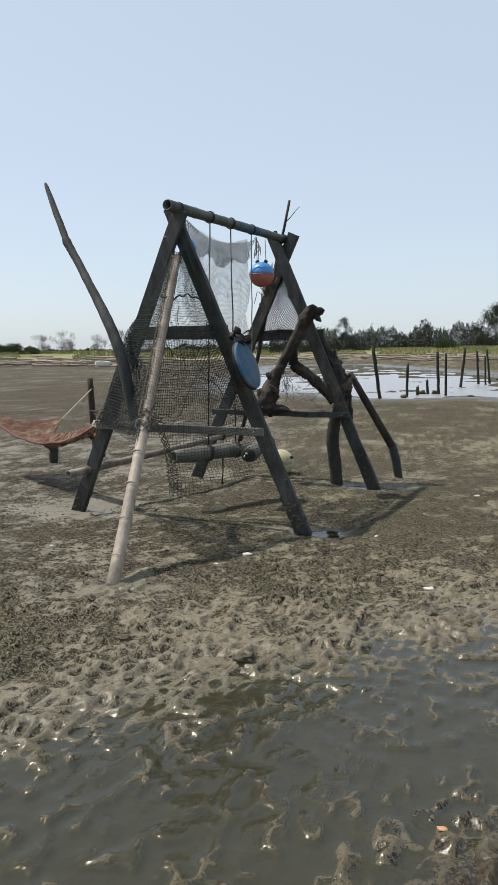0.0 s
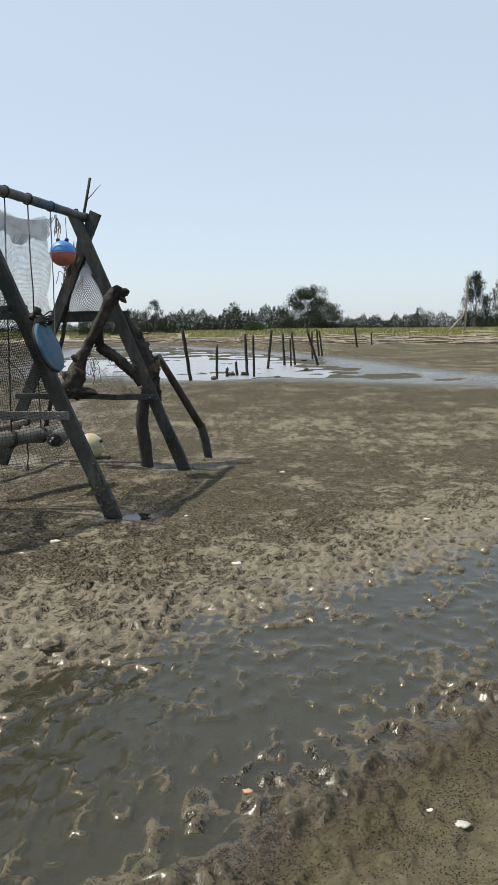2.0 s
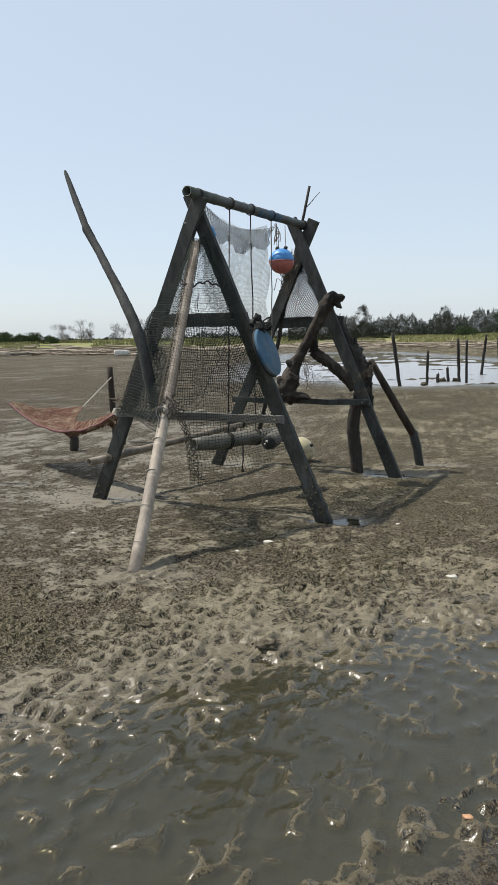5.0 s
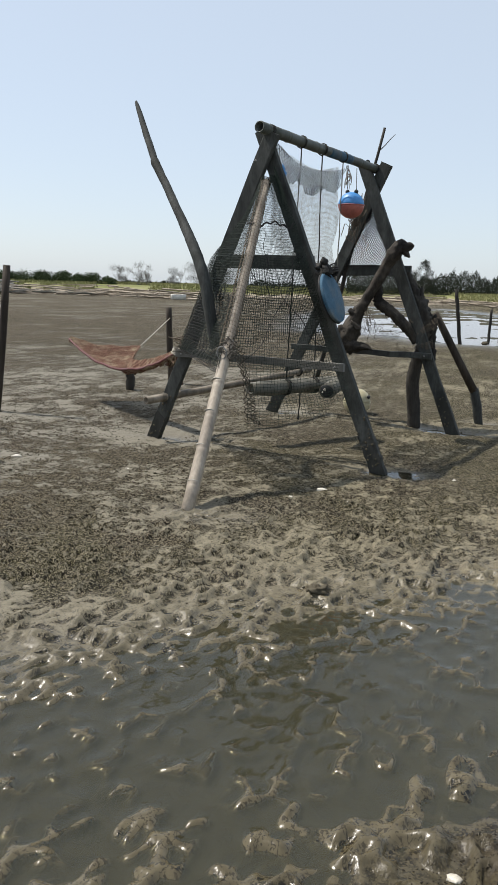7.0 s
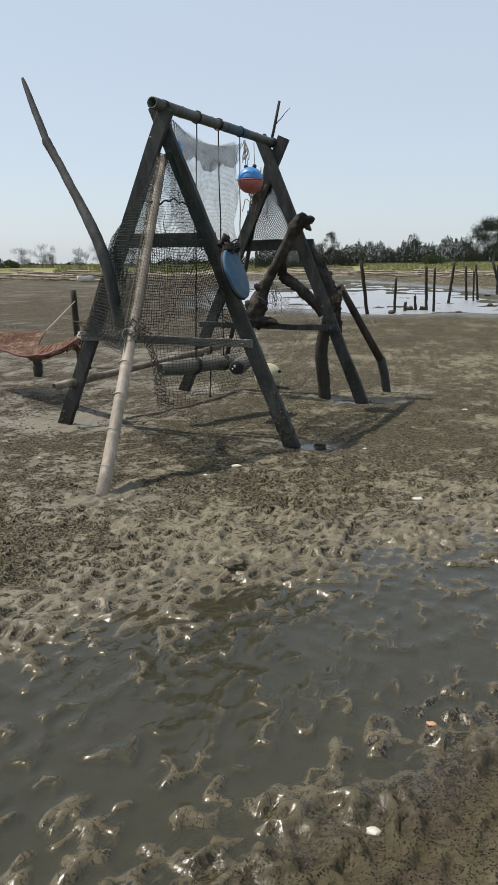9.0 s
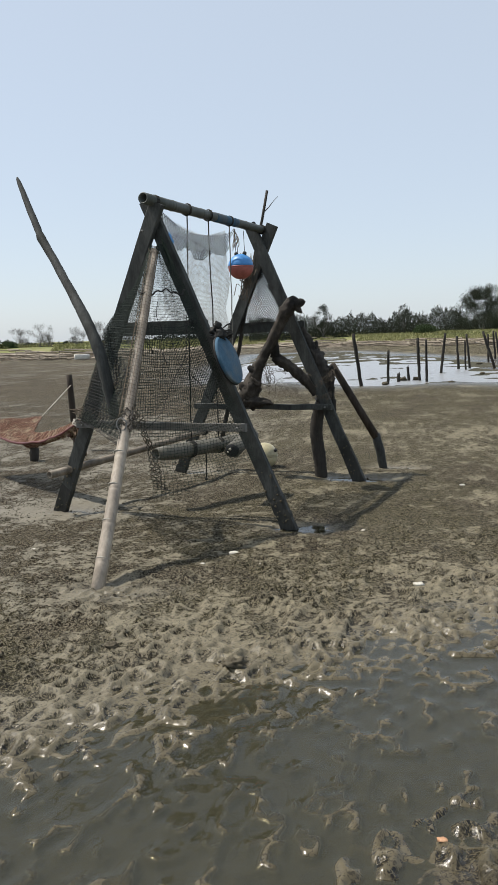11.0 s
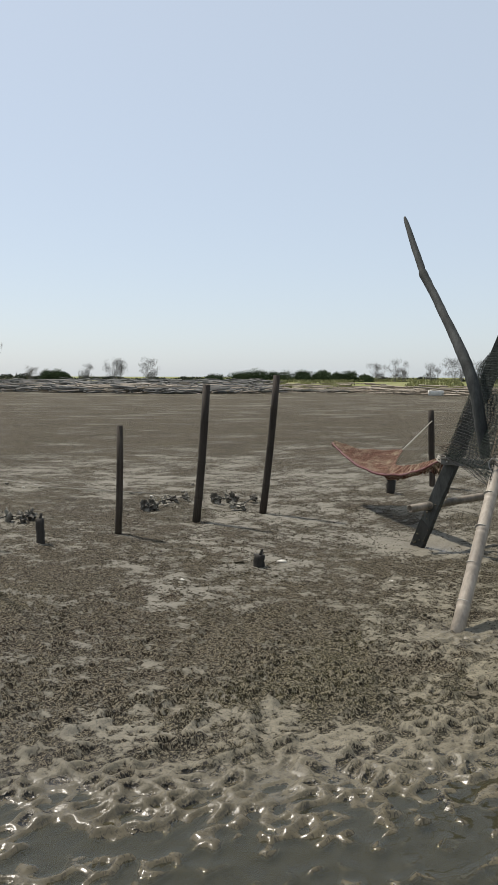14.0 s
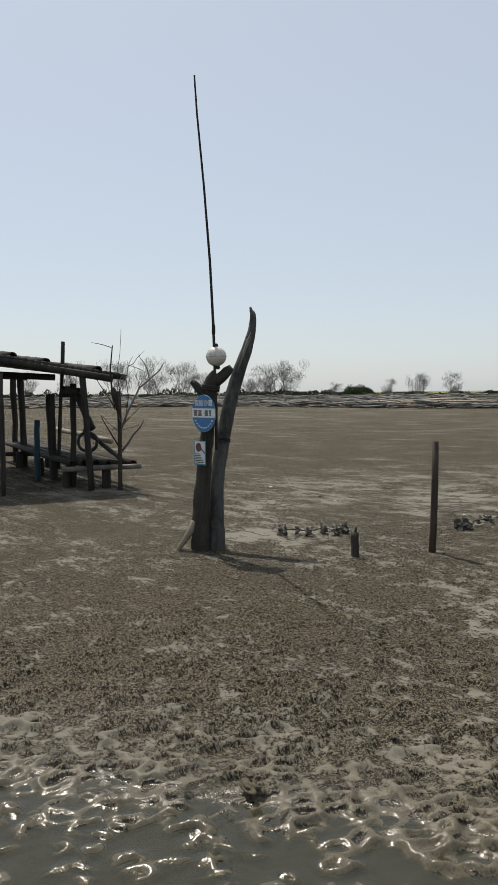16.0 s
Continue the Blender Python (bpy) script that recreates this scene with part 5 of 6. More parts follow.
def snag():
    t = thing("driftwood_snag", SNAG, "forked grey driftwood trunk standing in dark mud", "driftwood")
    rows = ((-6.445, 4.845, -0.12, 0.115), (-6.445, 4.845, 0.12, 0.108), (-6.445, 4.851, 0.348, 0.092), (-6.511, 4.904, 0.679, 0.09), (-6.561, 5.001, 1.038, 0.088), (-6.596, 5.11, 1.415, 0.087), (-6.606, 5.223, 1.728, 0.08),
            (-6.604, 5.357, 2.046, 0.066), (-6.614, 5.419, 2.239, 0.047), (-6.633, 5.44, 2.369, 0.036), (-6.65, 5.432, 2.4, 0.024), (-6.661, 5.427, 2.445, 0.014))
    part("tall_trunk", gnarl([(*r[:3], r[3] * 0.82) for r in rows], 4, 0.1, 14, 0.06), WOOD_DRIFT, t, "smooth grey split trunk")
    part("splinter", tube(bmesh.new(), [Vector((-6.62, 5.16, 1.55)) + TOWARD * 0.06, Vector((-6.62, 5.27, 1.86)) + TOWARD * 0.055, Vector((-6.61, 5.37, 2.1)) + TOWARD * 0.04, Vector((-6.61, 5.405, 2.2)) + TOWARD * 0.03], [0.012, 0.02, 0.022, 0.006], 7, 0.2, 9), BAMBOO_GREY, t)
    rows = ((-6.525, 4.715, -0.12, 0.12), (-6.525, 4.715, 0.15, 0.112), (-6.525, 4.725, 0.45, 0.10), (-6.505, 4.755, 0.8, 0.088), (-6.485, 4.785, 1.2, 0.08), (-6.475, 4.805, 1.5, 0.08), (-6.455, 4.825, 1.68, 0.075), (-6.435, 4.865, 1.74, 0.06))
    part("short_trunk", gnarl([(*(Vector(r[:3]) + TOWARD * 0.05), r[3] * 0.82) for r in rows], 7, 0.2, 14, 0.05), WOOD_DARK, t, "dark rough trunk")
    for a, b, r, k in (((-6.455, 4.825, 1.62), (-6.355, 4.995, 1.80), 0.055, 3), ((-6.485, 4.785, 1.52), (-6.565, 4.655, 1.67), 0.042, 4)):
        part("fork", tube(bmesh.new(), between(Vector(a) + TOWARD * 0.04, Vector(b) + TOWARD * 0.04, 4, -0.01, 0.006, k), [r * 1.1, r, r, r * 0.95, r * 0.6], 10, 0.3, k), WOOD_DARK, t)
    part("root", tube(bmesh.new(), [Vector((-6.575, 4.665, 0.30)) + TOWARD * 0.1, Vector((-6.625, 4.665, 0.2)) + TOWARD * 0.13, Vector((-6.695, 4.575, 0.03)) + TOWARD * 0.14, Vector((-6.705, 4.565, -0.03)) + TOWARD * 0.15], [0.03, 0.036, 0.026, 0.02], 9, 0.2, 3), BAMBOO_TAN, t, "pale broken root")
    part("wire", ring_tie(bmesh.new(), Vector((-6.566, 5.012, 1.08)), (0.0, 0.25, 1), 0.077, 0.007, 2, 0.03, 2), ROPE_DARK, t)
    part("wire", ring_tie(bmesh.new(), Vector((-6.465, 4.815, 1.6)) + TOWARD * 0.05, (0.1, 0.12, 1), 0.088, 0.008, 3, 0.05, 3), ROPE_DARK, t)


snag()
rod_at = Vector((-6.298, 4.772, 1.0))
rod_pts = [Vector(p) for p in ((-6.298, 4.772, 1.0), (-6.397, 4.832, 1.418), (-6.438, 4.84, 2.172), (-6.297, 4.726, 2.795), (-6.15, 4.585, 3.44), (-6.006, 4.436, 4.049), (-5.931, 4.373, 4.331))]
rod = thing("bamboo_rod", rod_at, "tall dark thin bamboo rod tied to the snag", "pole")
part("cane", tube(bmesh.new(), rod_pts, [0.016, 0.016, 0.0145, 0.0125, 0.0105, 0.009, 0.0075], 8, 0.08, 3), DARK_EDGE, rod)
for k in (1, 2):
    part("binding", tube(bmesh.new(), [rod_pts[k] - Vector((0, 0, 0.05)), rod_pts[k] - Vector((0, 0, 0.03)), rod_pts[k] + Vector((0, 0, 0.03)), rod_pts[k] + Vector((0, 0, 0.05))], [0.014, 0.019, 0.019, 0.014], 8, 0.1, k), ROPE_DARK, rod)
pale = round_float(Vector((-6.43, 4.862, 1.911)), 0.1, FLOAT_WHITE, FLOAT_WHITE, "off-white round float threaded on the rod", ((0.1, 0.1, -1), (0.0, 0.0, 1)))

FACE = (TOWARD * 0.66 - SIDE * 0.75).normalized()
RIGHT = Vector((0, 0, 1)).cross(FACE).normalized()


def sheet(centre, w, h, depth, proud=0.0, round_edge=False):
    """A thin board facing FACE."""
    bm = bmesh.new()
    c = Vector(centre) + FACE * proud
    if round_edge:
        n = 44
        ring = [(math.cos(math.tau * k / n) * w / 2, math.sin(math.tau * k / n) * h / 2) for k in range(n)]
    else:
        ring = [(-w / 2, -h / 2), (w / 2, -h / 2), (w / 2, h / 2), (-w / 2, h / 2)]
    front = [bm.verts.new(c + RIGHT * x + Vector((0, 0, y)) + FACE * depth / 2) for x, y in ring]
    back = [bm.verts.new(c + RIGHT * x + Vector((0, 0, y)) - FACE * depth / 2) for x, y in ring]
    bm.faces.new(front), bm.faces.new(back[::-1])
    for k in range(len(ring)):
        j = (k + 1) % len(ring)
        bm.faces.new((front[k], back[k], back[j], front[j]))
    bmesh.ops.recalc_face_normals(bm, faces=bm.faces)
    return bm


def lettering(text, at, size, mat, parent):
    """Words in the built-in font, turned into a mesh of raised letters."""
    curve = bpy.data.curves.new("letters", "FONT")
    curve.body, curve.size, curve.align_x, curve.align_y, curve.extrude = text, size, "CENTER", "CENTER", 0.0015
    holder = new("letters", curve)
    mesh = bpy.data.meshes.new_from_object(holder.evaluated_get(bpy.context.evaluated_depsgraph_get()))
    bpy.data.objects.remove(holder)
    m = Matrix((RIGHT, Vector((0, 0, 1)), FACE)).transposed().to_4x4()
    m.translation = Vector(at) - root_of(parent).location
    mesh.transform(m)
    mesh.materials.clear()
    mesh.materials.append(mat)
    ob = new("letters", mesh)
    ob.parent = parent
    return ob


def signs():
    c = Vector((-6.495, 4.755, 1.357)) + TOWARD * 0.17
    t = thing("round_sign", c - Vector((0, 0, 0.18)), "round blue and white metal sign nailed to the snag", "sign")
    part("plate", sheet(c, 0.345, 0.352, 0.006, 0, True), SIGN_BLUE, t, flat=True)
    part("rim", tube(bmesh.new(), [c + FACE * 0.002 + RIGHT * math.cos(a) * 0.172 + Vector((0, 0, math.sin(a) * 0.176)) for a in (math.tau * k / 44 for k in range(45))], 0.004, 6), SIGN_TEAL, t)
    part("band", sheet(c + Vector((0, 0, 0.004)), 0.335, 0.088, 0.004, 0.005), SIGN_WHITE, t, "white band across the sign", True)
    lettering("蛋糕沙灘", c + Vector((0, 0, 0.096)) + FACE * 0.006, 0.066, SIGN_WHITE, t)
    for k, (x, w) in enumerate(((-0.115, 0.055), (-0.05, 0.055), (0.045, 0.05), (0.1, 0.03))):
        for j, y in enumerate((0.02, 0.0, -0.02)):
            part("mark", sheet(c + RIGHT * x + Vector((0, 0, 0.004 + y)), w * (1 - 0.12 * ((k + j) % 3)), 0.015, 0.003, 0.0075), MAROON if k < 2 else INK, t, flat=True)
    for k in range(9):
        a = radians(-150 + 15 * k)
        part("mark", sheet(c + RIGHT * math.cos(a) * 0.14 + Vector((0, 0, math.sin(a) * 0.14)), 0.018, 0.012, 0.003, 0.0045), SIGN_WHITE, t, flat=True)
    c = Vector((-6.520, 4.720, 0.975)) + TOWARD * 0.17
    t = thing("info_board", c - Vector((0, 0, 0.12)), "small white notice board with teal edge and dark print", "sign")
    part("board", sheet(c, 0.168, 0.235, 0.006), SIGN_TEAL, t, flat=True)
    part("paper", sheet(c + RIGHT * 0.004 + Vector((0, 0, 0.004)), 0.148, 0.215, 0.003, 0.005), SIGN_WHITE, t, flat=True)
    part("emblem", sheet(c + Vector((0, 0, 0.055)) - RIGHT * 0.012, 0.08, 0.085, 0.003, 0.008, True), MAROON, t, flat=True)
    part("stem", tube(bmesh.new(), [c + RIGHT * 0.02 + Vector((0, 0, 0.05)) + FACE * 0.009, c + RIGHT * 0.08 + Vector((0, 0, -0.0)) + FACE * 0.009], 0.005, 6), INK, t)
    for j in range(6):
        part("mark", sheet(c + Vector((0, 0, -0.01 - 0.016 * j)) - RIGHT * (0.03 - 0.006 * j), 0.07 + 0.01 * j, 0.007, 0.003, 0.008), INK, t, flat=True)


signs()


# ---------------------------------------------------------------- shelter
def shelter():
    t = thing("driftwood_shelter", (-13.640, 5.080, 0), "dark driftwood and bamboo shelter frame on the flat", "shelter")
    limb = lambda name, a, b, r, mat=WOOD_DARK, seed=0, w=0.16, lab="": part(name, tube(bmesh.new(), between(a, b, 6, 0, r * 0.2, seed), r, 10, w, seed), mat, t, lab)
    for k, (x, y, h, r) in enumerate(((-11.700, 5.650, 1.84, 0.075), (-12.400, 5.640, 1.74, 0.075), (-13.720, 5.750, 1.56, 0.12), (-16.520, 6.100, 1.95, 0.1), (-17.840, 6.330, 1.95, 0.1), (-11.890, 4.310, 1.9, 0.06),
                                      (-13.740, 3.580, 1.95, 0.07), (-16.740, 3.280, 1.95, 0.08), (-12.240, 2.880, 1.95, 0.07), (-17.040, 5.180, 0.95, 0.06))):
        lean = Vector((0.03 * math.sin(k * 2.1), -0.09 if k == 0 else 0.04 * math.cos(k), 0))
        limb("post", Vector((x, y, -0.1)) - lean * 0.3, Vector((x, y, h)) + lean, r * 0.68, WOOD_DARK, k)
    limb("tall_stick", (-13.660, 5.830, 0.2), (-13.610, 5.960, 2.52), 0.034, WOOD_DARK, 22)
    limb("blue_post", (-13.630, 5.420, -0.1), (-13.620, 5.450, 1.1), 0.05, BLUE_POST, 23, 0.05, "blue painted pipe post")
    for k, (a, b, r) in enumerate((((-11.540, 6.010, 1.80), (-12.490, 2.480, 2.42), 0.06), ((-11.7, 5.84, 1.95), (-18.040, 6.3, 2.36), 0.062), ((-12.0, 5.08, 2.07), (-18.140, 5.3, 2.5), 0.07), ((-12.1, 4.580, 2.16), (-18.140, 4.580, 2.6), 0.07),
                                   ((-12.440, 3.880, 2.2), (-18.140, 3.780, 2.22), 0.07), ((-12.540, 2.980, 2.22), (-18.140, 2.980, 2.25), 0.075), ((-16.440, 6.180, 1.93), (-16.840, 2.880, 2.1), 0.06), ((-14.140, 5.980, 1.88), (-14.640, 2.680, 2.06), 0.06))):
        part("roof_pole", bamboo(a, b, r, r * 0.9, 0.55, 11, 0.02, 0.75, k + 40), WOOD_BROWN if k % 2 else WOOD_DARK, t)
    for k in range(34):
        y = 2.9 + 0.1 * k
        part("roof_slat", tube(bmesh.new(), between((-12.3 + 0.24 * (y - 3), y, 2.36 - 0.165 * (y - 3)), (-18.0, y + 0.1, 2.62 - 0.12 * (y - 3)), 5, 0, 0.02, k), 0.055, 6, 0.15, k), WOOD_DARK, t)
    limb("brace", (-12.390, 5.680, 1.62), (-11.760, 5.740, 1.0), 0.05, WOOD_DARK, 31, 0.4)
    limb("knob", (-12.480, 5.480, 1.62), (-12.240, 5.830, 1.52), 0.08, WOOD_DARK, 32, 0.5)
    limb("rail", (-12.340, 5.830, 0.96), (-11.440, 6.130, 0.46), 0.035, WOOD_DARK, 34, 0.3)
    ring = [Vector((-11.890, 5.700, 0.78)) + SIDE * math.cos(a) * 0.155 + Vector((0, 0, math.sin(a) * 0.155)) for a in (math.tau * k / 26 for k in range(27))]
    part("rope_coil", tube(bmesh.new(), ring, 0.026, 8, 0.25, 3), DARK_EDGE, t, "coil of dark rope hung on a post")
    b = thing("log_bench", (-14.640, 5.980, 0), "bench of dark logs inside the shelter", "bench")
    for k in range(6):
        y = 5.70 + 0.15 * k
        part("seat_log", tube(bmesh.new(), between((-12.3 + 0.16 * k, y - 0.12, 0.40), (-18.6, y + 0.55, 0.44), 8, 0, 0.01, k), 0.055 + 0.008 * (k % 3), 11, 0.1, k, 0.8), (WOOD_DARK, WOOD_BROWN)[k % 2], b)
    part("bearer", tube(bmesh.new(), between((-11.360, 6.400, 0.38), (-12.3, 5.42, 0.31), 5, 0, 0.006, 2), 0.045, 9, 0.1, 2), BAMBOO_GREY, b)
    part("bearer", tube(bmesh.new(), between((-16.140, 6.780, 0.3), (-16.740, 5.280, 0.3), 5, 0, 0.006, 3), 0.05, 9, 0.1, 3), WOOD_DARK, b)
    for x, y in ((-12.420, 5.520, ), (-11.940, 6.030), (-14.540, 5.780), (-14.540, 6.380), (-16.440, 5.980), (-16.340, 6.580)):
        part("foot_log", tube(bmesh.new(), between((x, y, -0.1), (x, y, 0.34), 3, 0, 0.004, 3), 0.075, 10, 0.15, x), WOOD_DARK, b)
    part("back_rail", tube(bmesh.new(), between((-12.740, 6.480, 0.72), (-17.340, 7.080, 0.78), 6, 0, 0.01, 4), 0.05, 9, 0.1, 5), BAMBOO_TAN, b)


shelter()


def branching(bm, at, way, length, r, depth, rnd, spread=0.55, up=0.25, sides=4):
    """A limb that forks into finer ones."""
    steps = 4
    pts, p, w = [Vector(at)], Vector(at), Vector(way).normalized()
    for k in range(steps):
        w = (w + Vector((rnd.uniform(-1, 1), rnd.uniform(-1, 1), rnd.uniform(-0.4, 1) * up)) * 0.22).normalized()
        p = p + w * length / steps
        pts.append(p.copy())
    tube(bm, pts, [r * (1 - 0.14 * k) for k in range(steps + 1)], sides, turn_out=False)
    if depth == 0:
        return
    for k in range(rnd.randint(3, 5)):
        t = rnd.randint(1, steps)
        q = (w + Vector((rnd.uniform(-1, 1), rnd.uniform(-1, 1), rnd.uniform(-0.2, 1))) * spread).normalized()
        branching(bm, pts[t], q, length * rnd.uniform(0.5, 0.75), r * 0.52, depth - 1, rnd, spread, up, max(3, sides - 1))


def sapling():
    base = Vector((-11.46, 6.07, 0))
    t = thing("dead_sapling", base, "bare dead branch planted in mud beside the shelter", "dead tree")
    part("trunk", tube(bmesh.new(), between(base - Vector((0, 0, 0.1)), base + Vector((0.0, 0.0, 1.6)), 6, 0, 0.012, 3), [0.04, 0.039, 0.038, 0.037, 0.036, 0.036, 0.034], 10, 0.14, 2), WOOD_BROWN, t)
    s, up = SIDE, Vector((0, 0, 1))
    sticks = (((0.02, 0.95), (0.14, 1.25), (0.34, 1.65), (0.66, 1.92), (0.74, 2.06), 0.026), ((0.0, 1.2), (-0.1, 1.6), (-0.12, 1.95), (-0.09, 2.3), (-0.08, 2.34), 0.022), ((0.02, 1.2), (0.02, 1.6), (-0.02, 1.9), (0.03, 2.2), (0.06, 2.6), 0.01),
              ((0.01, 0.6), (0.13, 0.75), (0.22, 0.9), (0.34, 1.02), (0.4, 1.14), 0.03), ((-0.02, 0.72), (-0.1, 0.85), (-0.18, 1.0), (-0.26, 1.15), (-0.28, 1.2), 0.02), ((-0.06, 1.3), (-0.16, 1.5), (-0.3, 1.72), (-0.4, 1.9), (-0.44, 1.98), 0.012),
              ((-0.1, 2.3), (-0.22, 2.34), (-0.3, 2.36), (-0.36, 2.37), (-0.42, 2.39), 0.01), ((0.5, 1.78), (0.47, 1.95), (0.42, 2.05), (0.36, 2.12), (0.33, 2.2), 0.009), ((0.1, 1.1), (0.16, 1.5), (0.12, 1.8), (0.16, 2.0), (0.14, 2.1), 0.01))
    for k, row in enumerate(sticks):
        part("branch", tube(bmesh.new(), [base + s * x + up * z + TOWARD * 0.04 * math.sin(k + j) for j, (x, z) in enumerate(row[:5])], [row[5] * 0.72, row[5] * 0.66, row[5] * 0.58, row[5] * 0.46, row[5] * 0.3], 7, 0.2, k), WOOD_BROWN if k % 3 else TWIG, t)
    twigs = random.Random(3)
    for k in range(16):
        z0 = twigs.uniform(0.9, 2.0)
        a = base + s * twigs.uniform(-0.12, 0.05 + 0.4 * (z0 - 0.9)) + up * z0
        part("twig", tube(bmesh.new(), between(a, a + s * twigs.uniform(-0.4, 0.4) + up * twigs.uniform(0.1, 0.4) + TOWARD * twigs.uniform(-0.2, 0.2), 4, 0, 0.015, k), [0.007, 0.006, 0.005, 0.004, 0.002], 5), TWIG, t)
    part("dark_stub", tube(bmesh.new(), [base + up * 1.35 - s * 0.03, base + up * 1.6 - s * 0.08, base + up * 1.66 - s * 0.08], [0.045, 0.052, 0.03], 9, 0.3, 4), WOOD_DARK, t)
    part("plastic_scrap", lump(bmesh.new(), base + s * 0.17 + up * 1.4, 0.05, 3, (0.7, 0.7, 1.6), 0.7), SIGN_WHITE, t, "scrap of white plastic")


sapling()


# ---------------------------------------------------------------- shells and oyster strings
def shell(at, size, seed, mat=SHELL, label="white broken shell on the mud"):
    bm = bmesh.new()
    lump(bm, (at[0], at[1], at[2]), size, seed, (1.0, 0.72, 0.34), 0.55, 6, 9)
    return lone("shell", bm, mat, at, label, "shell", "shells on the mud")


def ground_z(x, y):
    return float(ground_height(np.array([[x]], float), np.array([[y]], float))[0, 0])


for k, (x, y, s) in enumerate(((1.27, 2.955, 0.024), (0.46, 2.70, 0.022), (-0.567, 6.285, 0.04), (0.70, 5.61, 0.035), (-3.1, 6.34, 0.045), (-0.35, 6.05, 0.018), (1.55, 3.3, 0.014), (0.98, 2.62, 0.02), (2.2, 6.6, 0.03),
                               (-0.72, 5.95, 0.016), (0.35, 6.9, 0.02), (1.3, 8.8, 0.03), (-2.1, 6.3, 0.02), (-3.4, 5.4, 0.02), (1.2, 3.05, 0.012))):
    shell((x, y, ground_z(x, y) + s * 0.12), s, k + 3)
shell((0.64, 3.215, max(ground_z(0.64, 3.215), -0.034) + 0.006), 0.017, 44, PEBBLE, "small orange shell at the water's edge")


def oyster_string(points, cord_sag, label):
    first = Vector((*points[0], 0))
    t = thing("oyster_string", first, label, "oyster shells", "oyster strings on the mud")
    rnd = random.Random(len(points))
    pts = [Vector((x, y, 0.07)) for x, y in points]
    for k, p in enumerate(pts):
        bm = lump(bmesh.new(), p + Vector((0, 0, -0.01)), rnd.uniform(0.03, 0.058), k * 9 + len(points), (rnd.uniform(0.8, 1.5), 0.7, rnd.uniform(0.6, 1.25)), 1.5, 12, 14)
        part("oyster_clump", bm, SHELL_DARK, t, flat=True)
    row = []
    for a, b in zip(pts, pts[1:]):
        row += between(a, b, 4, cord_sag)[:-1]
    part("cord", tube(bmesh.new(), row + [pts[-1]], 0.006, 5, 0.2), ROPE_DARK, t)


oyster_string(((-6.65, 5.8), (-6.55, 5.94), (-6.41, 5.98), (-6.46, 6.22), (-6.3, 6.27), (-6.34, 6.42)), 0.01, "string of dark oyster clumps lying on pale mud")
oyster_string(((-5.70, 7.55), (-5.72, 7.68), (-5.81, 7.99), (-5.84, 8.20), (-5.77, 8.36)), 0.01, "string of grey oyster clumps between two posts")
oyster_string(((-5.37, 8.45), (-5.23, 8.6), (-4.95, 8.2), (-4.86, 8.24), (-5.05, 8.8)), 0.01, "string of grey oyster clumps by the leaning post")
for k, (x, y) in enumerate(((-10.13, 8.11), (-9.64, 8.1), (-9.2, 8.08), (-8.79, 8.04), (-8.26, 7.9), (-8.11, 8.05), (-6.78, 8.45), (-6.6, 8.43), (-6.33, 8.35), (-6.29, 8.94), (-6.61, 9.54))):
    shell((x, y, ground_z(x, y) + 0.02), 0.026 if k % 3 else 0.036, 60 + k, SHELL_DARK if k % 4 else SHELL, "loose oyster shell on the mud")
lone("cord", tube(bmesh.new(), [Vector((x, y, 0.03)) for x, y in ((-10.6, 8.3), (-9.51, 8.22), (-8.6, 8.16), (-8.0, 8.1), (-7.2, 8.3), (-6.4, 8.5))], 0.006, 5), ROPE_PALE, (-9.0, 8.2, 0.0), "thin pale cord lying over the mud", "cord")


# ---------------------------------------------------------------- crab pellets and clods
def scatter(name, points, sizes, mat, label, category, seed, squash=0.75):
    """Countless small lumps as one mesh of eight-faced pebbles."""
    rnd = np.random.RandomState(seed)
    base = np.array([(1, 0, 0), (0, 1, 0), (-1, 0, 0), (0, -1, 0), (0, 0, 1), (0, 0, -1)], float)
    tri = np.array([(0, 1, 4), (1, 2, 4), (2, 3, 4), (3, 0, 4), (1, 0, 5), (2, 1, 5), (3, 2, 5), (0, 3, 5)])
    n = len(points)
    turn = rnd.uniform(0, math.tau, n)
    c, s = np.cos(turn), np.sin(turn)
    v = base[None] * sizes[:, None, None] * rnd.uniform(0.75, 1.3, (n, 6, 1))
    v = np.stack([v[..., 0] * c[:, None] - v[..., 1] * s[:, None], v[..., 0] * s[:, None] + v[..., 1] * c[:, None], v[..., 2] * squash], -1)
    v = v + points[:, None, :]
    f = tri[None] + (np.arange(n) * 6)[:, None, None]
    return tagged(new(name, array_mesh(name, v.reshape(-1, 3), f.reshape(-1, 3), mat, flat=False)), label, category, kind="stuff")


def sprinkle(seed, count, xr, yr, chance, size):
    rnd = np.random.RandomState(seed)
    x, y = rnd.uniform(*xr, count), rnd.uniform(*yr, count)
    good = rnd.uniform(0, 1, count) < chance(x, y)
    x, y = x[good], y[good]
    z = ground_height(x[None], y[None])[0]
    s = rnd.uniform(*size, len(x))
    return np.stack([x, y, z + s * 0.3], 1), s


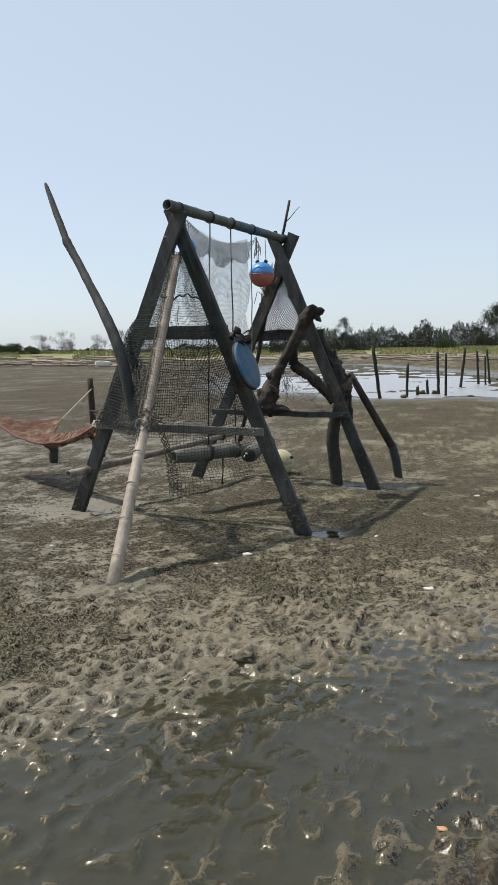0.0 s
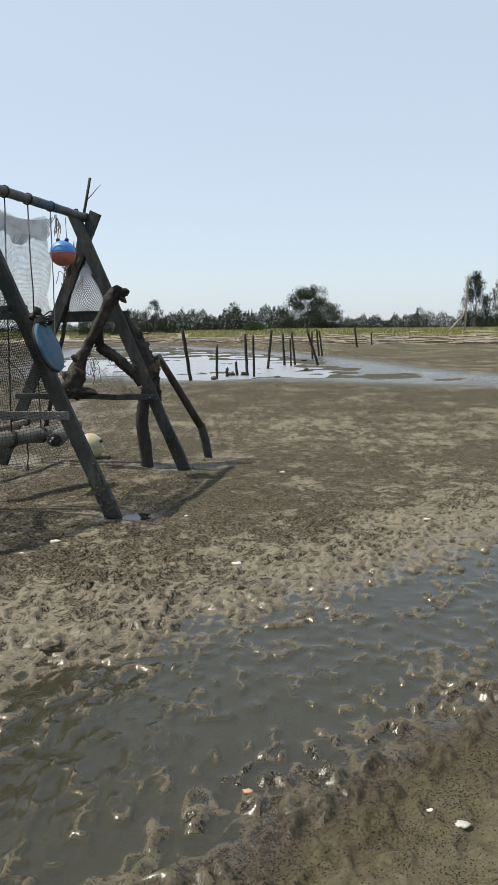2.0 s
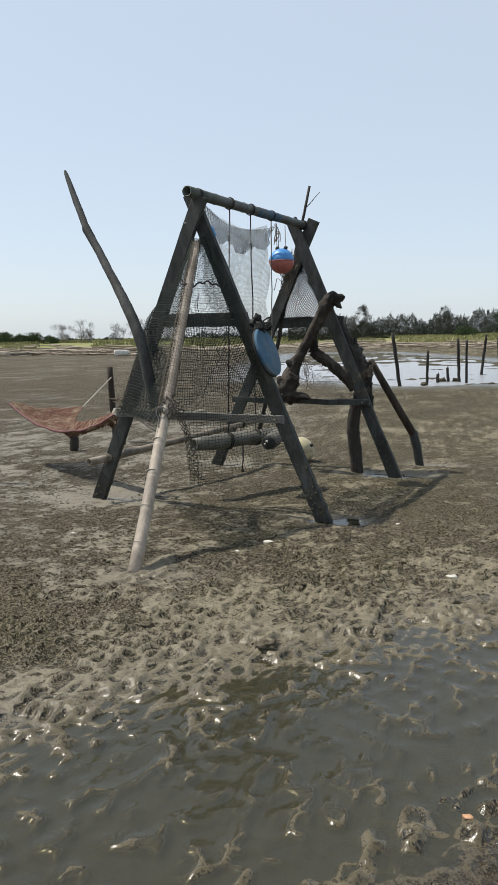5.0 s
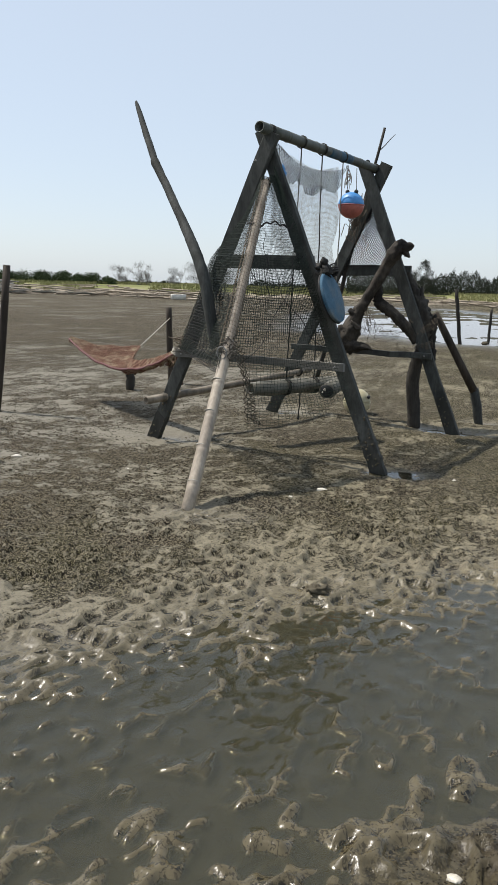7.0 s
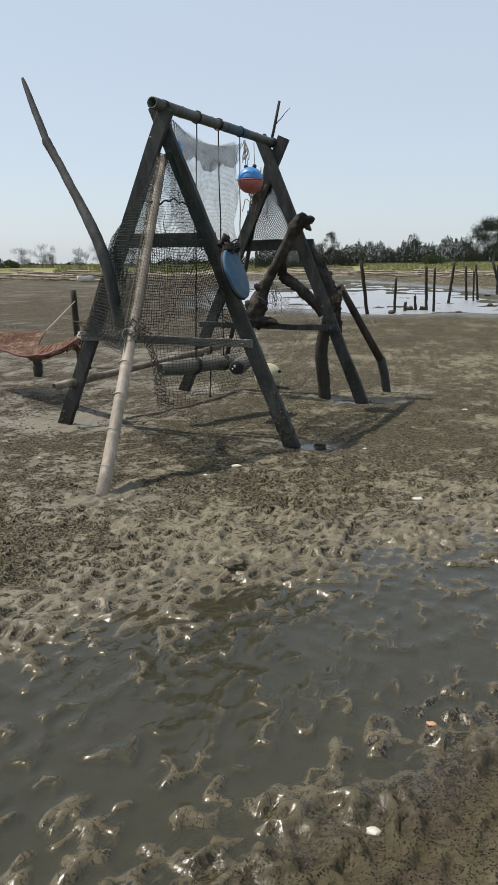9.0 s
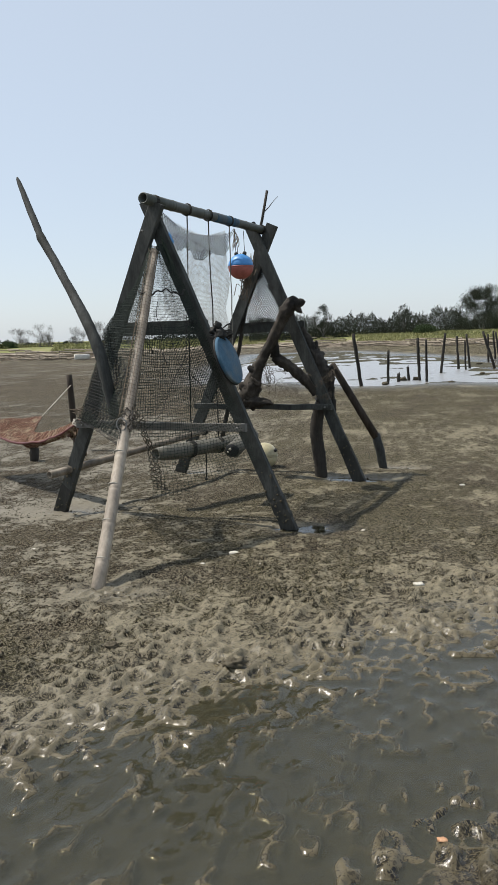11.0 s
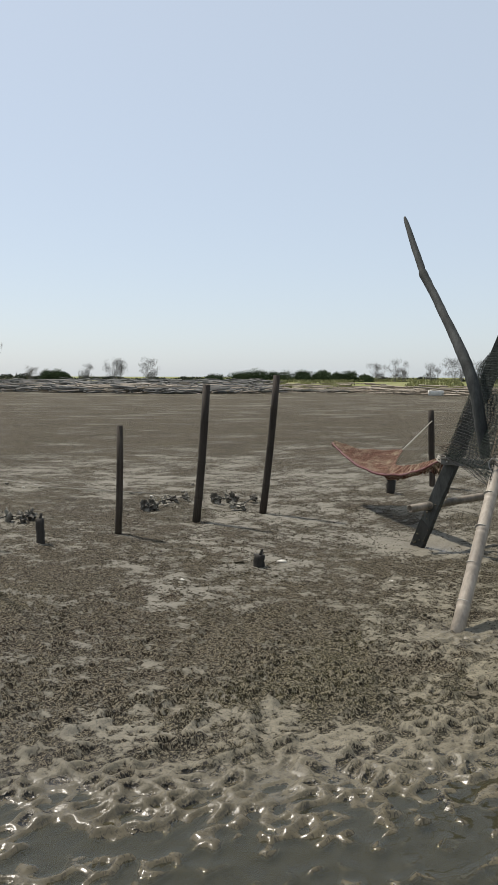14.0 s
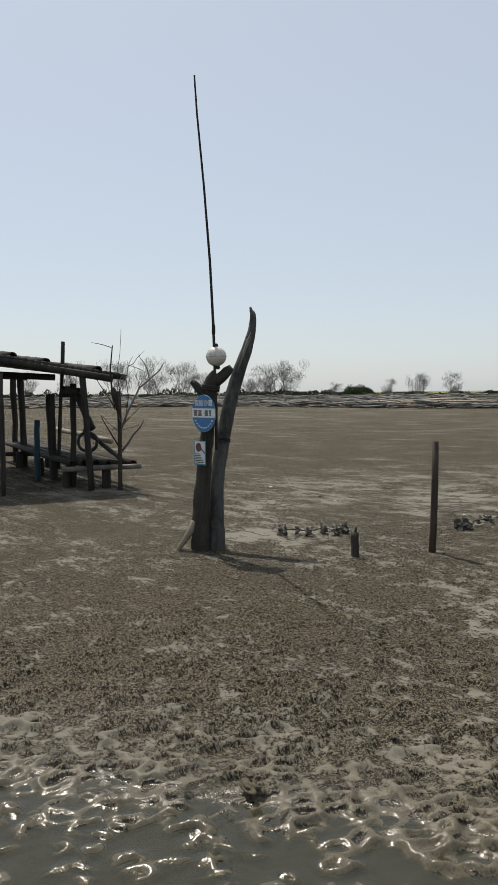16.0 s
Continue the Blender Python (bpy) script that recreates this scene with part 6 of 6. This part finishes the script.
pts, sizes = sprinkle(5, 100000, (-0.6, 3.0), (1.6, 4.6), lambda x, y: smooth(1.9, 1.7, channel(x, y)) * (0.1 + 0.9 * smooth(0.36, 0.6, fbm(x * 3.2, y * 3.2, 77, 3))), (0.002, 0.0031))
scatter("crab_pellets", pts, sizes, PELLET, "scattered dark sand pellets left by crabs", "sand pellets", 6)
pts, sizes = sprinkle(7, 110000, (-6.5, 3.5), (2.6, 10.5), lambda x, y: smooth(3.5, 4.2, channel(x, y)) * (0.01 + 0.75 * smooth(0.53, 0.38, fbm(x * 8.0, y * 9.5, 41, 4) + 0.25 * (fbm(x * 6, y * 6, 78, 2) - 0.5))), (0.0034, 0.0085))
scatter("mud_crumbs", pts, sizes, CLOD, "dark mud crumbs covering the flat", "mud crumbs", 8, 0.55)
pts, sizes = sprinkle(9, 700, (-6, 3), (3, 9), lambda x, y: smooth(3.3, 3.7, channel(x, y)) * smooth(0.5, 0.62, fbm(x * 2.2, y * 2.2, 79, 3)), (0.008, 0.017))
scatter("mud_clods", pts, sizes, CLOD, "dark wet mud clods near the water", "mud clods", 10, 0.6)
for k, (x, y, s) in enumerate(((-0.22, 4.40, 0.05), (-2.33, 2.51, 0.05), (-2.42, 2.57, 0.03), (-0.9, 4.6, 0.03), (-3.38, 6.12, 0.045))):
    bm = bmesh.new()
    lump(bm, (x, y, ground_z(x, y) + s * 0.15), s * 0.8, k * 9, (1.3, 0.9, 0.6), 0.9, 18, 22)
    lone("mud_clod", bm, CLOD, (x, y, ground_z(x, y)), "dark wet mud clod", "mud clod", "clods by the water")


# ---------------------------------------------------------------- pond fence
FENCE = ((0.07, 23.89, -0.15, 23.88, 1.5, 0.07), (0.85, 24.98, 0.87, 24.98, 0.95, 0.055), (1.19, 26.04, 1.2, 26.04, 0.2, 0.07), (1.54, 26.55, 1.5, 26.55, 0.38, 0.06), (1.87, 26.44, 1.81, 26.44, 1.29, 0.065), (2.05, 25.76, 2.03, 25.76, 1.25, 0.055),
         (2.88, 30.56, 3.02, 30.55, 1.4, 0.065), (3.76, 33.05, 3.69, 33.06, 1.25, 0.065), (3.97, 32.46, 3.93, 32.46, 1.07, 0.05), (4.24, 33.38, 4.1, 33.39, 1.31, 0.06), (5.09, 32.51, 4.62, 32.57, 1.4, 0.07), (5.64, 38.28, 5.6, 38.28, 1.26, 0.06),
         (6.35, 40.99, 6.23, 41.01, 1.38, 0.065), (6.52, 40.91, 6.34, 40.93, 1.32, 0.06), (11.71, 58.36, 11.52, 58.39, 1.41, 0.09), (13.72, 62.67, 13.66, 62.68, 0.98, 0.08))
for k, (x, y, tx, ty, h, r) in enumerate(FENCE):
    post((x, y, -0.08), (tx, ty, h), r * 0.8, r * 0.68, WOOD_DARK, "dark short stump standing in the pond" if h < 0.5 else ("leaning dark wooden stake in the pond" if abs(tx - x) > 0.3 else "dark wooden stake standing in the pond"), "stakes in the pond", 70 + k, h < 1)
post((26.7, 79.2, 0), (26.95, 79.2, 6.4), 0.12, 0.09, BAMBOO_TAN, "tall pale bamboo pole on the far shore", "", 95)
post((24.2, 79, 0), (26.6, 79.2, 2.6), 0.1, 0.08, BAMBOO_TAN, "pale bamboo prop leaning on the tall pole", "", 96)
for k, (x, y, s) in enumerate(((2.7, 24.68, 0.13), (4.99, 36.55, 0.16), (4.14, 28.85, 0.14), (1.35, 26.6, 0.2), (0.75, 24.6, 0.14), (1.75, 26.6, 0.16))):
    lone("stone", lump(bmesh.new(), (x, y, -0.02), s * 0.62, k + 20, (1.2, 0.8, 0.6), 0.9), CLOD, (x, y, -0.05), "dark stone lying in shallow water", "stone", "stones in the pond")
lone("foam_block", plank(bmesh.new(), (-22.9, 59.7, 0.32), (-21.9, 60.3, 0.32), 0.45, 0.4, (0, 0, 1), 5, 3, 0.02), FOAM, (-22.4, 60, 0.1), "weathered white foam float block on the shore", "foam block")


# ---------------------------------------------------------------- far shore: rafts, wrack, grass, bushes, trees
def raft(at, turn, size, seed, mat):
    t = thing("bamboo_raft", at, "stranded bamboo raft lying on the far shore", "raft", "rafts on the shore")
    long_pole = tube(bmesh.new(), between((0, 0, 0), (size, 0, 0), 4, 0, 0.05, seed), [0.085, 0.08, 0.08, 0.075, 0.07], 6, 0.08, seed)
    mesh_a = bpy.data.meshes.new("pole")
    long_pole.to_mesh(mesh_a), long_pole.free()
    cross = tube(bmesh.new(), between((0, 0, 0), (0, size * 0.42, 0), 3, 0, 0.03, seed), 0.07, 6, 0.08, seed)
    mesh_b = bpy.data.meshes.new("crosspiece")
    cross.to_mesh(mesh_b), cross.free()
    rnd = random.Random(seed)
    for mesh in (mesh_a, mesh_b):
        mesh.materials.append(mat)
        shade(mesh)
    for k in range(7):
        ob = new("pole", mesh_a)
        ob.parent, ob.location, ob.rotation_euler = t, (rnd.uniform(-0.3, 0.3), k * size * 0.42 / 6, 0.1 + rnd.uniform(-0.02, 0.03)), (0, 0, rnd.uniform(-0.03, 0.03))
    for k in range(6):
        ob = new("crosspiece", mesh_b)
        ob.parent, ob.location, ob.rotation_euler = t, (size * (0.06 + 0.175 * k), 0, 0.24), (0, 0, rnd.uniform(-0.05, 0.05))
    t.rotation_euler = (rnd.uniform(-0.01, 0.03), rnd.uniform(-0.02, 0.02), radians(turn))
    return t


raft_a = raft(place(-3.0, 86, 0.02), 4, 13, 1, BAMBOO_TAN)
raft_b = raft(place(-48, 80, 0.05), 35, 9, 2, BAMBOO_GREY)
for az, r, turn in ((-8, 90, 8), (2, 84, -6), (12.5, 68, 2), (15.5, 69, -3), (19, 68, 4), (22, 68, -4), (9, 78, 6)):
    p = place(az, r, 0.04)
    copy_thing(raft_a, Matrix.Translation(p) @ Matrix.Rotation(radians(turn), 4, "Z"))
for az, r, turn in ((-54, 88, 30), (-51, 84, 42), (-45, 76, 28), (-42, 73, 40), (-39.5, 74, 30), (-37, 75, 36), (-47, 84, 25), (-43, 80, 48), (-34, 77, 20), (-57, 94, 30), (-62, 98, 35), (-66, 100, 40)):
    p = place(az, r, 0.08 + 0.012 * (az % 5))
    copy_thing(raft_b, Matrix.Translation(p) @ Matrix.Rotation(radians(turn), 4, "Z"))


def wrack():
    """Loose poles and sticks cast up along the whole shore."""
    rnd = np.random.RandomState(12)
    verts, faces, base = [], [], 0
    for k in range(2400):
        az = rnd.uniform(-76, 26) if k % 3 else rnd.uniform(-76, -33)
        if az > -9 and k % 2:
            continue
        if -17 < az < -9 and k % 3:
            continue
        r = float(np.interp(az, SHORE_AZ, SHORE_R)) + abs(rnd.normal(0, 4.5)) + 0.5
        p = np.array(place(az, r))
        length, rad = rnd.uniform(1.0, 5.0), rnd.uniform(0.03, 0.085)
        turn = radians(-az) + rnd.normal(0, 0.55)
        way = np.array((math.cos(turn), math.sin(turn), rnd.normal(0, 0.04)))
        p[2] = float(ground_height(np.array([[p[0]]]), np.array([[p[1]]]))[0, 0]) + abs(rnd.normal(0.1, 0.22))
        side = np.cross(way, (0, 0, 1))
        up = np.cross(side, way)
        ring = [math.cos(a) * side * rad + math.sin(a) * up * rad for a in (0.3, 1.56, 2.8, 4.07, 5.3)]
        verts += [p - way * length / 2 + q for q in ring] + [p + way * length / 2 + q * 0.8 for q in ring]
        faces += [(base + j, base + (j + 1) % 5, base + 5 + (j + 1) % 5, base + 5 + j) for j in range(5)]
        base += 10
    return verts, faces


def wrack_heap():
    """Weathered poles lying criss-cross in a deep band beyond the open flat."""
    rnd = np.random.RandomState(17)
    verts, faces, base = [], [], 0
    az = rnd.uniform(-78, -33, 2600)
    r = np.interp(az, SHORE_AZ, SHORE_R) + rnd.uniform(0, 1, 2600) ** 1.3 * 15 + 0.3
    x, y = EYE_X + r * np.sin(np.radians(az)), EYE_Y + r * np.cos(np.radians(az))
    z = ground_height(x[None], y[None])[0] + rnd.uniform(0.02, 0.5, 2600)
    for k in range(2600):
        length, rad = rnd.uniform(1.0, 5.5), rnd.uniform(0.04, 0.1)
        turn = radians(-az[k]) + rnd.normal(0, 0.6)
        way = np.array((math.cos(turn), math.sin(turn), rnd.normal(0, 0.06)))
        side = np.cross(way, (0, 0, 1))
        up = np.cross(side, way)
        p = np.array((x[k], y[k], z[k]))
        ring = [math.cos(a) * side * rad + math.sin(a) * up * rad for a in (0.3, 1.56, 2.8, 4.07, 5.3)]
        verts += [p - way * length / 2 + q for q in ring] + [p + way * length / 2 + q * 0.8 for q in ring]
        faces += [(base + j, base + (j + 1) % 5, base + 5 + (j + 1) % 5, base + 5 + j) for j in range(5)]
        base += 10
    return verts, faces


v, f = wrack_heap()
tagged(new("driftwood_heap", array_mesh("driftwood_heap", v, f, WOOD_PALE, flat=False)), "grey weathered poles heaped along the open flat", "driftwood", kind="stuff")
v, f = wrack()
tagged(new("driftwood_wrack", array_mesh("driftwood_wrack", v, f, BAMBOO_TAN, flat=False)), "pale bamboo poles and driftwood heaped along the shore", "driftwood", kind="stuff")


def leaves(centres, length, width, seed, droop=0.3, upright=0.5):
    """Small leaf clumps: one bent blade of two faces at each centre."""
    rnd = np.random.RandomState(seed)
    n = len(centres)
    way = rnd.normal(0, 1, (n, 3))
    way[:, 2] = np.abs(way[:, 2]) * upright * 2 + rnd.normal(0, 0.3, n)
    way /= np.linalg.norm(way, axis=1, keepdims=True)
    side = np.cross(way, rnd.normal(0, 1, (n, 3)))
    side /= np.linalg.norm(side, axis=1, keepdims=True) + 1e-9
    ln, wd = length * rnd.uniform(0.6, 1.4, (n, 1)), width * rnd.uniform(0.6, 1.4, (n, 1))
    a, tip = centres - way * ln * 0.5, centres + way * ln * 0.5 - np.array((0, 0, 1)) * ln * droop
    mid = centres + np.cross(way, side) * wd * 0.3
    v = np.stack([a, mid - side * wd * 0.5, tip, mid + side * wd * 0.5], 1).reshape(-1, 3)
    return v, np.arange(n * 4).reshape(-1, 4)


def crown_points(rnd, lobes, count):
    """Points massed in uneven lobes (centre, radii), thinner inside and at the top."""
    out = []
    for (c, rad), k in zip(lobes, rnd.multinomial(count, np.array([r[0] * r[2] for _, r in lobes]) / sum(r[0] * r[2] for _, r in lobes))):
        d = rnd.normal(0, 1, (k, 3))
        d /= np.linalg.norm(d, axis=1, keepdims=True)
        out.append(np.array(c) + d * np.array(rad) * (rnd.uniform(0, 1, (k, 1)) ** 0.42) * rnd.uniform(0.7, 1.12, (k, 1)))
    return np.concatenate(out)


def tree(at, height, wide, seed, label, mat=LEAF_DARK, count=2600, name="tree"):
    rnd = np.random.RandomState(seed)
    r2 = random.Random(seed)
    t = thing(name, at, label, "tree")
    bm = bmesh.new()
    branching(bm, Vector(at) - Vector((0, 0, 0.3)), (0, 0, 1), height * 0.45, height * 0.018, 3, r2, 0.75, 0.6, 6)
    part("trunk", bm, TWIG, t)
    lobes = []
    for k in range(120):
        z = rnd.uniform(0.0, 1.0) ** 1.35 * 0.95 - 0.03
        w = wide * 0.5 * max(0.08, 1 - (max(z - 0.05, 0) / 0.93) ** 1.7) ** 0.7
        a = rnd.uniform(0, math.tau)
        d = w * math.sqrt(rnd.uniform(0, 0.75))
        lobes.append(((at[0] + math.cos(a) * d, at[1] + math.sin(a) * d, at[2] + height * z), (wide * rnd.uniform(0.05, 0.13), wide * 0.1, height * rnd.uniform(0.06, 0.15))))
    v, f = leaves(crown_points(rnd, lobes, count), height * 0.045, height * 0.009, seed, 0.0, 1.3)
    ob = new("crown", array_mesh("crown", v - np.array(t.location), f, mat))
    ob.parent = t
    return t


tree(place(7.7, 100, 0.8), 5.9, 10.6, 4, "dense dark round-crowned tree behind the grassy shore", count=24000)
tree(place(19.2, 100, 0.8), 7.4, 5.0, 5, "tall feathery casuarina tree on the far shore", count=6000)
tree(place(21.0, 104, 0.8), 7.0, 4.5, 6, "feathery casuarina tree on the far shore", count=6000)
tree(place(-3.6, 101, 0.8), 4.5, 3.6, 7, "dark young casuarina in the tree belt", count=5000)
tree(place(2.1, 101, 0.8), 4.2, 2.6, 8, "dark young casuarina in the tree belt", count=4000)
tree(place(15.4, 102, 0.8), 3.3, 3.6, 9, "low dark casuarina in the tree belt", count=4000)


def bare_tree(at, height, seed, label, wide=0.5):
    t = thing("bare_tree", at, label, "tree", "bare trees on the shore")
    rnd = random.Random(seed)
    bm = bmesh.new()
    for k in range(rnd.randint(2, 4)):
        branching(bm, Vector(at) + Vector((rnd.uniform(-1, 1) * wide, rnd.uniform(-1, 1) * wide, -0.2)), (rnd.uniform(-0.4, 0.4) * wide, rnd.uniform(-0.3, 0.3), 1), height * 0.42, height * 0.013, 3, rnd, 0.85, 0.5, 4)
    part("trunk", bm, TWIG, t)
    grow = np.random.RandomState(seed)
    lobes = []
    for k in range(22):
        z = grow.uniform(0.15, 0.86)
        a, q = grow.uniform(0, math.tau), math.sqrt(grow.uniform(0, 1)) * (0.25 + 1.25 * math.sin(min(z * 2.0, 1.75)))
        lobes.append(((at[0] + math.cos(a) * q * height * 0.34 * (0.5 + wide * 0.5), at[1] + math.sin(a) * q * height * 0.25, at[2] + height * z), (height * grow.uniform(0.12, 0.24), height * 0.2, height * grow.uniform(0.1, 0.2))))
    v, f = leaves(crown_points(grow, lobes, 1700), height * 0.14, height * 0.0045, seed, -0.03, 1.5)
    ob = new("twig_crown", array_mesh("twig_crown", v - np.array(t.location), f, TWIG))
    ob.parent = t
    return t


for k, (az, rise, wide) in enumerate(((-72.35, 0.030, 1.0), (-69.25, 0.044, 1.0), (-65.95, 0.044, 0.9), (-63.55, 0.046, 1.6), (-61.25, 0.04, 1.3), (-59.75, 0.03, 0.7), (-56.15, 0.028, 0.5), (-55.05, 0.036, 0.7), (-53.65, 0.042, 1.4), (-50.05, 0.013, 0.3), (-46.35, 0.018, 0.5), (-44.25, 0.024, 0.6),
                                      (-41.75, 0.024, 0.8), (-25.15, 0.019, 0.6), (-23.65, 0.023, 0.9), (-21.45, 0.018, 0.7), (-19.65, 0.027, 1.0), (-17.75, 0.022, 0.8))):
    r = float(np.interp(az, SHORE_AZ, SHORE_R)) + 24
    bare_tree(place(az, r, 0.9), r * rise + 0.75, 200 + k, "leafless grey tree on the far shore", wide)


def belt(name, rows, seed, mat, label, category, leaf, blade):
    """A far thicket: clumps along compass angles, each row (from, to, distance, depth, height, count)."""
    rnd = np.random.RandomState(seed)
    out = []
    for a0, a1, r0, deep, height, count in rows:
        az = np.radians(rnd.uniform(a0, a1, count))
        r = r0 + rnd.uniform(0, deep, count)
        edge = 0.3 + 1.1 * fbm(np.degrees(az) * 1.3, az * 0 + r0 * 0.1, seed, 5) ** 1.3 + 0.25 * (vnoise(np.degrees(az) * 9, r * 0.5, seed + 9) - 0.5)
        z = 0.75 + height * edge * rnd.uniform(0, 1, count) ** 1.6
        out.append(np.stack([EYE_X + r * np.sin(az), EYE_Y + r * np.cos(az), z], 1))
    v, f = leaves(np.concatenate(out), leaf, blade, seed, 0.05, 1.5)
    return tagged(new(name, array_mesh(name, v, f, mat)), label, category, kind="stuff")


belt("casuarina_belt", ((-9, 6.5, 102, 12, 3.6, 50000), (6, 16, 106, 12, 2.5, 24000), (16, 34, 104, 14, 3.0, 30000), (-17, -8, 108, 12, 1.6, 10000)), 31, LEAF_DARK, "grey-green belt of young casuarinas behind the shore", "thicket", 0.36, 0.058)
belt("low_thicket", ((-78, -57, 112, 10, 1.5, 7000), (-58, -48, 106, 10, 1.2, 4500), (-48, -36, 104, 10, 0.8, 4000), (-36, -17, 104, 10, 0.8, 5000), (24, 60, 110, 10, 2.4, 4000)), 32, LEAF_DARK, "dark low thicket on the skyline", "thicket", 0.42, 0.17)


def bush(at, wide, height, seed):
    rnd = np.random.RandomState(seed)
    t = thing("bush", at, "rounded dark green bush on the far shore", "bush", "bushes on the shore")
    lobes = [((at[0] + rnd.uniform(-1, 1) * wide * 0.3, at[1] + rnd.uniform(-0.5, 0.5), at[2] + height * rnd.uniform(0.25, 0.55)), (wide * rnd.uniform(0.22, 0.36), wide * 0.3, height * 0.42)) for k in range(7)]
    v, f = leaves(crown_points(rnd, lobes, 4200), 0.15, 0.1, seed, 0.1, 0.5)
    ob = new("foliage", array_mesh("foliage", v - np.array(t.location), f, LEAF_BUSH_HAZE))
    ob.parent = t
    bm = bmesh.new()
    branching(bm, Vector(at) - Vector((0, 0, 0.3)), (0, 0, 1), height * 0.5, 0.05, 2, random.Random(seed), 0.9, 0.3, 4)
    part("stem", bm, TWIG, t)


for k, (az, w, rise) in enumerate(((-37.00, 2.6, 0.0015), (-35.10, 3.6, 0.004), (-33.90, 4.4, 0.0066), (-32.30, 4.0, 0.005), (-30.60, 3.2, 0.006), (-29.10, 3.0, 0.0055), (-27.50, 2.8, 0.0048), (-26.10, 2.0, 0.002), (-47.80, 2.0, 0.0045), (-48.70, 2.6, 0.0055), (-28.40, 2.0, 0.003), (3.6, 3.0, 0.004))):
    r = 96
    bush(place(az, r, 0.7), w * 1.1, r * rise * 1.35 + 1.2, 300 + k)


def grass():
    rnd = np.random.RandomState(14)
    n = 28000
    az = rnd.uniform(-37, 30, n)
    r = np.interp(az, SHORE_AZ, SHORE_R) + 8 + 26 * rnd.uniform(0, 1, n) ** 1.2
    ok = fbm(az * 0.5, r * 0.08, 63, 3) > np.where(az > -5, 0.4, 0.44)
    az, r = np.radians(az[ok]), r[ok]
    x, y = EYE_X + r * np.sin(az), EYE_Y + r * np.cos(az)
    z = ground_height(x[None], y[None])[0] + 0.2
    v, f = leaves(np.stack([x, y, z], 1), 0.48, 0.12, 15, 0.1, 1.9)
    return tagged(new("shore_grass", array_mesh("shore_grass", v, f, LEAF_GRASS)), "yellow-green beach grass on the far bank", "grass", kind="stuff")


grass()
